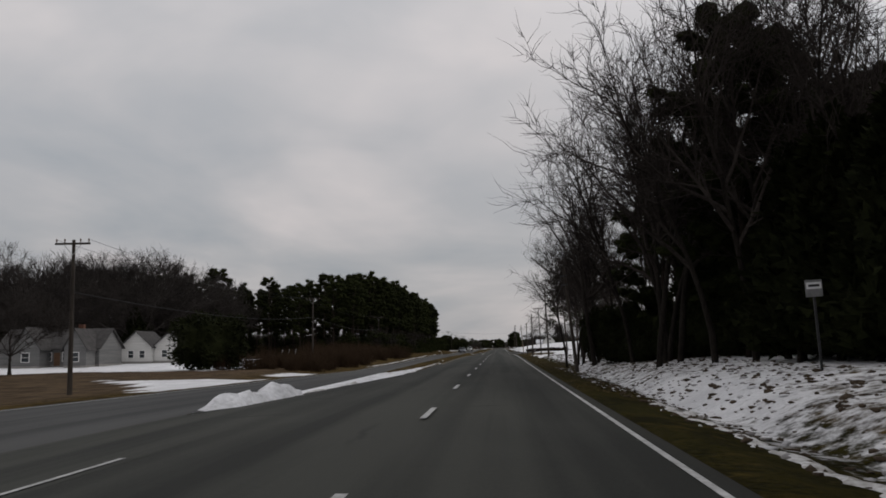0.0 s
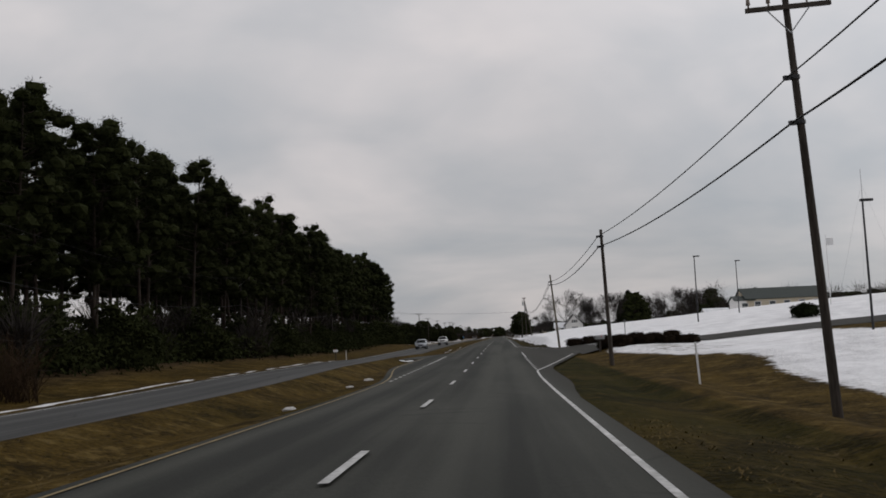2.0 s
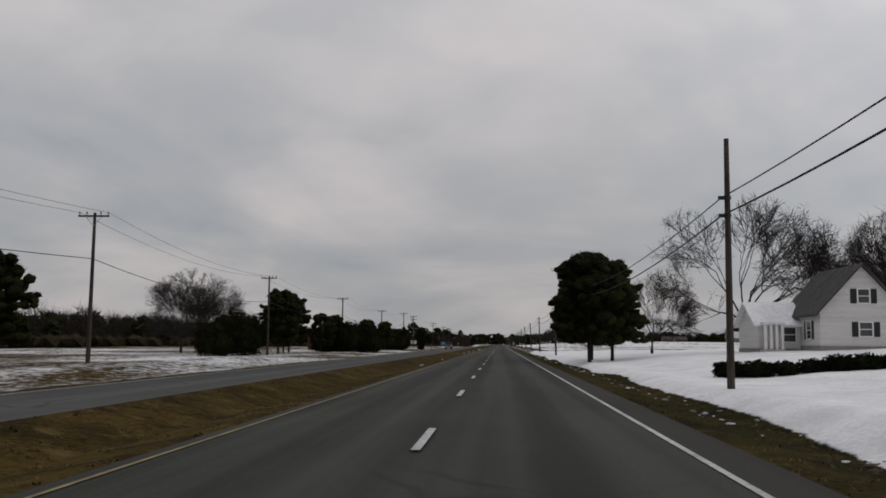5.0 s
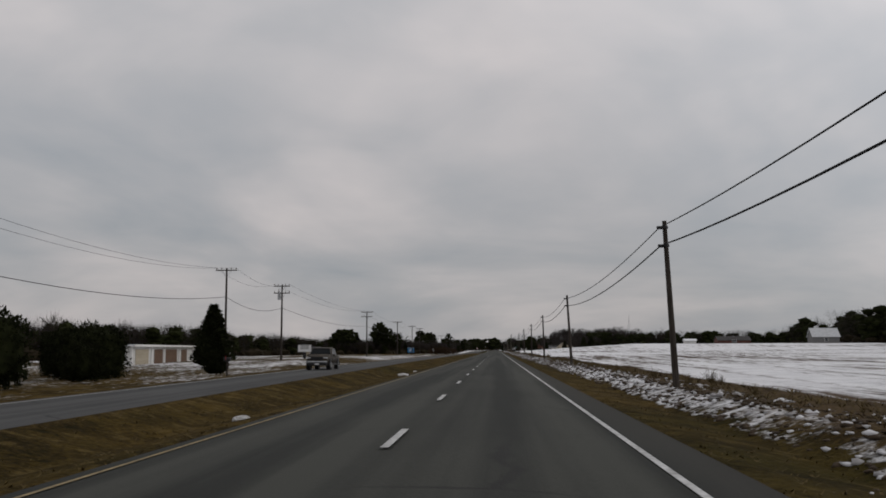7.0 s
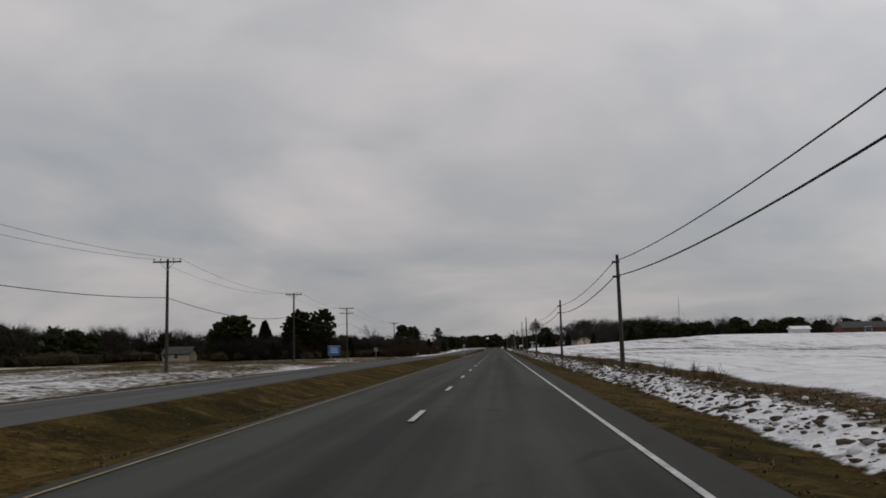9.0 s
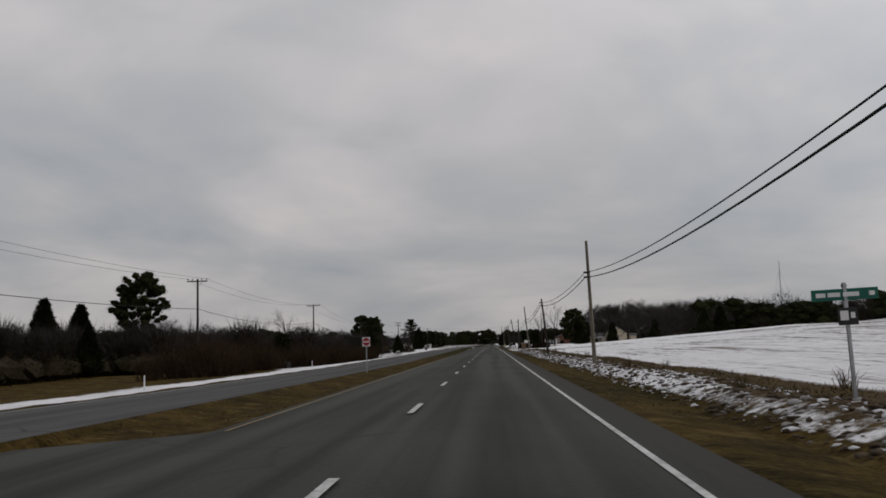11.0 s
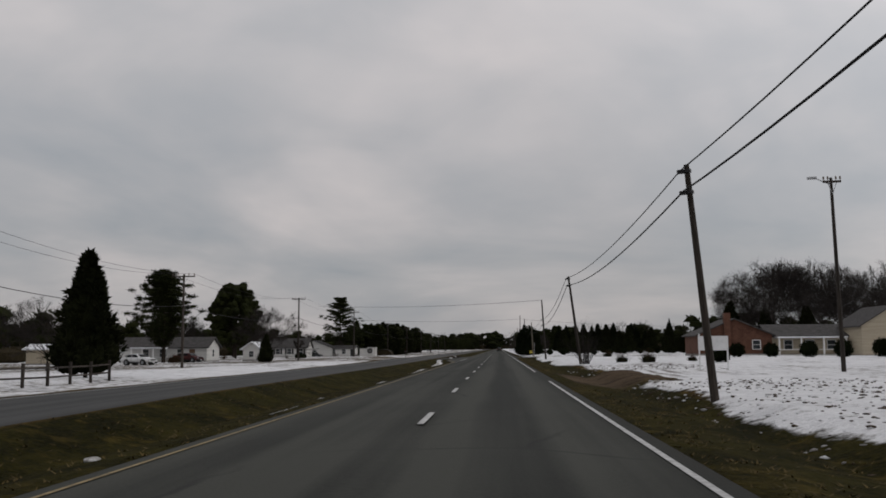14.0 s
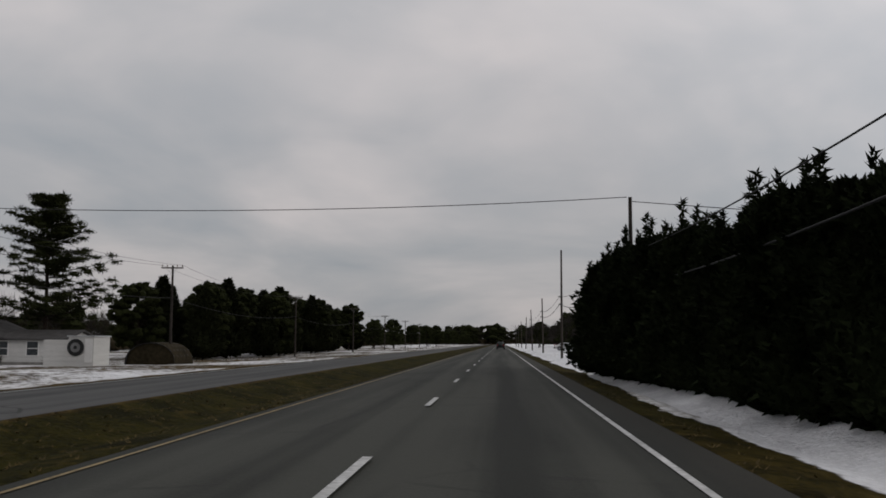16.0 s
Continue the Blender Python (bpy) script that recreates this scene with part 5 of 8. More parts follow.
for i in range(7):
    put(pick(brushes), r(17, 30), r(150, 180), None, r(0, 360), r(.5, .9))

# hilltop trees round the white house
for x, y, s in ((27.6, 548, 1.42), (17.8, 549, .68), (41.8, 531, 1.12), (48, 552, 1.2), (70, 551, 1.25), (77, 554, 1.2), (84, 558, 1.15), (36, 532, .72), (90, 575, 1.0), (62, 570, 1.1)):
    put(pick(rounds), x, y, None, r(0, 360), s)
for x, y, s in ((52.9, 552, 2.3), (80.8, 533, 1.8), (94, 548, 1.5)):
    put(pick(cedars), x, y, None, r(0, 360), s)
for x, y, s in ((50.0, 513, .84), (53.5, 518, .62), (8.4, 522, .62), (10.6, 525, .58), (9.5, 532, .68)):
    put(pick(yard_pines), x, y, None, r(0, 360), s)
# dark hedges by the side road and along the far drive
for x, w in ((10.2, .95), (11.9, .9), (13.6, .85), (15.3, .98), (17.1, .9), (19.0, .95), (21.0, .9)):
    b = put(mound, x, 285 + r(-.3, .3), None, r(0, 360), 1)
    b.scale = (U * w, U * w * .85, U * r(.80, .95))
for x, y, w in ((11.0, 259.2, 1.0), (12.5, 258.8, .95), (14.1, 258.6, 1.0), (15.8, 258.2, 1.0), (17.6, 258.2, .95), (11.9, 257.4, .45)):
    b = put(mound, x, y, None, r(0, 360), 1)
    b.scale = (U * w, U * w * .9, U * w * .80)
put(low_bush, 37.5, 290, None, 30, 1.2)
for i in range(46):
    put(low_bush, 11 + i * 1.15, 486 + r(-.2, .2), None, r(0, 360), r(.46, .56))

# evergreens across the road past the wood
for x, y, sx, sz in ((-30.6, 468, 3.3, 3.3), (-27.7, 484, 2.9, 3.4), (-34.0, 112, 4.3, 3.4)):
    b = put(big_bush, x, y, None, r(0, 360), 1)
    b.scale = (U * sx, U * sx, U * sz)
put(yard_pines[1], -31.5, 503, None, 40, .5)
put(rounds[1], -49, 599, None, 80, 1.15)
put(rounds[0], -46, 580, None, 10, .9)
put(rounds[1], -54, 612, None, 10, 1.0)
put(yard_pines[0], -34.2, 599, None, 200, .68)
for x, y, s in ((-31.4, 559, 1.15), (-33.5, 556, .9), (-24.4, 604, 1.1), (-27.5, 606, 1.15), (-21.8, 606, .9), (-30, 609, 1.0)):
    b = put(big_bush, x, y, None, r(0, 360), 1)
    b.scale = (U * 2.4 * s, U * 2.4 * s, U * 2.3 * s)
for x, y, s in ((-30.5, 576, .62), (-33, 590, .5), (-29, 600, .45), (-27, 640, .42), (-25, 655, .45), (-30, 660, .5), (-27, 672, .4), (-32, 630, .5)):
    put(pick(yard_pines), x, y, None, r(0, 360), s)
for x, y, s in ((-23.5, 671, .8), (-26, 690, .75), (-28.5, 694, .85), (-31, 697, .8), (-24.5, 684, .5), (-33, 702, .7), (-36, 705, .8)):
    b = put(big_bush, x, y, None, r(0, 360), 1)
    b.scale = (U * 2.2 * s, U * 2.2 * s, U * 2.4 * s)
b = put(cedars[0], -27.6, 721, None, 10, 1)
b.scale = (U * 1.12, U * 1.12, U * .98)
put(cedars[1], -20.5, 699, None, 50, .5)
for x, y, s in ((-68, 1043, .8), (-72, 1047, .7), (-64, 1040, .8), (-70.5, 1506, 1.35), (-59, 1468, 1.18)):
    put(pick(yard_pines), x, y, None, r(0, 360), s)
for x, y, s in ((-48.9, 1041, .80), (-46.2, 1042, .77), (-51.5, 1044, .74), (-44, 1046, .62), (-67.5, 1164, 1.22)):
    put(pick(plate_pines), x, y, None, r(0, 360), s)
for x, y, s in ((-22.5, 1262, 1.15), (-23.7, 1263.5, 1.0), (-21.8, 1263, .9)):
    put(pick(brushes), x, y, None, r(0, 360), s)
for i in range(34):
    x, y = (r(-64, -46), r(1393, 1406)) if i % 2 else (r(-60, -38), r(1446, 1456) if i % 4 else r(1512, 1519))
    put(pick((low_bush, brushes[0], brushes[1])), x, y, None, r(0, 360), r(.4, .8))
put(white_pine, -51.4, 1401, None, 20, 1.12)
put(tiered, -45.0, 1528.7, None, 30, 1.0)
put(spread_tree, -62.3, 1279.6, None, 120, .82)
for x, y, s in ((-34.9, 1403, .70), (-66, 1225, .8), (-75, 1240, .9), (-62, 1330, .8), (-55, 1335, .7), (-72, 1470, .8), (-60, 1500, .7), (-40, 1340, .55), (-48, 1452, .5), (-64, 1300, .8)):
    put(pick(rounds), x, y, None, r(0, 360), s)
for x, y, s in ((-29.6, 1226.5, 1.08), (-23.7, 1239, .78), (-33, 1252, .7), (-48, 1110, .8), (-44, 1090, .9), (-54, 1120, .9), (-31, 1385, .6)):
    put(pick(cedars), x, y, None, r(0, 360), s)
b = put(cedars[1], -23.6, 1311.8, None, 40, 1.14)
b.scale = (U * 1.08, U * 1.08, U * 1.16)
# brush and small trees by the low ground
for i in range(62):
    put(pick(brushes), r(-30, -23), r(1070, 1192), None, r(0, 360), r(1.1, 2.1))
for i in range(12):
    put(pick(rounds), r(-85, -45), r(1090, 1240), None, r(0, 360), r(.5, .8))
# evergreen belt beyond the last houses
for i in range(46):
    put(pick(cedars if i % 3 else yard_pines), -33 - r(0, 15), 1553 + i * 2.5, None, r(0, 360), r(1.3, 1.8) if i % 3 else r(.62, .8))

# the near side: field edge, yards, hedge
for x, y, s in ((31, 1246, .9), (42.4, 1243, .98), (49, 1250, .9), (57, 1262, .9), (36, 1252, .7), (68, 1262, .8)):
    put(pick(rounds), x, y, None, r(0, 360), s)
for x, y, s in ((26.0, 1237, 1.2), (25, 1230, .9), (34, 1236, .9), (46, 1240, 1.0), (58, 1235, 1.3), (63, 1238, 1.4)):
    put(pick(cedars), x, y, None, r(0, 360), s)
for x, y, s, q in ((8.75, 1196.8, .78, 1.25), (9.9, 1197.6, .62, 1.0), (12.5, 1200.5, 1.05, 1.15), (13.9, 1199.4, 1.1, 1.2), (11.6, 1202.0, .7, .9)):
    b = put(mound, x, y, None, r(0, 360), 1)
    b.scale = (U * s, U * s, U * q)
put(bares[1], 14.5, 1232, None, 30, .55)
put(yard_pines[0], 23.6, 1233, None, 70, .66)
put(bares[2], 19.5, 1252, None, 30, .75, 6)
for x, y, s in ((18.5, 1340, .4), (12.3, 1339.5, .5), (14.2, 1336.8, .6), (14.8, 1372, .5)):
    put(pick(brushes), x, y, None, r(0, 360), s)
    put(low_bush, x, y, None, r(0, 360), s * .7)
put(multi, 8.9, 1337.5, None, 0, .95)
for x, y, q in ((-24.2, 1266, 1.25), (-25.6, 1267.5, 1.5), (-27.4, 1267, 1.35), (-26.3, 1270, 1.6), (-29.5, 1269, 1.3)):
    put(multi, x, y, None, r(0, 360), q)
for x, y, q in ((26.8, 1357.4, .72), (29.4, 1354, .7), (33.4, 1354.6, .8), (35.2, 1350, .8), (38.6, 1349, .85), (42.4, 1350, .8), (20.2, 1336.6, .78), (22.6, 1349.3, .42)):
    put(globe, x, y, None, r(0, 360), q)
for i in list(range(11)) + list(range(15, 26)):
    put(pick(cedars), 18 + i * 3.4 + r(-1, 1), 1478 + r(0, 30), None, r(0, 360), r(.7, 1.1))
for x, y, s in ((49.4, 1451.6, 1.6), (55.4, 1447.5, 1.4), (61, 1440, 1.4)):
    put(pick(cedars), x, y, None, r(0, 360), s)
for i in range(16):
    put(pick(rounds), 56 + i * 4.4 + r(-1, 1), 1450 + r(0, 30), None, r(0, 360), r(1.5, 1.75))
for i, y in enumerate(np.arange(1452.5, 1493, 2.7)):
    put(leylands[i % 2], 8.85 + r(-.25, .25) - .05 * i, float(y), None, r(0, 360), r(.73, .84) + .015 * i)
for x, q in ((18.0, 1.2), (20.2, 1.28), (22.4, 1.22), (24.8, 1.34), (27.0, 1.25), (28.6, 1.36), (30.8, 1.32), (33.0, 1.38), (37.6, 1.36), (39.2, 1.18), (41.4, 1.05), (48.0, 1.42), (57, 1.2), (60, 1.3), (66, 1.25)):
    b = put(pick(cypress), x, 1514 + r(-2, 2), None, r(0, 360), q)
    b.scale = (U * q * 1.0, U * q * 1.0, U * q * .86)
for x, y, q in ((13.3, 1473.5, .85), (16.4, 1472.5, .9), (20.4, 1477, .8), (23.9, 1478, .82), (27.9, 1480, .85), (31.7, 1483, .8), (35.8, 1485, .78), (40.4, 1488, .74), (44.5, 1490, .8), (12.5, 1490, .6), (49, 1492, .7)):
    put(topiary, x, y, None, r(0, 360), q)
for i in range(18):
    put(pick(yard_pines), r(14, 40), r(1560, 1780), None, r(0, 360), r(.45, .75))
for i in range(12):
    put(pick(rounds), r(10, 40), r(1580, 1800), None, r(0, 360), r(.5, .8))
# dry weeds along the field ditch
for i in range(80):
    put(weed, 9.4 + r(-.8, 1.4), r(640, 1175), None, r(0, 360), r(.3, .8))


def far_woods(name, label, x0, x1, y0, y1, n, hmin, hmax, seed, ever=.5, leaf=(1.1, .6), per=40, heart=.95, low_green=False):
    """A distant belt of mixed trees: many ragged clumps in one object."""
    rng = np.random.default_rng(seed)
    y = rng.uniform(y0, y1, n)
    f = (y - y0) / (y1 - y0)
    x = rng.uniform(0, 1, n) * (x1 - x0) + x0
    g = ground_z(x, y)
    h = rng.uniform(hmin, hmax, n)
    dark = rng.random(n) < ever
    centres, radii = [], []
    for i in range(n):
        m = 6 if dark[i] else 5
        for k in range(m):
            q = (k + .5) / m
            w = h[i] * .22 * (1.1 - .6 * abs(q - .45))
            centres.append((x[i] + rng.normal() * w * .5, y[i] + rng.normal() * w * .5, g[i] + h[i] * (.08 + .9 * q)))
            radii.append((w * 1.3, w * 1.3, h[i] * .13))
    D = np.repeat(dark, np.where(dark, 6, 5))
    C, R = np.array(centres), np.array(radii)
    # low growth that closes the foot of the belt
    lx, ly = rng.uniform(0, 1, n * 2) * (x1 - x0) + x0, rng.uniform(y0, y1, n * 2)
    low = np.stack([lx, ly, ground_z(lx, ly) + 1.2], 1)
    lr = np.tile((3.2, 3.2, 1.7), (n * 2, 1))
    if low_green:
        ev = leaves(rng, np.concatenate([C[D], low]), np.concatenate([R[D], lr]), per, *leaf)
        lc, lw = low[:0], lr[:0]
    else:
        ev = leaves(rng, C[D], R[D], per, *leaf)
        lc, lw = low, lr
    ev = merge(ev, tuft_hearts(rng, C[D], R[D], heart))
    tw = leaves(rng, C[~D], R[~D] * 1.25, 60, 2.4, .10, -1.6)
    th = merge(leaves(rng, np.concatenate([C[~D], lc]), np.concatenate([R[~D] * 1.1, lw * (1.06, 1.06, 1.2)]), per * 2 // 3, leaf[0], leaf[1] * .45, -.5),
               tuft_hearts(rng, np.concatenate([C[~D][::5], lc]), np.concatenate([R[~D][::5] * (.8, .8, 1.0), lw * heart * (1, 1, 1.1)]), 1.0))
    obs = [("evergreen_mass", mesh_of("evergreen_mass", *ev, M["pine"])), ("twig_mass", mesh_of("twig_mass", *tw, M["twig_far"])), ("thicket_mass", mesh_of("thicket_mass", *th, M["thicket"]))]
    root = thing(name, label, "woods", Matrix.Diagonal((U, U, U, 1)))
    root["kind"] = "stuff"
    for nm, me in obs:
        part(nm, me, None, root)["kind"] = "stuff"


far_woods("far_woods", "distant belt of mixed winter trees", -150, -100, 430, 1300, 800, 6.5, 10, 101, .22)
far_woods("far_woods", "distant belt of mixed winter trees", -150, -85, 1300, 2500, 560, 7, 11, 102, .35)
far_woods("undergrowth", "dark evergreen undergrowth below tall pines", -42, -25.0, 222, 446, 270, 2.4, 6.0, 109, .9, (.45, .22), 90, .5, True)
far_woods("undergrowth", "dark evergreen undergrowth below tall pines", -95, -42, 240, 266, 70, 3.5, 8.0, 110, .9, (.45, .22), 90, .5, True)
far_woods("far_woods", "distant belt of mixed winter trees", 190, 240, 640, 1260, 480, 11, 19, 103, .5)
far_woods("far_woods", "distant belt of dark trees behind the field", 62, 200, 1270, 1305, 300, 6, 13.5, 104, .5)
far_woods("far_woods", "distant belt of mixed winter trees", 50, 190, 1500, 2500, 280, 8, 14, 105, .55)
far_woods("far_woods", "distant trees where the road ends", -120, 120, 2640, 2760, 220, 16, 26, 106, .55)
far_woods("far_woods", "distant trees beyond the hill", 60, 220, 500, 640, 90, 8, 13, 107, .25)
far_woods("far_woods", "distant trees behind the first houses", -230, -110, 60, 420, 140, 9, 14, 108, .3)
far_woods("thicket", "dense brown winter thicket beside the far road", -60, -27, 1096, 1186, 115, 3.6, 5.6, 111, .08, (.75, .30), 150, .66)
far_woods("thicket", "dense brown winter thicket behind a snowy strip", -70, -44, 1030, 1096, 90, 3.6, 5.4, 112, .15, (.75, .30), 150, .66)
far_woods("thicket", "dense brown winter thicket behind a snowy strip", -62, -31, 1222, 1288, 80, 3.2, 5.4, 113, .06, (.75, .30), 150, .66)
for i in range(40):
    put(pick(yard_pines), -24 - r(0, 26), 1720 + i * 22, None, r(0, 360), r(.5, .8))
# dense thicket and a pine inside the near wood, wide crowns over its edge
for x, y, sx, sz, up in ((8.5, 66.6, 1.15, 1.6, .5), (9.2, 65.2, 1.3, 1.75, .45), (10.9, 66.2, 1.5, 1.8, .3), (12.6, 65, 1.6, 1.8, .0), (9.9, 68.6, 1.2, 1.6, .5), (13.6, 68, 1.6, 1.8, 0)):
    b = put(big_bush, x, y, None, r(0, 360), 1)
    b.scale = (U * sx, U * sx, U * sz)
    b.location.z += U * up
# the closed dark foot of the wood along the crest of the bank
for x, y in ((9.4, 61), (9.9, 57.8), (10.5, 54.6), (11.2, 51.2), (12.1, 48), (13.2, 45.4), (14.7, 43.6), (16.5, 43.2), (18.4, 44.4), (20.3, 46.4), (22.3, 48.6), (24.4, 51)):
    for k in range(2):
        b = put(big_bush, x + .9 * k + r(-.2, .2), y + 1.5 * k, None, r(0, 360), 1)
        b.scale = (U * r(1.0, 1.35), U * r(1.0, 1.35), U * r(1.0, 1.5))
# the wood carried on out of view, added to shade the road at the start
for i in range(22):
    put(pick(dense_pines), 13 + r(0, 16), -46 + i * 3.2, None, r(0, 360), r(.95, 1.15))
put(dense_pines[0], 12.2, 61, None, 40, .86)
put(bares[1], 7.95, 64.3, None, 70, .9)
put(bares[2], 9.8, 96, None, 200, .8)
for x, y, s in ((55.8, 553, 2.0), (50.4, 554, 1.8)):
    put(pick(cedars), x, y, None, r(0, 360), s)
for x, y, s in ((-93, 1179, 2.4), (-80.5, 1169, 2.1), (-53.5, 1031, .66), (-41, 1033, .45)):
    put(pick(cedars), x, y, None, r(0, 360), s)
# the wood's end face, deep and closed
for i in range(22):
    put(pick(pines), -47 - i * 2.1 + r(-1, 1), r(238, 262), None, r(0, 360), r(.96, 1.1), r(-1.5, 1.5))
for ob in PROTO:
    for c in list(ob.children_recursive):
        bpy.data.objects.remove(c)
    bpy.data.objects.remove(ob)

# ---- utility poles and cables ----


def cable(name, pts, sag, radius=.028, label="black overhead cable between poles", seg=14):
    """A cable hung between points, sagging in each span."""
    P = []
    for a, b in zip(pts[:-1], pts[1:]):
        a, b = Vector(a), Vector(b)
        for i in range(seg):
            t = i / seg
            p = a.lerp(b, t)
            p.z -= 4 * sag * t * (1 - t)
            P.append(p)
    P.append(Vector(pts[-1]))
    me = mesh_of(name, *tube(P, [radius] * len(P), 5), M["wire"], True)
    ob = new(name, me)
    ob.scale = (U, U, U)
    return tagged(ob, label, "cable")


def pole(x, y, h, lean=0.0, arm=0.0, can=False, mat="pole", label="weathered wooden utility pole by the road", lamp=False, r=.135, clamp=()):
    """A tapered timber pole, with crossarm, insulators, braces and transformer where it has them."""
    ob = thing("utility_pole", label, "utility pole", at(x, y, float(ground_z(x, y)) - .1, 0, 1, lean))
    bm = bmesh.new()
    cyl(bm, r, r * .62, (0, 0, -.5), (0, 0, h), 12)
    part("shaft", bm, M[mat], ob)
    for z in clamp:
        bm = rod(r * .95, r * .95, (0, 0, z - .05), (0, 0, z + .05), n=10)
        box(bm, -.3, 0, -.05, .05, z - .06, z + .06)
        part("cable_clamp", bm, M["dark_metal"], ob)
    if arm:
        for i, z in enumerate((h - .25,) if arm > 0 else (h - .25, h - 1.2)):
            w = abs(arm)
            part("crossarm", boxed(-w, w, -.2, -.1, z - .06, z + .06, bevel=.01), M["pole"], ob)
            for xx in (-w * .92, -w * .45, w * .45, w * .92):
                bm = rod(.025, .025, (xx, -.15, z + .05), (xx, -.15, z + .18), n=6)
                cyl(bm, .06, .045, (xx, -.15, z + .15), (xx, -.15, z + .30), 8)
                part("insulator", bm, M["ceramic"], ob)
            for sgn in (-1, 1):
                part("brace", rod(.018, .018, (sgn * w * .5, -.16, z - .05), (0, -.14, z - .7), n=5), M["steel"], ob)
    if can:
        bm = rod(.22, .22, (-.38, -.05, h - 2.1), (-.38, -.05, h - 1.1), n=16)
        cyl(bm, .20, .10, (-.38, -.05, h - 1.1), (-.38, -.05, h - .98), 16)
        t = part("transformer", bm, M["grey_can"], ob, "pale grey transformer can")
        part("bushing", rod(.04, .03, (-.38, -.05, h - .98), (-.38, -.05, h - .75), n=6), M["ceramic"], t)
        part("bracket", boxed(-.4, 0, -.04, .04, h - 1.8, h - 1.7), M["dark_metal"], ob)
        part("cutout", rod(.03, .03, (-.55, 0, h - 1.1), (-.45, 0, h - .6), n=6), M["ceramic"], ob)
    if lamp:
        part("lamp_arm", rod(.03, .03, (0, 0, h - .4), (-.9, 0, h), n=6), M["steel"], ob)
        part("lamp_head", boxed(-1.3, -.8, -.12, .12, h - .06, h + .08, bevel=.03), M["steel"], ob)
    return ob


# near side: across, along, height, lean, options
NEAR = [(6.6, 62.8, 7.2, -6, 6.6, 6.0, {}), (7.8, 123, 9.0, -2.5, 7.4, 6.8, {}), (7.3, 169, 7.6, -1, 6.7, 6.0, {}), (10.3, 203, 11.0, -2.6, 8.9, 7.7, {"arm": 1.1}), (8.2, 233, 8.0, -1.5, 7.6, 7.0, {}),
        (8.45, 285.2, 8.5, -4.6, 7.7, 7.35, {"mat": "pole_pale"}), (8.25, 374.5, 7.5, -9.3, 5.75, 5.5, {}), (8.6, 426, 10.4, -1.8, 6.75, 6.3, {"arm": .5, "can": True}), (8.6, 476, 8.4, 0, 6.4, 5.8, {}), (8.4, 522, 8.0, -1, 6.3, 5.6, {}),
        (8.4, 568, 6.6, -1.5, 6.2, 5.5, {}), (8.3, 615, 6.5, -1.5, 6.2, 5.45, {}), (8.3, 662, 6.4, -2.5, 6.15, 5.45, {}), (8.4, 712, 6.45, -3, 6.15, 5.5, {}), (8.4, 760.5, 6.4, -1.6, 6.1, 5.5, {}), (8.4, 808, 6.4, -.5, 6.1, 5.4, {}),
        (8.4, 856, 6.4, -1, 6.0, 5.2, {}), (8.2, 901, 6.2, -.5, 5.6, 4.9, {}), (7.4, 945, 5.9, 0, 5.6, 5.0, {}), (7.6, 997, 7.6, -.6, 5.25, 5.0, {}), (8.1, 1045, 7.8, -1.6, 5.8, 5.5, {"mat": "pole_pale"}),
        (8.2, 1094, 6.5, -5.0, 6.05, 5.7, {}), (8.0, 1141.5, 7.5, -5.0, 5.3, 4.85, {"mat": "pole_pale"}), (7.8, 1196.5, 6.8, 1.0, 6.4, 5.35, {}), (8.3, 1244, 7.9, -6.5, 7.6, 7.05, {}), (7.8, 1284.5, 7.2, -4.9, 7.0, 6.35, {}),
        (8.4, 1336, 7.6, -7, 7.4, 6.8, {}), (7.9, 1384.5, 8.2, -3.2, 5.5, 4.75, {}), (7.9, 1431, 6.4, -2.4, 5.6, 4.6, {"mat": "pole_pale"}), (7.75, 1480, 8.6, 0, 5.9, 4.4, {}), (7.9, 1532, 11.2, 0, 6.4, 5.6, {}),
        (8.2, 1580, 8.4, -1, 6.4, 5.6, {}), (8.2, 1628, 8.4, -2, 6.4, 5.6, {}), (8.2, 1676, 8.2, 1, 6.4, 5.6, {}), (8.2, 1724, 8.2, -1, 6.4, 5.6, {}), (8.2, 1772, 8.2, 0, 6.4, 5.6, {}), (8.2, 1822, 8.2, 0, 6.4, 5.6, {})]
tops = []
for x, y, h, lean, hi, lo, opt in NEAR:
    pole(x, y, h, lean, clamp=(hi, lo), **opt)
    g = float(ground_z(x, y)) - .1
    ln = math.tan(radians(lean))
    tops.append(((x + ln * hi - .2, y, g + hi), (x + ln * lo - .2, y, g + lo)))
LINE = "black overhead cable between roadside poles"
for a, b in zip(tops[:-1], tops[1:]):
    far = (b[0][1] - a[0][1]) / 48
    slack = 1.75 if far > 1.5 else 1.5 if a[0][1] == 1336 else 1.0
    cable("overhead_cable", [a[0], b[0]], .55 * far * slack, .021, LINE)
    cable("overhead_cable", [a[1], b[1]], .6 * far * slack * (.86 if far > 1.5 else 1), .029, LINE)
# splice box and guy poles
ends = [q[1] for q in tops if q[1][1] in (1094, 1141.5)]
along = (1137.6 - 1094) / 47.5
hang = [p + (q - p) * along for p, q in zip(*ends)]
b = thing("splice_box", "small black splice box hung on a cable", "splice box", at(hang[0], 1137.6, hang[2] - .6 * 47.5 / 48 * 4 * along * (1 - along) - .02, 0, .8))
part("case", boxed(-.07, .07, -.22, .22, -.10, .10, bevel=.015), M["sign_black"], b)
part("hanger", boxed(-.02, .02, -.2, .2, .09, .16), M["dark_metal"], b)
for x, y, h, l in ((8.6, 1197, 5.0, -8), (15, 1232, 9.0, 0)):
    pole(x, y, h, l)
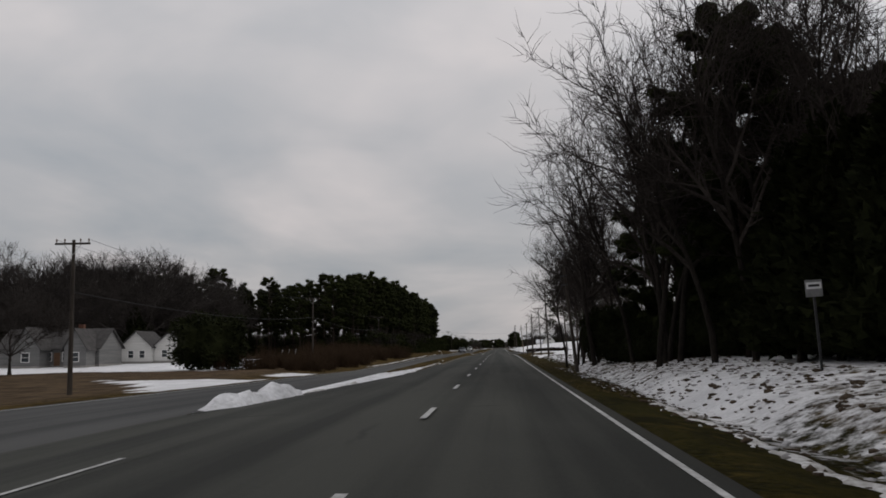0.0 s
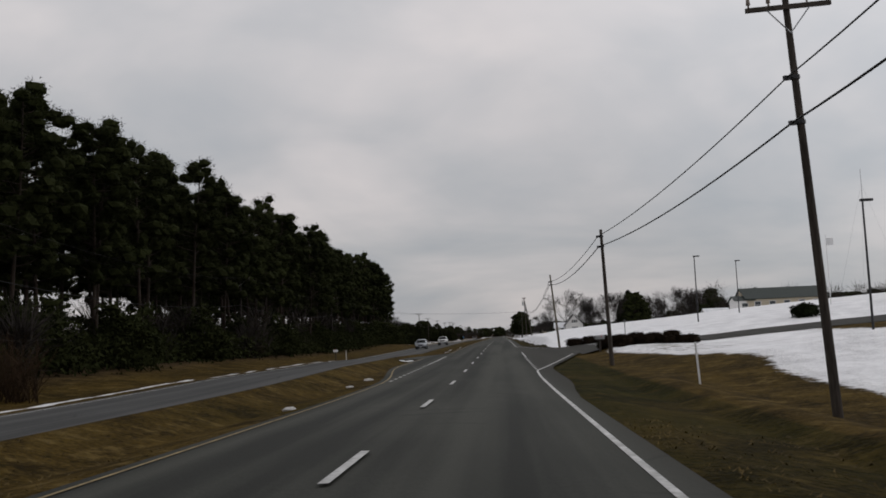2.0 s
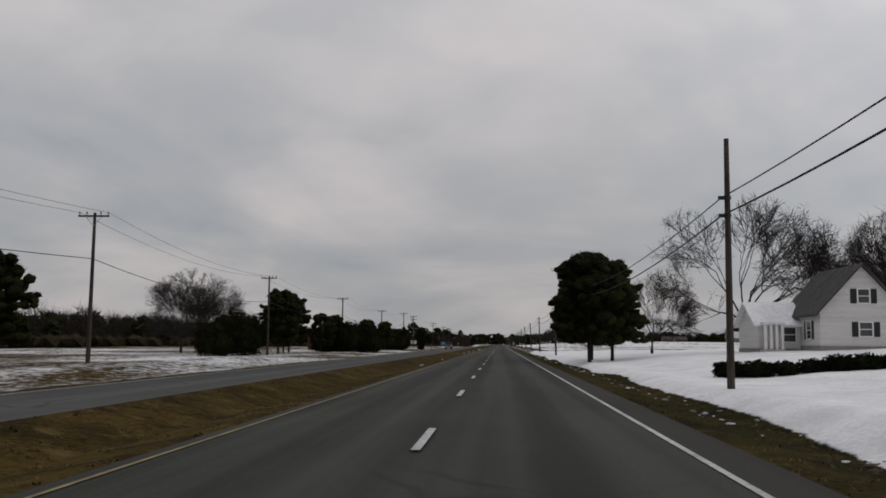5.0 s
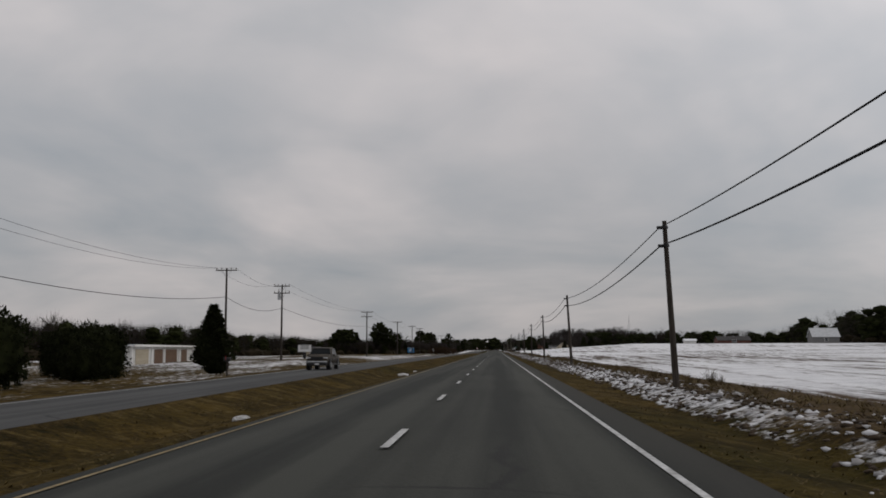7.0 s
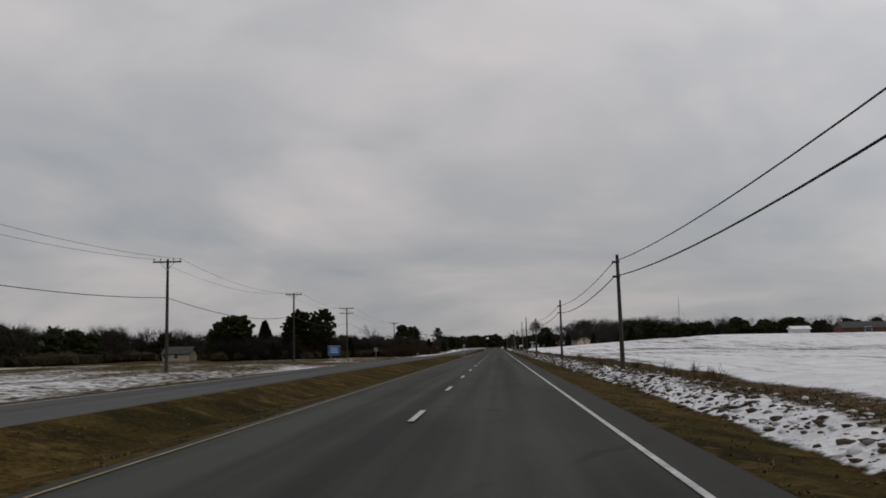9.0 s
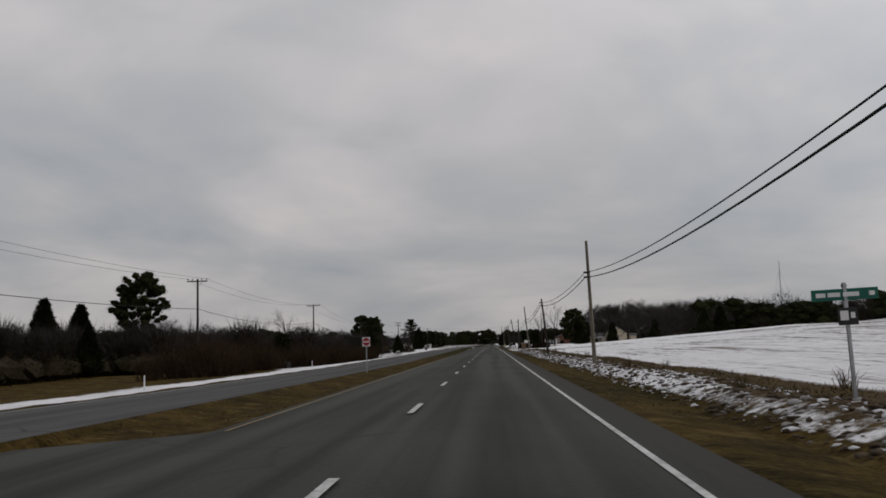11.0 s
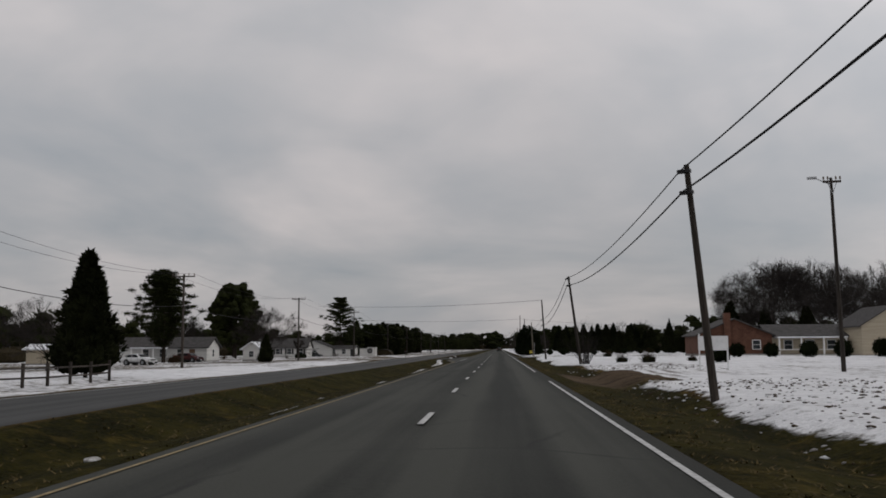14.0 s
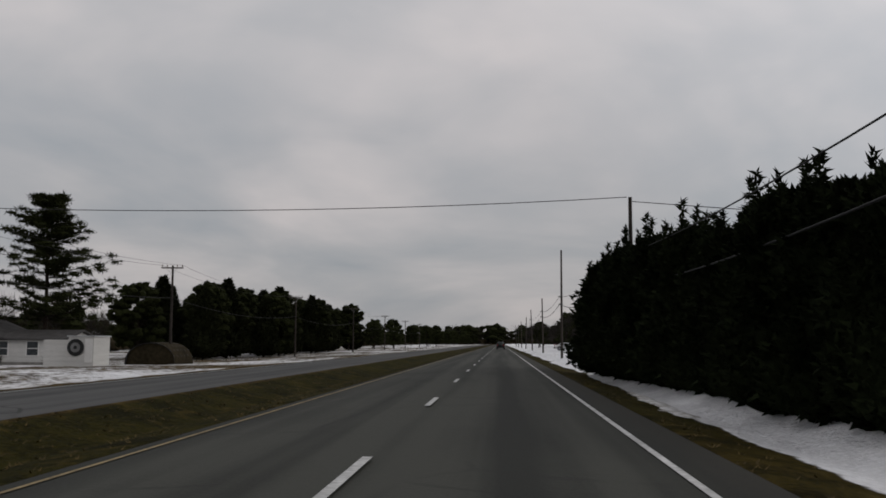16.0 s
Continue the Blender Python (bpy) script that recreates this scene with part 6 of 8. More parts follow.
pole(20.55, 1309.5, 11.0, -1.0, arm=.5, label="timber lamp pole with flood lamps in a snowy yard", lamp=True)
# vine-grown pole
vine = thing("vine", "hanging mass of dead vine over a pole top", "vine", at(7.4, 945, float(ground_z(7.4, 945))))
rv = random.Random(5)
sets = []
for i in range(240):
    a, q = rv.uniform(0, 6.28), rv.uniform(.1, .75)
    st = Vector((math.cos(a) * q * .5, math.sin(a) * q * .5, rv.uniform(4.2, 5.3)))
    p, rr = limb(rv, st, Vector((math.cos(a), math.sin(a), rv.uniform(-.6, .7))), rv.uniform(.7, 2.2), .014, .18, -.38, 5)
    sets.append(tube(p, rr, 3))
v, f = merge(*sets)
part("vine_mass", mesh_of("vine_mass", v, f, M["twig"]), None, vine)

# far side: tall poles with crossarms
FAR = [(-24.5, 55, 9.5, 1.1), (-30, 155, 10.5, 1.2), (-29, 232, 9.6, 1.2), (-29, 288, 9.6, 1.2), (-28.5, 345, 9.6, 1.2), (-28.5, 428, 9.9, 1.2), (-27, 507, 10.4, 1.1), (-28, 560, 10, 1.0), (-28, 615, 10, 1.0), (-28, 672, 10, 1.0),
       (-28.4, 728, 10.9, 1.2), (-27.6, 751.5, 10.4, -1.1), (-26.5, 827, 9.9, -1.2), (-25.5, 880, 9.4, 1.2), (-26, 930, 9.4, 1.1), (-28.5, 990, 10.4, -1.4), (-29.5, 1084, 10.4, 1.1), (-29.6, 1149.5, 11.4, 1.2), (-29.6, 1209.7, 9.4, 1.1), (-29.8, 1255, 9.0, .9),
       (-29.7, 1300.8, 9.8, -1.1), (-30.3, 1348.5, 9.6, 1.2), (-30.3, 1403, 10.2, 1.1), (-30.9, 1463.8, 10.3, 1.2), (-30.6, 1525.3, 9.8, 1.1), (-30.4, 1580, 9.6, 1.1), (-30, 1635, 9.6, 1.0), (-30, 1690, 9.6, 1.0), (-30, 1745, 9.6, 1.0), (-30, 1800, 9.6, 1.0)]
ft = []
for x, y, h, arm in FAR:
    pole(x, y, h, 0, arm, can=y in (1463.8, 751.5), label="tall wooden power pole with a crossarm", r=.16)
    g = float(ground_z(x, y)) - .1
    ft.append((x, y, g + h, abs(arm)))
for a, b in zip(ft[:-1], ft[1:]):
    for k in (-.92, .92):
        cable("power_line", [(a[0] + a[3] * k, a[1], a[2]), (b[0] + b[3] * k, b[1], b[2])], 1.0, .012, "thin grey overhead power line")
    cable("power_line", [(a[0], a[1], a[2] - 3.2), (b[0], b[1], b[2] - 3.2)], .9, .026, "thin black overhead line")
# lines across the road
for y, x0, z0, x1, z1 in ((426, 8.4, 7.2, -28.3, 8.55), (1384.5, 7.5, 7.9, -30.5, 9.0), (1480, 7.6, 8.3, -30.8, 8.3), (1480, 7.7, 8.1, 60, 6.0)):
    g = float(road_z(y))
    cable("crossing_line", [(x0, y, g + z0), (x1, y + (2 if y == 426 else 36 if y < 1400 else 1), g + z1)], .5, .02, "thin dark line crossing over the road")

# ---- signs ----


def post_sign(name, label, cat, x, y, h, plates, turn=0.0, post="steel", lean=0.0, r=.035):
    """A post with plates: (name, width, height, middle height, material, side)."""
    ob = thing(name, label, cat, at(x, y, float(ground_z(x, y)), turn, 1, lean))
    part("post", boxed(-r, r, -r, r, -.4, h, bevel=.008), M[post], ob)
    for n, w, hh, z, mt, off in plates:
        part(n, boxed(off - w / 2, off + w / 2, -.06, -.04, z - hh / 2, z + hh / 2, bevel=.006), M[mt], ob)
    return ob


def add(ob, name, w, h, z, mt, x=0.0, y=-.075):
    part(name, boxed(x - w / 2, x + w / 2, y, y + .012, z - h / 2, z + h / 2), M[mt], ob)


def disc(ob, name, r_, z, mt, x=0.0, y=-.07, sy=1.0):
    bm = bmesh.new()
    bmesh.ops.create_cone(bm, cap_ends=True, segments=28, radius1=r_, radius2=r_, depth=.012, matrix=Matrix.Translation((x, y, z)) @ Matrix.Diagonal((1, 1, sy, 1)) @ Euler((radians(90), 0, 0)).to_matrix().to_4x4())
    part(name, bm, M[mt], ob)


s = post_sign("route_sign", "small white route sign on a thin post in snow", "road sign", 10.9, 28, 2.6, [("plate", .50, .50, 2.42, "sign_grey", 0)], 0, "dark_metal", -3)
add(s, "border_bar", .44, .20, 2.50, "sign_white")
add(s, "text_bar", .32, .07, 2.50, "sign_black", 0, -.09)
s = post_sign("street_sign", "green street sign over a route marker on a steel post", "street sign", 9.2, 1006.2, 2.45, [("route_plate", .42, .36, 1.74, "sign_black", 0)], 3, "steel", -2)
part("name_blade", boxed(-.70, .70, -.02, .02, 2.08, 2.32, bevel=.006), M["sign_green"], s, "green street name blade")
for xx, w in ((-.52, .2), (-.24, .26), (.12, .34), (.56, .12)):
    add(s, "text_bar", w, .09, 2.20, "sign_white", xx, -.036)
disc(s, "bracket", .06, 2.38, "dark_metal", 0, 0)
add(s, "route_shield", .17, .2, 1.76, "sign_white", -.08)
add(s, "text_bar", .09, .12, 1.76, "sign_white", .1)
s = post_sign("no_entry_sign", "red do-not-enter sign with a white bar on a post", "road sign", -7.35, 1053.5, 2.5, [("plate", .56, .66, 2.2, "sign_white", 0)], 0, "steel")
disc(s, "red_disc", .26, 2.2, "sign_red", sy=1.12)
add(s, "white_bar", .40, .09, 2.2, "sign_white", 0, -.082)
for y, x in ((290.5, -16.9),):
    s = post_sign("marker_post", "thin white marker post beside the far road", "marker post", x, y, 1.1, [], 0, "sign_white")
s = post_sign("tall_sign", "grey sign seen edge-on on a thin steel post", "road sign", 7.6, 1417.2, 2.5, [("plate", .16, .62, 2.15, "sign_grey", 0)], 0, "steel", 0, .028)
s = post_sign("blue_board", "blue notice board on two posts beside the road", "notice board", -33.5, 1000, 2.8, [("board", 2.6, 1.9, 1.7, "sign_blue", .6), ("border", 2.8, .1, 2.7, "concrete", .6)], 0, "concrete")
for z in (2.2, 1.8, 1.4):
    add(s, "text_bar", 1.5, .16, z, "sign_white", .6)
s = post_sign("notice_sign", "white sign board on a dark stand", "sign", -30.1, 779, 2.2, [("board", 2.2, 1.15, 1.75, "sign_white", 0), ("base", .55, 1.0, .6, "sign_black", 0)], 0, "sign_black")
for z in (2.2, 1.95, 1.7):
    add(s, "text_bar", 1.4, .12, z, "sign_grey")
s = post_sign("real_estate_sign", "small yellow sign box under the hedge", "sign", 8.2, 1449.5, .9, [("board", .66, .5, .65, "sign_yellow", 0)], 0, "sign_black")
add(s, "text_bar", .5, .1, .7, "sign_black")
s = post_sign("yard_board", "white board on two posts in a snowy yard", "sign board", 13.3, 1312.4, 2.1, [("board", 1.75, .85, 1.55, "sign_white", .8)], 0, "sign_white")
part("post", boxed(1.6, 1.68, -.04, .04, -.3, 1.9), M["sign_white"], s)
s = post_sign("route_marker", "small route marker with a shield on a post", "road sign", -23.6, 997, 2.1, [("plate", .62, .62, 1.75, "sign_white", 0)], 0, "steel")
disc(s, "shield", .26, 1.75, "sign_black")
ob = thing("yard_lamp", "small lantern on a thin dark post behind hedges", "lamp post", at(16.2, 287.6, float(ground_z(16.2, 287.6))))
part("post", rod(.05, .045, (0, 0, -.3), (0, 0, 2.0), n=8), M["dark_metal"], ob)
part("lantern", boxed(-.09, .09, -.09, .09, 2.0, 2.28, bevel=.02), M["sign_grey"], ob)
part("cap", rod(.15, .02, (0, 0, 2.28), (0, 0, 2.4), n=8), M["dark_metal"], ob)
s = post_sign("marker_post", "thin white marker post in dead grass", "marker post", 9.4, 215, 1.6, [], 0, "sign_white", -3)


def mailbox(x, y, label="dark mailbox on a post", mt="sign_black", turn=0):
    ob = thing("mailbox", label, "mailbox", at(x, y, float(ground_z(x, y)), turn))
    part("post", boxed(-.05, .05, -.05, .05, -.3, 1.05), M["pole"], ob)
    bm = boxed(-.24, .24, -.1, .1, 1.05, 1.2)
    cyl(bm, .1, .1, (-.24, 0, 1.2), (.24, 0, 1.2), 14)
    part("box", bm, M[mt], ob)
    part("flag", boxed(-.1, -.06, -.12, -.1, 1.15, 1.4), M["sign_red"], ob)


for x, y, l in ((5.9, 451, "pale mailbox on a post"), (6.2, 453, "dark mailbox on a post"), (-17.2, 1443, "dark mailbox on a post"), (-17, 690, "dark mailbox on a post"), (-17.2, 285, "white mailbox on a post")):
    mailbox(x, y, l, "sign_white" if l[0] in "pw" else "sign_black")

ob = thing("mailbox", "broad dark mailbox on a thick timber post beside hedges", "mailbox", at(10.1, 257.4, float(ground_z(10.1, 257.4)), 12))
part("post", boxed(-.08, .08, -.08, .08, -.4, 1.05, bevel=.01), M["pole"], ob)
bm = boxed(-.40, .40, -.14, .14, 1.05, 1.24, bevel=.01)
cyl(bm, .14, .14, (-.40, 0, 1.24), (.40, 0, 1.24), 16)
part("box", bm, M["sign_grey"], ob)
part("flag", boxed(.1, .14, -.16, -.145, 1.2, 1.45), M["sign_red"], ob)
part("shelf", boxed(-.32, .32, -.1, .1, 1.0, 1.05), M["pole"], ob)

# lamp standards by the hilltop building
for x, y, h in ((25.7, 240, 8.4), (27, 299, 8.4), (40, 330, 8.4)):
    ob = thing("lamp_standard", "tall thin steel lamp standard on the snowy hill", "lamp standard", at(x, y, float(ground_z(x, y))))
    part("shaft", rod(.09, .06, (0, 0, -.3), (0, 0, h), n=8), M["dark_metal"], ob)
    part("lamp_head", boxed(-.15, .65, -.15, .15, h - .08, h + .08, bevel=.03), M["dark_metal"], ob)
ob = thing("flag_pole", "thin white flag pole", "flag pole", at(44, 300, float(ground_z(44, 300))))
part("shaft", rod(.06, .03, (0, 0, -.3), (0, 0, 9), n=8), M["sign_white"], ob)
part("flag", boxed(0, .9, -.01, .01, 7.6, 8.5), M["sign_white"], ob)
for x, y, h in ((95, 1289, 25), (150, 560, 60)):
    ob = thing("radio_mast", "thin distant radio mast", "mast", at(x, y, float(ground_z(x, y))))
    part("shaft", rod(.22, .10, (0, 0, -.3), (0, 0, h), n=6), M["steel"], ob)
    for k in range(3):
        a = k * 2.094
        part("guy_wire", rod(.03, .03, (0, 0, h * .9), (math.cos(a) * h * .3, math.sin(a) * h * .3, 0), n=4), M["steel"], ob)

# ---- buildings ----


def gable_prism(w, d, h, ridge, along="x"):
    """Walls with gables. along: the way the ridge runs."""
    bm = bmesh.new()
    if along == "x":
        sec = [(-d / 2, -.4), (d / 2, -.4), (d / 2, h), (0, ridge), (-d / 2, h)]
        vs = [[bm.verts.new((s * w / 2, a, b)) for a, b in sec] for s in (-1, 1)]
    else:
        sec = [(-w / 2, -.4), (w / 2, -.4), (w / 2, h), (0, ridge), (-w / 2, h)]
        vs = [[bm.verts.new((a, s * d / 2, b)) for a, b in sec] for s in (-1, 1)]
    for k in range(5):
        bm.faces.new((vs[0][k], vs[0][(k + 1) % 5], vs[1][(k + 1) % 5], vs[1][k]))
    bm.faces.new(vs[0])
    bm.faces.new(vs[1])
    bmesh.ops.recalc_face_normals(bm, faces=bm.faces)
    return bm


def roof_slabs(w, d, h, ridge, along="x", over=.45, t=.16):
    """Two roof planes with eaves, as separate meshes."""
    out = []
    span, run = (d, w) if along == "x" else (w, d)
    slope = (ridge - h) / (span / 2)
    for s in (-1, 1):
        bm = bmesh.new()
        a, b = (span / 2 + over), 0.0
        za, zb = h - slope * over + .02, ridge + .02
        q = [(s * a, za), (s * b, zb), (s * b, zb + t), (s * a, za + t)]
        L = run / 2 + over
        vs = [[bm.verts.new((e * L, u, z) if along == "x" else (u, e * L, z)) for u, z in q] for e in (-1, 1)]
        for k in range(4):
            bm.faces.new((vs[0][k], vs[0][(k + 1) % 4], vs[1][(k + 1) % 4], vs[1][k]))
        bm.faces.new(vs[0])
        bm.faces.new(vs[1])
        bmesh.ops.recalc_face_normals(bm, faces=bm.faces)
        out.append(bm)
    return out


def window(ob, face, u, z, w, h, half, shutters=False):
    """A framed window on a wall: face is one of front (-y), left (-x), right (+x)."""
    def bx(a0, a1, out0, out1, z0, z1, bevel=0.0):
        if face == "front":
            return boxed(a0, a1, -half - out1, -half - out0, z0, z1, bevel=bevel)
        if face == "left":
            return boxed(-half - out1, -half - out0, a0, a1, z0, z1, bevel=bevel)
        return boxed(half + out0, half + out1, a0, a1, z0, z1, bevel=bevel)
    win = part("window", bx(u - w / 2, u + w / 2, -.02, .03, z, z + h), M["glass"], ob)
    for nm, a0, a1, z0, z1 in (("frame", u - w / 2 - .1, u - w / 2, z - .08, z + h + .1), ("frame", u + w / 2, u + w / 2 + .1, z - .08, z + h + .1), ("frame", u - w / 2, u + w / 2, z + h, z + h + .1), ("sill", u - w / 2, u + w / 2, z - .08, z), ("glazing_bar", u - w / 2, u + w / 2, z + h / 2 - .03, z + h / 2 + .03)):
        part(nm, bx(a0, a1, .0, .07, z0, z1), M["trim"], win)
    if shutters:
        for sgn in (-1, 1):
            c = u + sgn * (w / 2 + .35)
            part("shutter", bx(c - .22, c + .22, .0, .05, z - .05, z + h + .05), M["sign_black"], win)


def house(x, y, w, d, h, ridge, wall, roof, label, turn=0.0, along="x", wins=(), door=None, chimney=None, porch=None, z=None, shutters=False, name="house"):
    g = float(ground_z(x, y)) if z is None else z
    ob = thing(name, label, "house" if name == "house" else name.replace("_", " "), at(x, y, g, turn))
    part("wall", gable_prism(w, d, h, ridge, along), M[wall], ob)
    for bm in roof_slabs(w, d, h, ridge, along):
        part("roof", bm, M[roof], ob)
    part("foundation", boxed(-w / 2 - .05, w / 2 + .05, -d / 2 - .05, d / 2 + .05, -2.0, .25), M["stone"], ob)
    for face, u, zz, ww, hh in wins:
        window(ob, face, u, zz, ww, hh, d / 2 if face == "front" else w / 2, shutters)
    if door:
        face, u, mt, ww = door
        o = d / 2 if face == "front" else w / 2
        bm = boxed(u - ww / 2, u + ww / 2, -o - .06, -o, .1, 2.2) if face == "front" else (boxed(-o - .06, -o, u - ww / 2, u + ww / 2, .1, 2.2) if face == "left" else boxed(o, o + .06, u - ww / 2, u + ww / 2, .1, 2.2))
        part("door", bm, M[mt], ob)
    if chimney:
        cx, cy, mt = chimney
        part("chimney", boxed(cx - .45, cx + .45, cy - .4, cy + .4, 0, ridge + .9, bevel=.03), M[mt], ob)
    if porch:
        x0, x1, y0, y1, hp = porch
        part("porch_roof", boxed(x0, x1, y0, y1, hp, hp + .22, bevel=.03), M["roof_snow"], ob)
        for px in np.linspace(x0 + .2, x1 - .2, 4):
            part("column", boxed(px - .1, px + .1, y0 + .1, y0 + .3, -.3, hp), M["trim"], ob)
        part("porch_floor", boxed(x0, x1, y0, y1, -.4, .2), M["concrete"], ob)
        for px0, px1 in ((x0 + .3, (x0 + x1) / 2 - .6), ((x0 + x1) / 2 + .6, x1 - .3)):
            part("railing", boxed(px0, px1, y0 + .15, y0 + .22, .85, .95), M["trim"], ob)
    return ob


FW = [("front", -3, .9, 1.1, 1.3), ("front", 0, .9, 1.1, 1.3), ("front", 3, .9, 1.1, 1.3)]
RW = [("right", -2, .9, 1.0, 1.3), ("right", 1.5, .9, 1.0, 1.3)]
house(-72, 152, 17, 9, 3.0, 6.0, "siding_grey", "roof", "low grey house with steep gables among bare trees", 0, wins=FW, door=("front", 1.5, "door_brown", 1.0), chimney=(3, 1, "brick"))
house(-74.0, 147, 4.6, 6, 3.2, 6.3, "siding_grey", "roof", "grey steep gable with white trim among bare trees", 0, "y", wins=[("front", 0, .9, 1.2, 1.4)])
house(-65.9, 147, 3.6, 6, 3.2, 6.0, "siding_grey", "roof", "grey steep gable with white trim among bare trees", 0, "y", wins=[("front", 0, .9, 1.2, 1.4)])
house(-62.0, 163, 5.5, 8, 2.9, 5.4, "siding", "roof", "white cottage with a steep gable in snow", 0, "y", wins=[("front", -.9, .9, .9, 1.2), ("front", 1.1, .9, .9, 1.2)])
house(-56.4, 164, 5.5, 8, 2.9, 5.2, "siding", "roof", "white cottage with a steep gable in snow", 0, "y", wins=[("front", -.9, .9, .9, 1.2), ("front", 1.1, .9, .9, 1.2)])
house(34.5, 168, 17, 8, 2.5, 4.2, "brick_tan", "roof", "long low tan brick house on a snowy slope", 0, z=float(road_z(168)) + 2.2, wins=(), door=("front", 5, "door_brown", 1.0), chimney=(6, 0, "brick"))
house(81, 447, 22, 13, 3.6, 6.6, "siding_tan", "roof_green", "broad hilltop hall with a dark green roof", 0, wins=[("front", q, 1.0, 1.6, 1.8) for q in (-8, -4, 0, 4, 8)], door=("front", 2, "door_brown", 1.6), name="hall")
house(69.5, 444, 5, 7, 3.2, 4.4, "trim", "roof_green", "white porch wing of the hilltop hall", 0, wins=[("front", 0, .6, 1.6, 1.8)], name="hall")
house(28.2, 521, 6.2, 9, 2.9, 6.3, "siding", "roof", "white two-storey house with a steep gable", 0, "y", wins=[("front", .15, 3.5, .8, 1.0), ("front", .25, 1.0, .9, 1.0), ("left", -2, .8, 1.0, 1.3)], shutters=True)
house(23.4, 524, 3.3, 6, 2.2, 3.9, "siding", "roof_snow", "white side wing with a small snowy porch", 0, wins=[("front", .8, .8, .9, 1.1)], porch=(-1.6, .1, -4.3, -3.1, 2.1))
house(76, 505, 8, 6, 2.4, 4.0, "siding_tan", "roof_snow", "small pale outbuilding with a snowy roof", 0, wins=FW[:1], name="shed")
house(-40.5, 672, 12, 9, 2.9, 5.0, "brick", "roof", "red brick house with white trimmed windows", 90, wins=FW + RW + [("left", 0, .9, 1.1, 1.3)], door=("front", 1.5, "door_brown", 1.0), porch=(-2, 3, -6.6, -4.4, 2.5))
# long row of white storage units with brown doors
ax, ay, bx_, by_ = -41.0, 733.0, -51.5, 810.0
run = math.hypot(bx_ - ax, by_ - ay)
g = thing("storage_units", "long low white storage building with brown doors", "storage building", at(ax, ay, float(ground_z(ax, ay)) - .05, math.degrees(math.atan2(by_ - ay, bx_ - ax))))
part("wall", boxed(0, run, 0, 7.0, -.6, 2.25), M["siding"], g)
part("roof", boxed(-.4, run + .4, -.5, 7.4, 2.25, 2.45, bevel=.03), M["roof_snow"], g)
part("fascia", boxed(-.4, run + .4, -.56, -.5, 2.2, 2.47), M["trim"], g)
for a, b in ((2, 8.5), (11.7, 16.6), (18.5, 25.7), (29, 33), (42, 48.5), (54, 60.5), (63.2, 69)):
    dr = part("door", boxed(a, b, -.05, 0, -.1, 1.9), M["door_brown" if a > 5 else "siding_tan"], g)
    for q in (.35, .75, 1.15, 1.55):
        part("door_rib", boxed(a + .1, b - .1, -.075, -.05, q - .03, q + .03), M["door_brown" if a > 5 else "siding_tan"], dr)
for q in (0.2, 10, 17.5, 27.3, 37.5, 51.5, 62, 76.5):
    part("pilaster", boxed(q - .2, q + .2, -.14, 0, -.5, 2.2), M["trim"], g)
house(-118, 1022, 12, 6, 2.3, 3.4, "siding_tan", "roof", "low distant farm shed", 0, wins=FW[:1], name="shed")
house(-82, 1046, 7, 6, 2.2, 3.8, "siding_tan", "roof", "small tan cottage under pines", 0, wins=FW[:2])
house(-52, 1052, 7, 6, 2.2, 3.8, "brick_tan", "roof", "small cottage behind dark trees", 0, wins=FW[:2])
house(128, 1135, 17, 9, 2.0, 4.0, "barn_red", "roof", "low red barn across the snowy field", 0, wins=[("front", 0, .6, 2.2, 1.6)], name="barn")
house(165, 1103, 13, 8, 3.4, 7.4, "siding_grey", "tin", "tall pale tin barn across the field", 0, wins=[("front", 0, 1, 1.6, 1.6)], name="barn")
house(104, 1128, 6, 4, 1.8, 2.6, "siding", "roof_snow", "small white shed across the field", 0, name="shed")
house(-57, 1262, 5, 4, 2.0, 2.6, "siding", "roof_snow", "small white shed behind bare brush", 0, wins=[("front", 0, .6, .8, .9)], name="shed")
house(-38.5, 1211, 4, 3, 1.5, 2.0, "siding", "roof_snow", "small white shed in low brush", 0, wins=[("front", 0, .5, .7, .7)], name="shed")
house(-63.5, 1390, 7, 4, 2.3, 2.9, "siding_tan", "roof_snow", "cream shed with a snowy flat roof", 0, wins=[("front", 1.6, .7, .8, .9)], name="shed")
house(-55, 1414, 15, 7, 2.5, 4.1, "siding", "roof", "long white house under tall trees", 0, wins=FW + [("right", 0, .9, 1, 1.2)], door=("front", 5, "door_brown", 1), porch=(-5, 1, -5.4, -3.5, 2.3))
house(-41.9, 1421, 3.0, 6, 2.2, 3.2, "siding", "roof_snow", "narrow white garage with a snowy roof under a pine", 0, "y", wins=[("front", 0, .7, .8, 1.0)], name="garage")
house(-52.5, 1498, 9, 7, 2.6, 4.8, "siding", "roof", "white house with dark shutters and clipped bushes", 0, wins=FW, shutters=True)
house(-59.6, 1496, 5.2, 7, 2.6, 5.0, "siding", "roof", "white gable end with black shutters", 0, "y", wins=[("front", 0, .9, 1.2, 1.3)], shutters=True)
house(-51.5, 1526, 10.5, 9, 2.6, 4.6, "siding", "roof", "white house with a broad gable and carport", 0, "y", wins=[("front", -4.2, .8, .9, 1.2), ("front", -2.6, .8, .9, 1.2), ("front", .2, 1.0, 1.2, 1.0)], door=("front", -3.4, "sign_black", .8))
house(-43, 1526, 6, 7, 2.4, 3.2, "siding", "roof", "low white wing with dark doorways", 0, wins=FW[:2], door=("front", 2.6, "sign_black", 1.3))
hut = thing("hut", "small flat white hut with a painted black tyre", "hut", at(-34.6, 1514, float(ground_z(-34.6, 1514))))
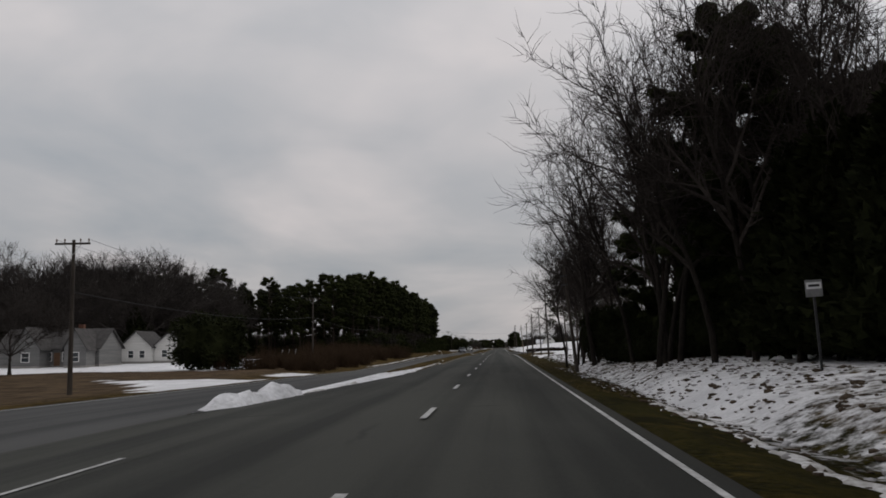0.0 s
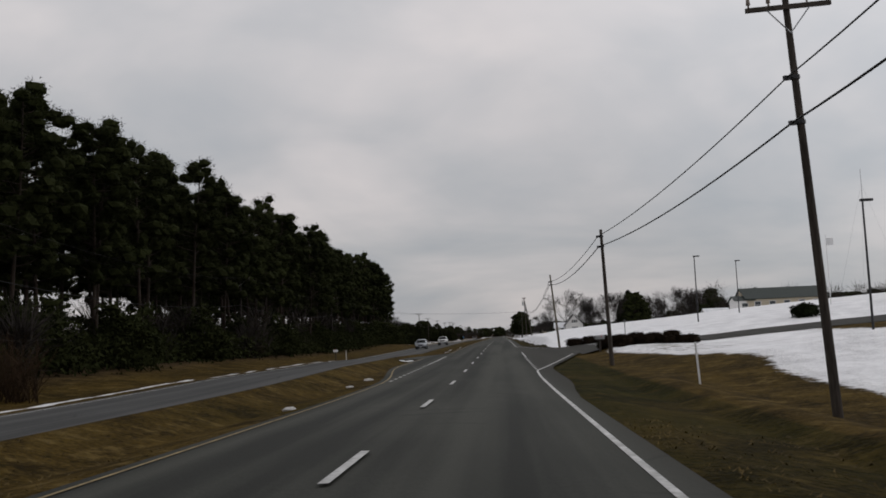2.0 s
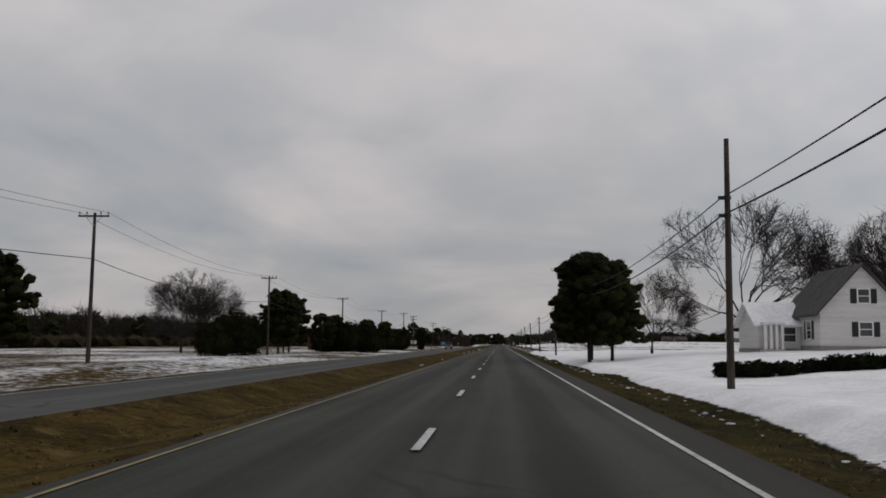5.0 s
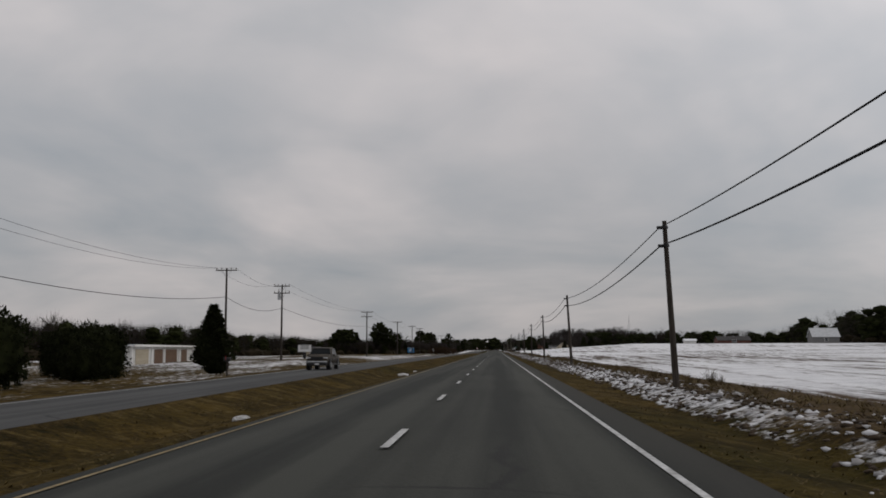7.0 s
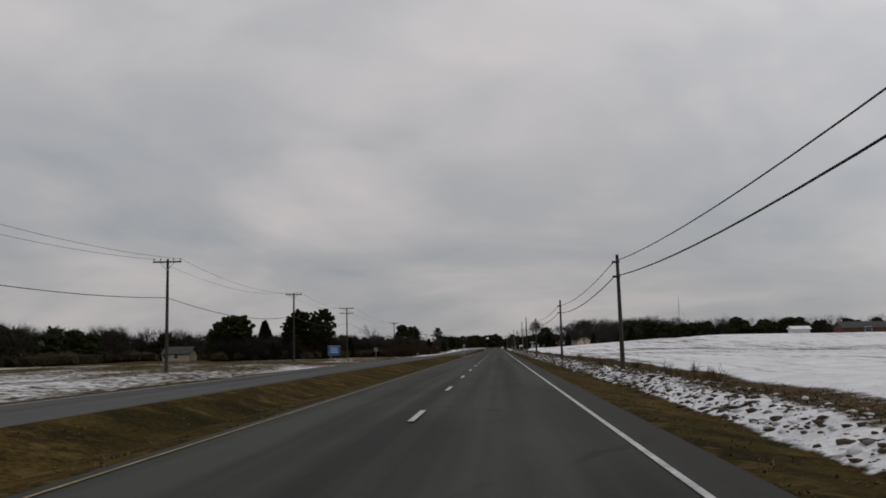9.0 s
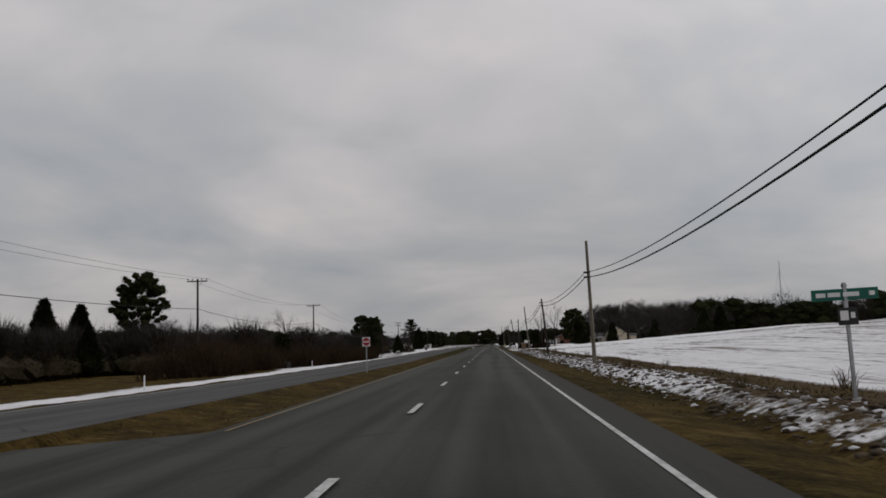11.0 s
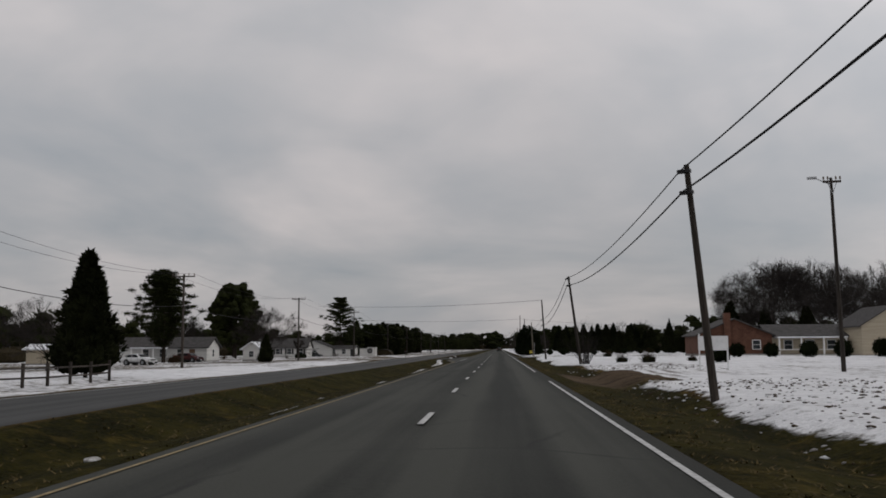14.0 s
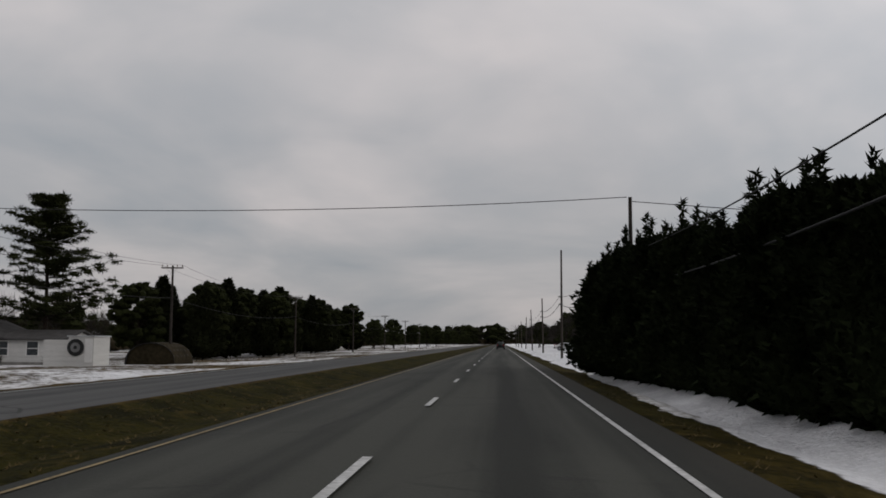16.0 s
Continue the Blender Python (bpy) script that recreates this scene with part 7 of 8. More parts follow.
part("wall", boxed(-.1, 2.1, -1.6, 1.6, -.4, 2.45, bevel=.02), M["siding"], hut)
part("side_panel", boxed(-2.3, -.1, -1.45, -1.35, -.3, 2.2), M["siding"], hut)
part("roof_edge", boxed(-.2, 2.2, -1.7, 1.7, 2.45, 2.55), M["tin"], hut)
bm = bmesh.new()
bmesh.ops.create_cone(bm, cap_ends=True, segments=28, radius1=.72, radius2=.72, depth=.08, matrix=Matrix.Translation((.55, -1.66, 1.55)) @ Euler((radians(90), 0, 0)).to_matrix().to_4x4())
tyre = part("tyre", bm, M["sign_black"], hut)
disc(tyre, "rim", .42, 1.55, "sign_grey", .55, -1.71)
disc(tyre, "hub", .16, 1.55, "sign_black", .55, -1.722)
part("side_panel", boxed(1.35, 2.0, -1.65, -1.6, .3, 2.3), M["trim"], hut)
ob = thing("hoop_shelter", "low dark tarpaulin shelter on hoops", "shelter", at(-31.5, 1525, float(ground_z(-31.5, 1525))))
for k in range(6):
    P = [(-2.4 * math.cos(q), -2.5 + k, 2.1 * math.sin(q) ** .8 if 0 < q < 3.1 else -.1) for q in np.linspace(0, math.pi, 11)]
    part("hoop", mesh_of("hoop", *tube(P, [.05] * 11, 5), M["dark_metal"], True), None, ob)
V = [(-2.44 * math.cos(q), yy, 2.14 * max(math.sin(q), 0) ** .8) for yy in (-2.6, 2.6) for q in np.linspace(0, math.pi, 13)]
V += [(x_ * .985, y_, z_ * .98) for x_, y_, z_ in V]
F = [(k, k + 1, 13 + k + 1, 13 + k) for k in range(12)] + [(26 + k, 39 + k, 39 + k + 1, 26 + k + 1) for k in range(12)]
part("tarpaulin", mesh_of("tarpaulin", V, F, M["thicket"], True), None, ob)
part("end_panel", mesh_of("end_panel", [(x_, -2.3, z_) for x_, y_, z_ in V[26:39]] + [(x_, -2.27, z_) for x_, y_, z_ in V[26:39]], [tuple(range(13)), tuple(range(25, 12, -1))], M["thicket"]), None, ob)
house(35.0, 1395.6, 10.4, 9, 2.9, 5.1, "brick", "roof", "red brick ranch house with a dark snow-edged roof", 0, "y", wins=[("front", 3.0, .9, 1.0, 1.2), ("front", -4.2, .9, .7, 1.4)], chimney=(-1.1, -4.7, "brick"))
house(45.7, 1396.5, 10.6, 9, 2.8, 4.4, "siding_tan", "roof", "low house with a white columned porch", 0, wins=FW, porch=(-5, 4.6, -6.6, -4.5, 2.5))
house(55.3, 1392, 8.4, 10, 4.3, 6.9, "siding_tan", "roof", "broad tan barn-like building with a dark roof", 0, "y", wins=[("front", .6, 1.9, .9, .9)], name="building")
house(62.6, 1502, 10.5, 9, 3.6, 6.9, "brick", "roof", "brick house with a white trimmed gable behind clipped bushes", 0, "y", wins=[("front", 2.4, .9, 1.0, 1.3)], door=("front", -1.5, "door_brown", 1.0))
house(62.4, 1390, 2.6, 3, 3.3, 3.9, "siding_tan", "roof", "small tan shed beside a barn", 0, name="shed")
cp = thing("sign_stand", "black lettered sign between two white brick posts", "sign stand", at(20.6, 1283, float(ground_z(20.6, 1283)), 0, .92))
for px in (-1.8, 1.8):
    part("post", boxed(px - .22, px + .22, -.22, .22, -.5, 2.3, bevel=.02), M["trim"], cp)
    part("post_cap", boxed(px - .27, px + .27, -.27, .27, 2.3, 2.42, bevel=.02), M["concrete"], cp)
part("base", boxed(-1.58, 1.58, -.16, .16, -.5, .55), M["trim"], cp)
part("board", boxed(-1.58, 1.58, -.08, .08, .55, 2.15, bevel=.01), M["sign_black"], cp, "black board with white lettering and a round seal")
for q, z, w in ((-.55, 1.45, 1.5), (-.3, 1.85, .7), (-.6, 1.05, 1.3)):
    part("text_bar", boxed(q - w / 2, q + w / 2, -.095, -.082, z - .08, z + .08), M["sign_white"], cp)
disc(cp, "seal", .42, 1.4, "sign_white", .95, -.09)
disc(cp, "seal_centre", .28, 1.4, "sign_grey", .95, -.102)
# brick gate pillars
PILLARS = []
for x, y in ((8.55, 1184.8), (8.4, 1205.5)):
    p = thing("brick_pillar", "square brick gate pillar with a flat cap", "pillar", at(x, y, float(ground_z(x, y))), group="gate pillars")
    part("shaft", boxed(-.46, .46, -.46, .46, -.3, 1.22), M["stone"], p)
    part("cap", boxed(-.50, .50, -.50, .50, 1.22, 1.28, bevel=.02), M["concrete"], p)
    PILLARS.append(p)
# stack of dark cylinders by the driveway
for x, y in ((10.4, 1193.6),):
    ob = thing("mail_stand", "small dark mailbox with a white door on a post", "mailbox stand", at(x - 1.4, y, float(ground_z(x, y))))
    part("base", boxed(-.05, .05, -.05, .05, -.3, .85, bevel=.01), M["pole"], ob)
    part("box", boxed(-.12, .12, -.28, .28, .85, 1.1, bevel=.05), M["sign_black"], ob)
    part("door", boxed(-.09, .09, -.3, -.282, .88, 1.06), M["sign_white"], ob)

# ---- vehicles ----


def car(name, label, x, y, turn, L, W, H, profile, glass, paint, bed=None):
    """A vehicle from its side outline; the nose looks along -y. profile: (along, height) round the body; glass: side window outline."""
    ob = thing(name, label, "car" if name != "pickup_truck" else "pickup truck", Matrix.LocRotScale((U * x, U * y, U * float(surface_z(np.array(x), np.array(y)))), Euler((0, 0, radians(turn))), (U, U, U)))
    def prism(pts, w0, w1, zt):
        bm = bmesh.new()
        vs = []
        for s in (-1, 1):
            vs.append([bm.verts.new((s * (w0 + (w1 - w0) * max(0, (z - zt) / (H - zt))), a, z)) for a, z in pts])
        n = len(pts)
        for k in range(n):
            bm.faces.new((vs[0][k], vs[0][(k + 1) % n], vs[1][(k + 1) % n], vs[1][k]))
        bm.faces.new(vs[0])
        bm.faces.new(vs[1])
        bmesh.ops.recalc_face_normals(bm, faces=bm.faces)
        return bm
    bm = prism(profile, W / 2, W / 2 - .2, H * .58)
    for v in bm.verts:
        v.co.x *= 1 - (.13 if v.co.y < 0 else .06) * min(1, max(0, abs(v.co.y) - L / 2 + .75) / .75) ** 1.5
    bmesh.ops.bevel(bm, geom=list(bm.edges), offset=.11, segments=4, affect="EDGES", clamp_overlap=True)
    for f in bm.faces:
        f.smooth = True
    part("body", bm, M[paint], ob)
    for g in glass:
        gb = prism(g, W / 2 + .012, W / 2 - .188, H * .58)
        part("side_window", gb, M["car_glass"], ob)
    xs = W / 2 - .12
    R = .40 if name == "pickup_truck" else .37 if name == "suv" else .33
    for a in (-L / 2 + .92, L / 2 - 1.08):
        for s in (-1, 1):
            part("wheel_arch", rod(R + .09, R + .09, (s * (xs - .2), a, R + .04), (s * (W / 2 + .006), a, R + .04), n=24), M["sign_black"], ob)
            bm = rod(R, R, (s * (xs - .1), a, R), (s * (xs + .14), a, R), n=24)
            bmesh.ops.bevel(bm, geom=[e for e in bm.edges if len(e.link_faces) == 2 and e.calc_face_angle(0) > 1], offset=.03, segments=2, affect="EDGES")
            w = part("wheel", bm, M["rubber"], ob)
            part("rim", rod(R * .62, R * .6, (s * (xs + .10), a, R), (s * (xs + .15), a, R), n=16), M["steel"], w)
            part("hub_cap", rod(.07, .05, (s * (xs + .14), a, R), (s * (xs + .17), a, R), n=10), M["dark_metal"], w)
    for s in (-1, 1):
        part("side_sill", boxed(s * (W / 2 - .05) - .05, s * (W / 2 - .05) + .065, -L / 2 + 1.45, L / 2 - 1.62, profile[0][1] - .04, profile[0][1] + .10, bevel=.02), M["sign_black"], ob)
        for q in (glass[0][0][0] + .1, glass[1][0][0] - .02, glass[1][-1][0] - .35):
            part("door_seam", boxed(s * W / 2 - .004, s * W / 2 + .004, q - .012, q + .012, profile[0][1] + .12, H * .6), M["sign_black"], ob)
        for q in (glass[1][0][0] - .28, glass[1][-1][0] - .6):
            part("door_handle", boxed(s * W / 2 - .01, s * W / 2 + .025, q - .09, q + .09, H * .56, H * .56 + .04, bevel=.01), M[paint], ob)
    part("bumper", boxed(-W / 2 + .15, W / 2 - .15, -L / 2 - .07, -L / 2 + .15, profile[0][1] - .06, profile[0][1] + .16, bevel=.04), M["sign_black"], ob)
    part("bumper_bar", boxed(-W / 2 + .14, W / 2 - .14, -L / 2 - .08, -L / 2 + .2, profile[0][1] + .16, profile[0][1] + .34, bevel=.08), M["steel" if paint == "paint_rust" else paint], ob)
    part("rear_bumper", boxed(-W / 2 + .03, W / 2 - .03, L / 2 - .15, L / 2 + .06, .35, .6, bevel=.04), M["sign_black"], ob)
    hz = profile[2][1] - .16
    gw = W * (.25 if name == "pickup_truck" else .24)
    gh = .17 if name == "pickup_truck" else .09
    gr = part("grille", boxed(-gw, gw, -L / 2 - .075, -L / 2 + .12, hz - gh, hz + .09, bevel=.02), M["sign_black"], ob)
    for k in range(2):
        part("grille_bar", boxed(-gw + .04, gw - .04, -L / 2 - .088, -L / 2 - .07, hz - gh + .07 + k * .1, hz - gh + .09 + k * .1), M["dark_metal"], gr)
    for s in (-1, 1):
        part("headlamp", boxed(s * W * .35 - .16, s * W * .35 + .16, -L / 2 - .03, -L / 2 + .25, hz - .06, hz + .06, bevel=.03), M["lamp_glass"], ob)
        part("tail_lamp", boxed(s * W * .37 - .09, s * W * .37 + .09, L / 2 - .1, L / 2 + .02, .8, 1.1, bevel=.02), M["lamp_red"], ob)
        part("mirror", boxed(s * (W / 2 + .1) - .1, s * (W / 2 + .1) + .1, glass[0][0][0] - .05, glass[0][0][0] + .1, H * .6, H * .6 + .16, bevel=.03), M[paint], ob)
    part("plate", boxed(-.18, .18, -L / 2 - .09, -L / 2 - .065, profile[0][1] + .02, profile[0][1] + .13), M["sign_white"], ob)
    # windscreen and rear window lie just proud of the sloping outline
    for nm, (a0, z0), (a1, z1) in (("windscreen", profile[3], profile[4]), ("rear_window", profile[-3], profile[-4])):
        bm = bmesh.new()
        nx = Vector((0, z1 - z0, -(a1 - a0))).normalized() * (-.075 if nm == "windscreen" else .075)
        if (nm == "windscreen" and nx.y > 0) or (nm == "rear_window" and nx.y < 0):
            nx = -nx
        q = []
        for t, ww in ((.08, W / 2 - .16), (.84 if nm == "windscreen" else .74, W / 2 - .28)):
            for s in (-1, 1):
                q.append(bm.verts.new(Vector((s * ww, a0 + (a1 - a0) * t, z0 + (z1 - z0) * t)) + nx))
        bm.faces.new((q[0], q[1], q[3], q[2]))
        r_ = bmesh.ops.extrude_face_region(bm, geom=list(bm.faces))
        bmesh.ops.translate(bm, vec=-nx * .8, verts=[v for v in r_["geom"] if isinstance(v, bmesh.types.BMVert)])
        bmesh.ops.recalc_face_normals(bm, faces=bm.faces)
        part(nm, bm, M["car_glass"], ob)
    return ob


VAN = [(-2.35, .30), (-2.42, .60), (-2.26, .86), (-1.5, 1.06), (-.45, 1.66), (.6, 1.76), (1.9, 1.70), (2.36, 1.05), (2.4, .32)]
VANG = [[(-.95, 1.12), (-.42, 1.58), (.35, 1.62), (.35, 1.12)], [(.45, 1.12), (.45, 1.62), (1.85, 1.58), (2.15, 1.12)]]
SUV = [(-2.2, .36), (-2.26, .72), (-2.18, 1.02), (-.95, 1.12), (-.45, 1.66), (.6, 1.72), (1.95, 1.68), (2.2, 1.1), (2.2, .38)]
SUVG = [[(-.6, 1.14), (-.3, 1.56), (.35, 1.58), (.35, 1.14)], [(.45, 1.14), (.45, 1.58), (1.8, 1.55), (1.95, 1.14)]]
PICK = [(-2.8, .42), (-2.86, .8), (-2.78, 1.16), (-1.35, 1.24), (-.7, 1.84), (.5, 1.88), (.85, 1.84), (1.12, 1.26), (2.8, 1.22), (2.82, .45)]
PICKG = [[(-.95, 1.28), (-.55, 1.74), (.0, 1.76), (.0, 1.28)], [(.1, 1.28), (.1, 1.76), (.7, 1.74), (.9, 1.28)]]
SEDAN = [(-2.3, .28), (-2.35, .55), (-2.25, .82), (-1.05, .95), (-.35, 1.40), (.5, 1.44), (1.0, 1.40), (1.65, 1.0), (2.3, .95), (2.32, .3)]
SEDG = [[(-.75, .98), (-.25, 1.32), (.35, 1.35), (.35, .98)], [(.43, .98), (.43, 1.35), (.95, 1.3), (1.4, .98)]]
car("minivan", "silver minivan on the far carriageway", -12.6, 347, 0, 4.8, 1.95, 1.76, VAN, VANG, "paint_silver")
car("suv", "black off-road car on the far carriageway", -14.2, 364, 0, 4.4, 1.85, 1.72, SUV, SUVG, "paint_black")
car("pickup_truck", "white crew-cab pickup on the far carriageway", -11.5, 391.5, 0, 5.6, 2.0, 1.88, PICK, PICKG, "paint_white")
car("pickup_truck", "faded brown old pickup on the far carriageway", -13.3, 706, 0, 5.6, 2.0, 1.88, PICK, PICKG, "paint_rust")
car("suv", "dark car far ahead in the same lane", 1.7, 1650, 180, 4.4, 1.85, 1.72, SUV, SUVG, "paint_black")
for x, y, p, nm in ((-47, 1400, "paint_red", "dark red car parked by a white house"), (-50.5, 1517, "paint_black", "dark car parked before a white house"), (-44, 1372, "paint_white", "white car parked in a yard"), (14, 1610, "paint_white", "white car parked by the road")):
    c = car("sedan", nm, x, y, 70, 4.6, 1.8, 1.44, SEDAN, SEDG, p)
    c.location.z = U * float(ground_z(x, y))

# ---- snow heaps, fences, small things ----


def heap(x0, y0, x1, y1, h, w, seed, mat="snow", label="ploughed snow heap on the median edge"):
    """A lumpy ridge of ploughed snow between two points."""
    rng = np.random.default_rng(seed)
    n, m = max(8, int(math.hypot(x1 - x0, y1 - y0) / .3)), 9
    hs = np.convolve(rng.uniform(.35, 1.25, n + 6), np.ones(5) / 5, "same")[3:-3] * h
    hs *= np.minimum(1, np.minimum(np.arange(n) + .3, n - .7 - np.arange(n)) / 3)
    V, F = [], []
    for i in range(n):
        t = i / (n - 1)
        cx, cy = x0 + (x1 - x0) * t + rng.normal() * .08, y0 + (y1 - y0) * t
        for k in range(m):
            q = k / (m - 1) * 2 - 1
            xx = cx + q * w * (.8 + .3 * rng.random())
            V.append((xx, cy + rng.normal() * .06, float(max(ground_z(xx, cy), surface_z(np.array(xx), np.array(cy)) if -7.8 < xx < -3.7 and cy > 1400 else -99)) - .06 + hs[i] * max(0, 1 - abs(q) ** 1.6) * rng.uniform(.8, 1.15)))
    for i in range(n - 1):
        for k in range(m - 1):
            F.append((i * m + k, i * m + k + 1, (i + 1) * m + k + 1, (i + 1) * m + k))
    ob = new("snow_bank", mesh_of("snow_bank", V, F, M[mat], True))
    ob.scale = (U, U, U)
    return tagged(ob, label, "snow bank")


heap(-7.55, 29, -7.0, 38, .82, .85, 1)
heap(-6.9, 38, -6.1, 50, .26, .55, 2, "snow_dirty")
heap(-6.5, 49, -6.1, 68, .36, 1.3, 3)
heap(-4.75, 56, -4.6, 69, .22, .55, 4)
heap(-4.5, 60, -4.35, 84, .12, .26, 5, "snow_dirty")
heap(-6.8, 258, -6.2, 262.5, .14, .5, 6)
heap(-5.5, 1360, -6.9, 1391, .12, .22, 7, "snow_dirty")
heap(-4.6, 1318, -4.5, 1332, .10, .25, 8, "snow_dirty")
heap(5.7, 8, 6.1, 30, .12, .35, 10, "snow_dirty")
heap(6.2, 1208, 8.2, 1226, .35, .9, 11, "snow_dirty")
heap(-6.2, 1406.5, -5.7, 1425, .34, .8, 14, "wet_earth", "heap of dark wet earth and leaves at the median end")
heap(-6.3, 1404.6, -6.1, 1410, .16, .32, 15, "snow", "leftover snow at the median end")
heap(-6.0, 1412.0, -5.9, 1415.5, .46, .36, 16, "snow", "lump of snow on dark earth at the median end")
heap(6.0, 1458, 6.4, 1470, .14, .5, 12, "snow_dirty")
rk = random.Random(3)
for i in range(26):
    s = rk.uniform(.06, .15)
    y = rk.choice([rk.uniform(90, 330), rk.uniform(400, 720), rk.uniform(1150, 1350)])
    x = -4.35 - rk.random() * .9
    if i == 25:
        x, y, s = -4.2, 684, .22
    bm = bmesh.new()
    bmesh.ops.create_icosphere(bm, subdivisions=2, radius=1)
    for v_ in bm.verts:
        v_.co *= 1 + .22 * noise.noise(v_.co * 1.7 + Vector((i, 0, 0)))
    me = bpy.data.meshes.new("snow_lump")
    bm.to_mesh(me)
    bm.free()
    me.materials.append(M["snow_dirty"])
    ob = new("snow_lump", me)
    ob.matrix_basis = Matrix.LocRotScale((U * x, U * y, U * (float(ground_z(x, y)) + s * .1)), Euler((0, 0, i)), (U * s * 1.6, U * s * 1.9, U * s * .7))
    tagged(ob, "small leftover lump of grey snow in dead grass", "snow lump", "leftover snow lumps")


def fence(x, y0, y1, label="weathered wooden rail fence in a snowy yard", along="y"):
    ob = thing("rail_fence", label, "fence", Matrix.Diagonal((U, U, U, 1)))
    for i, q in enumerate(np.arange(y0, y1 + .1, 2.4)):
        px, py = (x, float(q)) if along == "y" else (float(q), x)
        g = float(ground_z(px, py))
        part("post", boxed(px - .06, px + .06, py - .06, py + .06, g - .3, g + 1.15), M["pole"], ob)
        if q + 2.4 <= y1 + .1:
            for h_ in (.45, .9):
                g2 = float(ground_z(*((x, q + 2.4) if along == "y" else (q + 2.4, x))))
                e = (px, py + 2.4, g2 + h_) if along == "y" else (px + 2.4, py, g2 + h_)
                part("rail", rod(.045, .045, (px, py, g + h_), e, n=6), M["pole"], ob)


fence(-20.5, 1296, 1310)
ob = thing("rail_barrier", "low white rail barrier on slanted legs beside the far road", "barrier", at(-16.9, 1171.5, float(ground_z(-16.9, 1171.5))))
part("top_rail", rod(.05, .05, (0, -3, .95), (0, 3, .95), n=8), M["sign_white"], ob)
for e_ in (-3, 3):
    for s_ in (-1, 1):
        part("leg", rod(.045, .045, (0, e_, .95), (s_ * .35, e_ + s_ * .5, -.1), n=7), M["sign_white"], ob)
for x, y in ((-18.6, 1040), (-18.8, 1092)):
    s = post_sign("marker_post", "short white marker post in snow", "marker post", x, y, .9, [], 0, "sign_white")
for x, y in ((-25, 1100), (-24, 1102), (-26, 1098), (-27.5, 1101)):
    ob = thing("wood_crate", "dark low object in snow by the brush", "crate", at(x, y, float(ground_z(x, y)), x * 9))
    part("case", boxed(-.45, .45, -.35, .35, -.1, .7, bevel=.04), M["sign_black"], ob)
    part("lid", boxed(-.48, .48, -.38, .38, .7, .76, bevel=.01), M["dark_metal"], ob)
# pruned street tree stubs by the white houses
for x, y in ((-49, 1489),):
    ob = thing("pruned_tree", "pollarded bare tree with cut limbs", "tree", at(x, y, float(ground_z(x, y))))
    part("trunk", rod(.4, .28, (0, 0, -.3), (0, 0, 2.0), n=10), M["bark"], ob)
    for a in range(6):
        part("cut_limb", rod(.17, .12, (0, 0, 1.7), (math.cos(a) * 1.3, math.sin(a) * 1.3, 4.0 + .3 * (a % 3)), n=7), M["bark"], ob)
# leaning stakes by the brush
for k in range(3):
    post_sign("stake", "leaning pale timber stake in brown brush", "stake", -29 + k * .7, 126 + k, 2.4, [], 0, "siding", 18)


# ---- dead grass tufts along the road, one mesh a strip ----


def tufts(name, label, x0, x1, y0, y1, n, seed, h=.22):
    rng = np.random.default_rng(seed)
    x, y = rng.uniform(x0, x1, n), rng.uniform(y0, y1, n)
    keep = np.ones(n, bool)
    for a, b in CROSS + [(200, 303), (1172, 1184), (1244, 1250), (1299, 1313), (1405, 1413)]:
        keep &= ~((y > a - 3) & (y < b + 3))
    x, y = x[keep], y[keep]
    sc = snow_cover(x, y)
    s = sc < .45
    x, y = x[s], y[s]
    z = ground_z(x, y)
    m = len(x)
    k = 4
    X, Y, Z = (np.repeat(q, k) for q in (x, y, z))
    a = rng.uniform(0, 2 * np.pi, m * k)
    w = .02
    L = h * rng.uniform(.5, 1.4, m * k)
    lean_ = rng.uniform(1.2, 2.8, m * k) * L
    b = np.stack([X + rng.normal(size=m * k) * .05, Y + rng.normal(size=m * k) * .05, Z - .02], 1)
    sd = np.stack([-np.sin(a) * w, np.cos(a) * w, 0 * a], 1)
    tip = b + np.stack([np.cos(a) * lean_, np.sin(a) * lean_, L], 1)
    V = np.stack([b - sd, b + sd, tip], 1).reshape(-1, 3)
    ob = new(name, mesh_of(name, V, np.arange(len(V)).reshape(-1, 3), M["grass_blade"]))
    ob.scale = (U, U, U)
    tagged(ob, label, "grass", kind="stuff")


tufts("median_grass", "short dead brown grass of the median", -7.7, -3.8, 20, 1480, 20000, 1, .05)
tufts("verge_grass", "short dead brown grass of the verge", 4.75, 7.2, -10, 1480, 14000, 2, .05)
tufts("verge_grass", "short dead grass along the edge line", 4.06, 4.8, -10, 204, 1400, 4, .05)
tufts("verge_grass", "short dead grass along the edge line", 4.06, 4.8, 1216, 1390, 1400, 5, .05)
tufts("field_weeds", "dry weeds along the field ditch", 8.4, 11.2, 640, 1178, 12000, 3, .13)

# ---- broken clods of snow and earth along the ditches ----


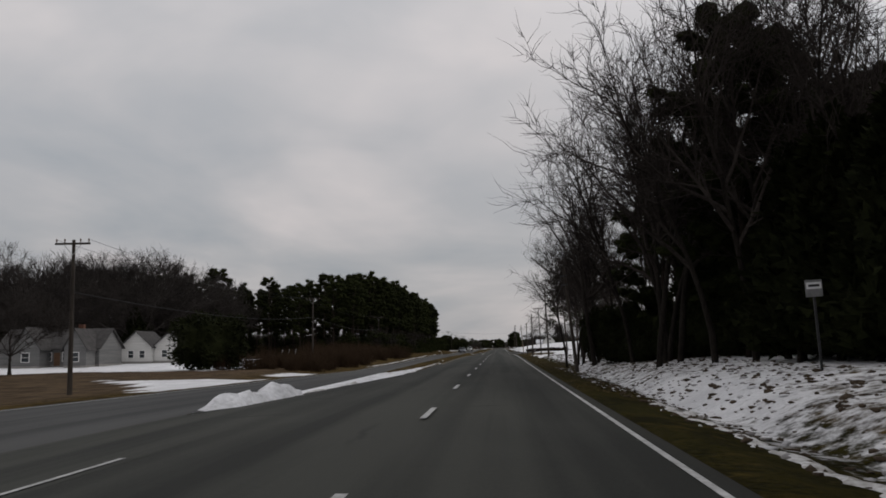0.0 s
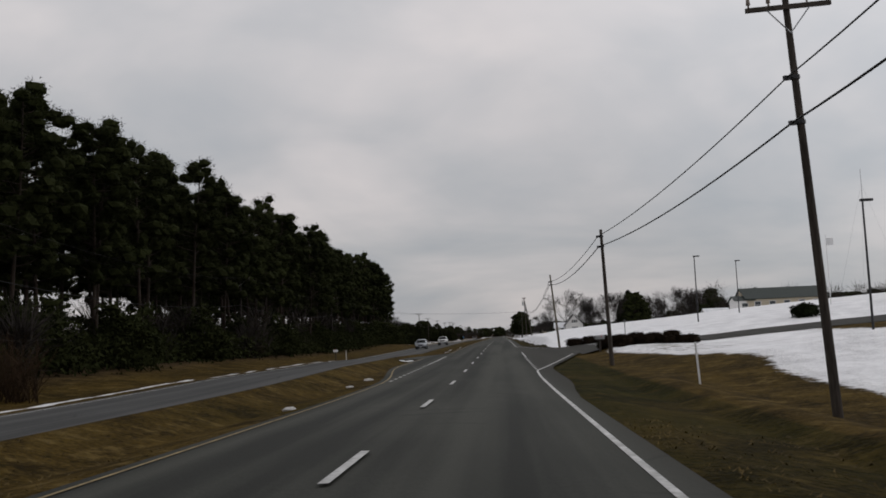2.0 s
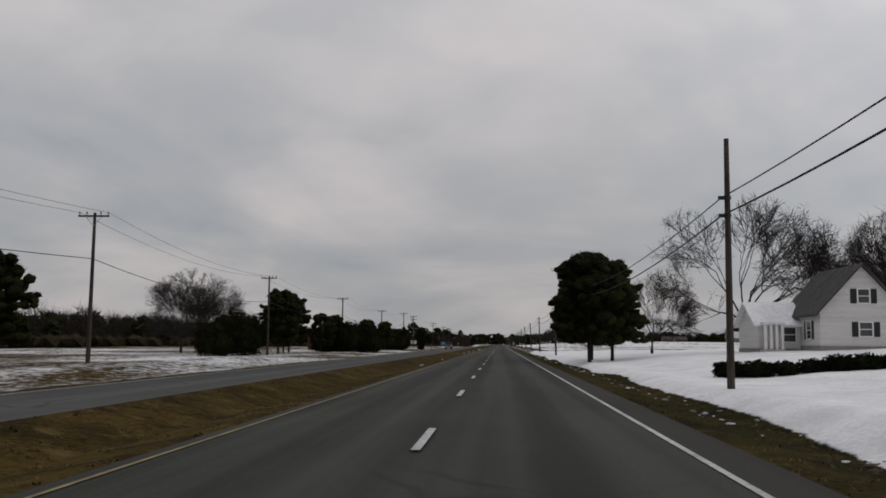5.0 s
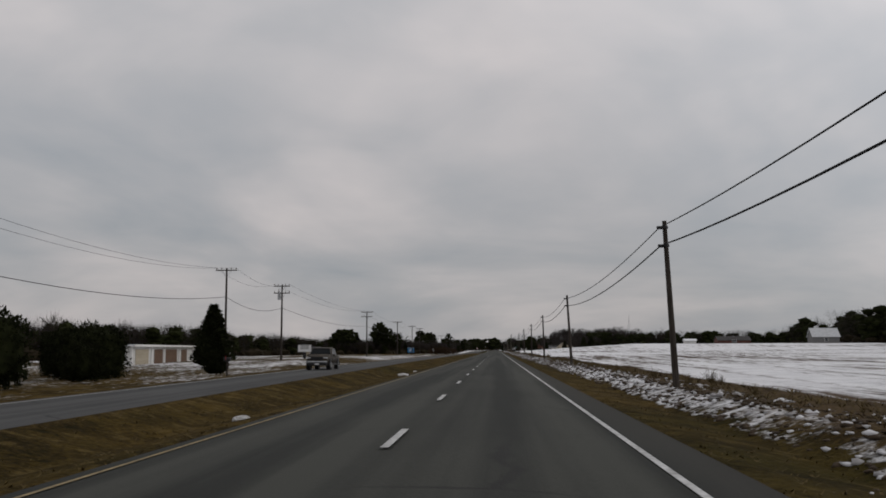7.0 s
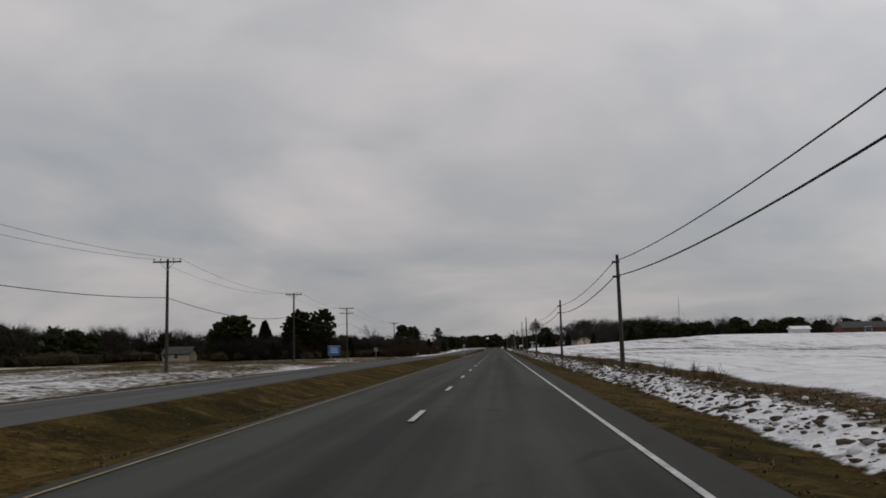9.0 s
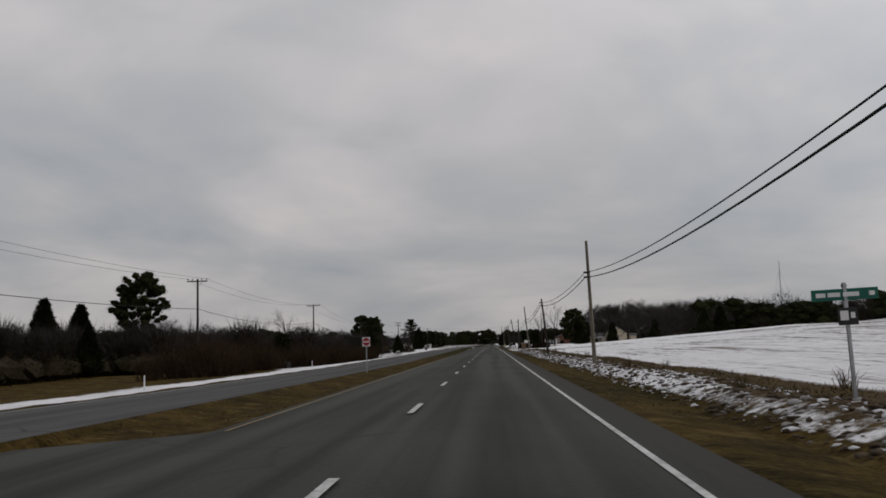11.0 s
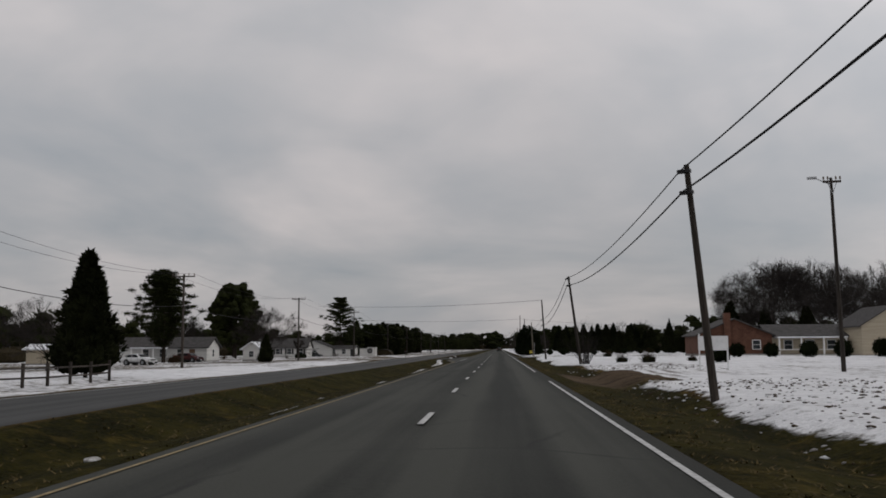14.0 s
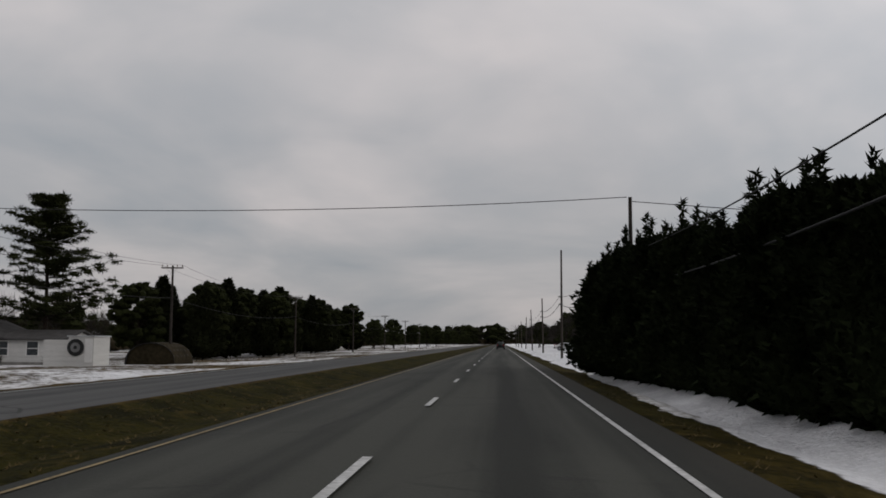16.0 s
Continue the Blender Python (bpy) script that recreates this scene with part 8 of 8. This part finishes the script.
def clods(name, label, x0, x1, y0, y1, n, lo, hi, seed):
    rng = np.random.default_rng(seed)
    bm = bmesh.new()
    bmesh.ops.create_icosphere(bm, subdivisions=1, radius=1)
    bv = np.array([tuple(v.co) for v in bm.verts])
    bf = np.array([[v.index for v in f.verts] for f in bm.faces])
    bm.free()
    x, y = rng.uniform(x0, x1, n), rng.uniform(y0, y1, n)
    keep = np.ones(n, bool)
    for a, b in [(200, 303), (1185, 1205), (1243, 1251), (1298, 1314), (1403, 1415)]:
        keep &= ~((y > a) & (y < b))
    x, y = x[keep], y[keep]
    n = len(x)
    s = lo + (hi - lo) * rng.random((n, 1, 1)) ** 2.2
    J = 1 + .28 * rng.normal(size=(n, len(bv), 1)).clip(-1.6, 1.6)
    sc = np.stack([rng.uniform(.8, 1.5, n), rng.uniform(.8, 1.7, n), rng.uniform(.35, .7, n)], 1)[:, None, :]
    a = rng.uniform(0, 6.283, n)
    P = bv[None] * J * sc * s
    c, d = np.cos(a)[:, None], np.sin(a)[:, None]
    P = np.stack([P[..., 0] * c - P[..., 1] * d, P[..., 0] * d + P[..., 1] * c, P[..., 2]], 2)
    P += np.stack([x, y, ground_z(x, y) + s[:, 0, 0] * .1], 1)[:, None, :]
    F = (bf[None] + (np.arange(n) * len(bv))[:, None, None]).reshape(-1, 3)
    ob = new(name, mesh_of(name, P.reshape(-1, 3), F, M["clod"], True))
    ob.scale = (U, U, U)
    tagged(ob, label, "clods", kind="stuff")


CL = "broken clods of snow and dark earth along the ditch"
clods("ditch_clods", CL, 7.0, 9.4, 640, 1182, 17000, .03, .12, 1)
clods("ditch_clods", CL, 6.4, 9.8, 1206, 1243, 2300, .03, .13, 2)
clods("ditch_clods", CL, 5.4, 12.5, 4, 70, 2400, .03, .11, 3)
clods("ditch_clods", CL, 6.9, 12.0, 70, 128, 1200, .04, .12, 4)
clods("ditch_clods", CL, 6.8, 16.0, 1252, 1330, 2600, .03, .075, 5)
clods("ditch_clods", CL, 6.1, 7.1, 290, 640, 900, .03, .10, 6)

# ---- bricks of the gate pillars ----
bm = boxed(-.145, .145, -.03, .03, -.042, .042)
brick_me = bpy.data.meshes.new("brick")
bm.to_mesh(brick_me)
bm.free()
brick_me.materials.append(M["brick_tan"])
for p in PILLARS:
    for row in range(12):
        for side in range(4):
            for k in range(3):
                ob = new("brick", brick_me)
                ob.parent = p
                u = (k - 1) * .305 + (.025 if row % 2 else -.025)
                ob.matrix_basis = Euler((0, 0, side * math.pi / 2)).to_matrix().to_4x4() @ Matrix.Translation((u, -.462, .05 + row * .1))
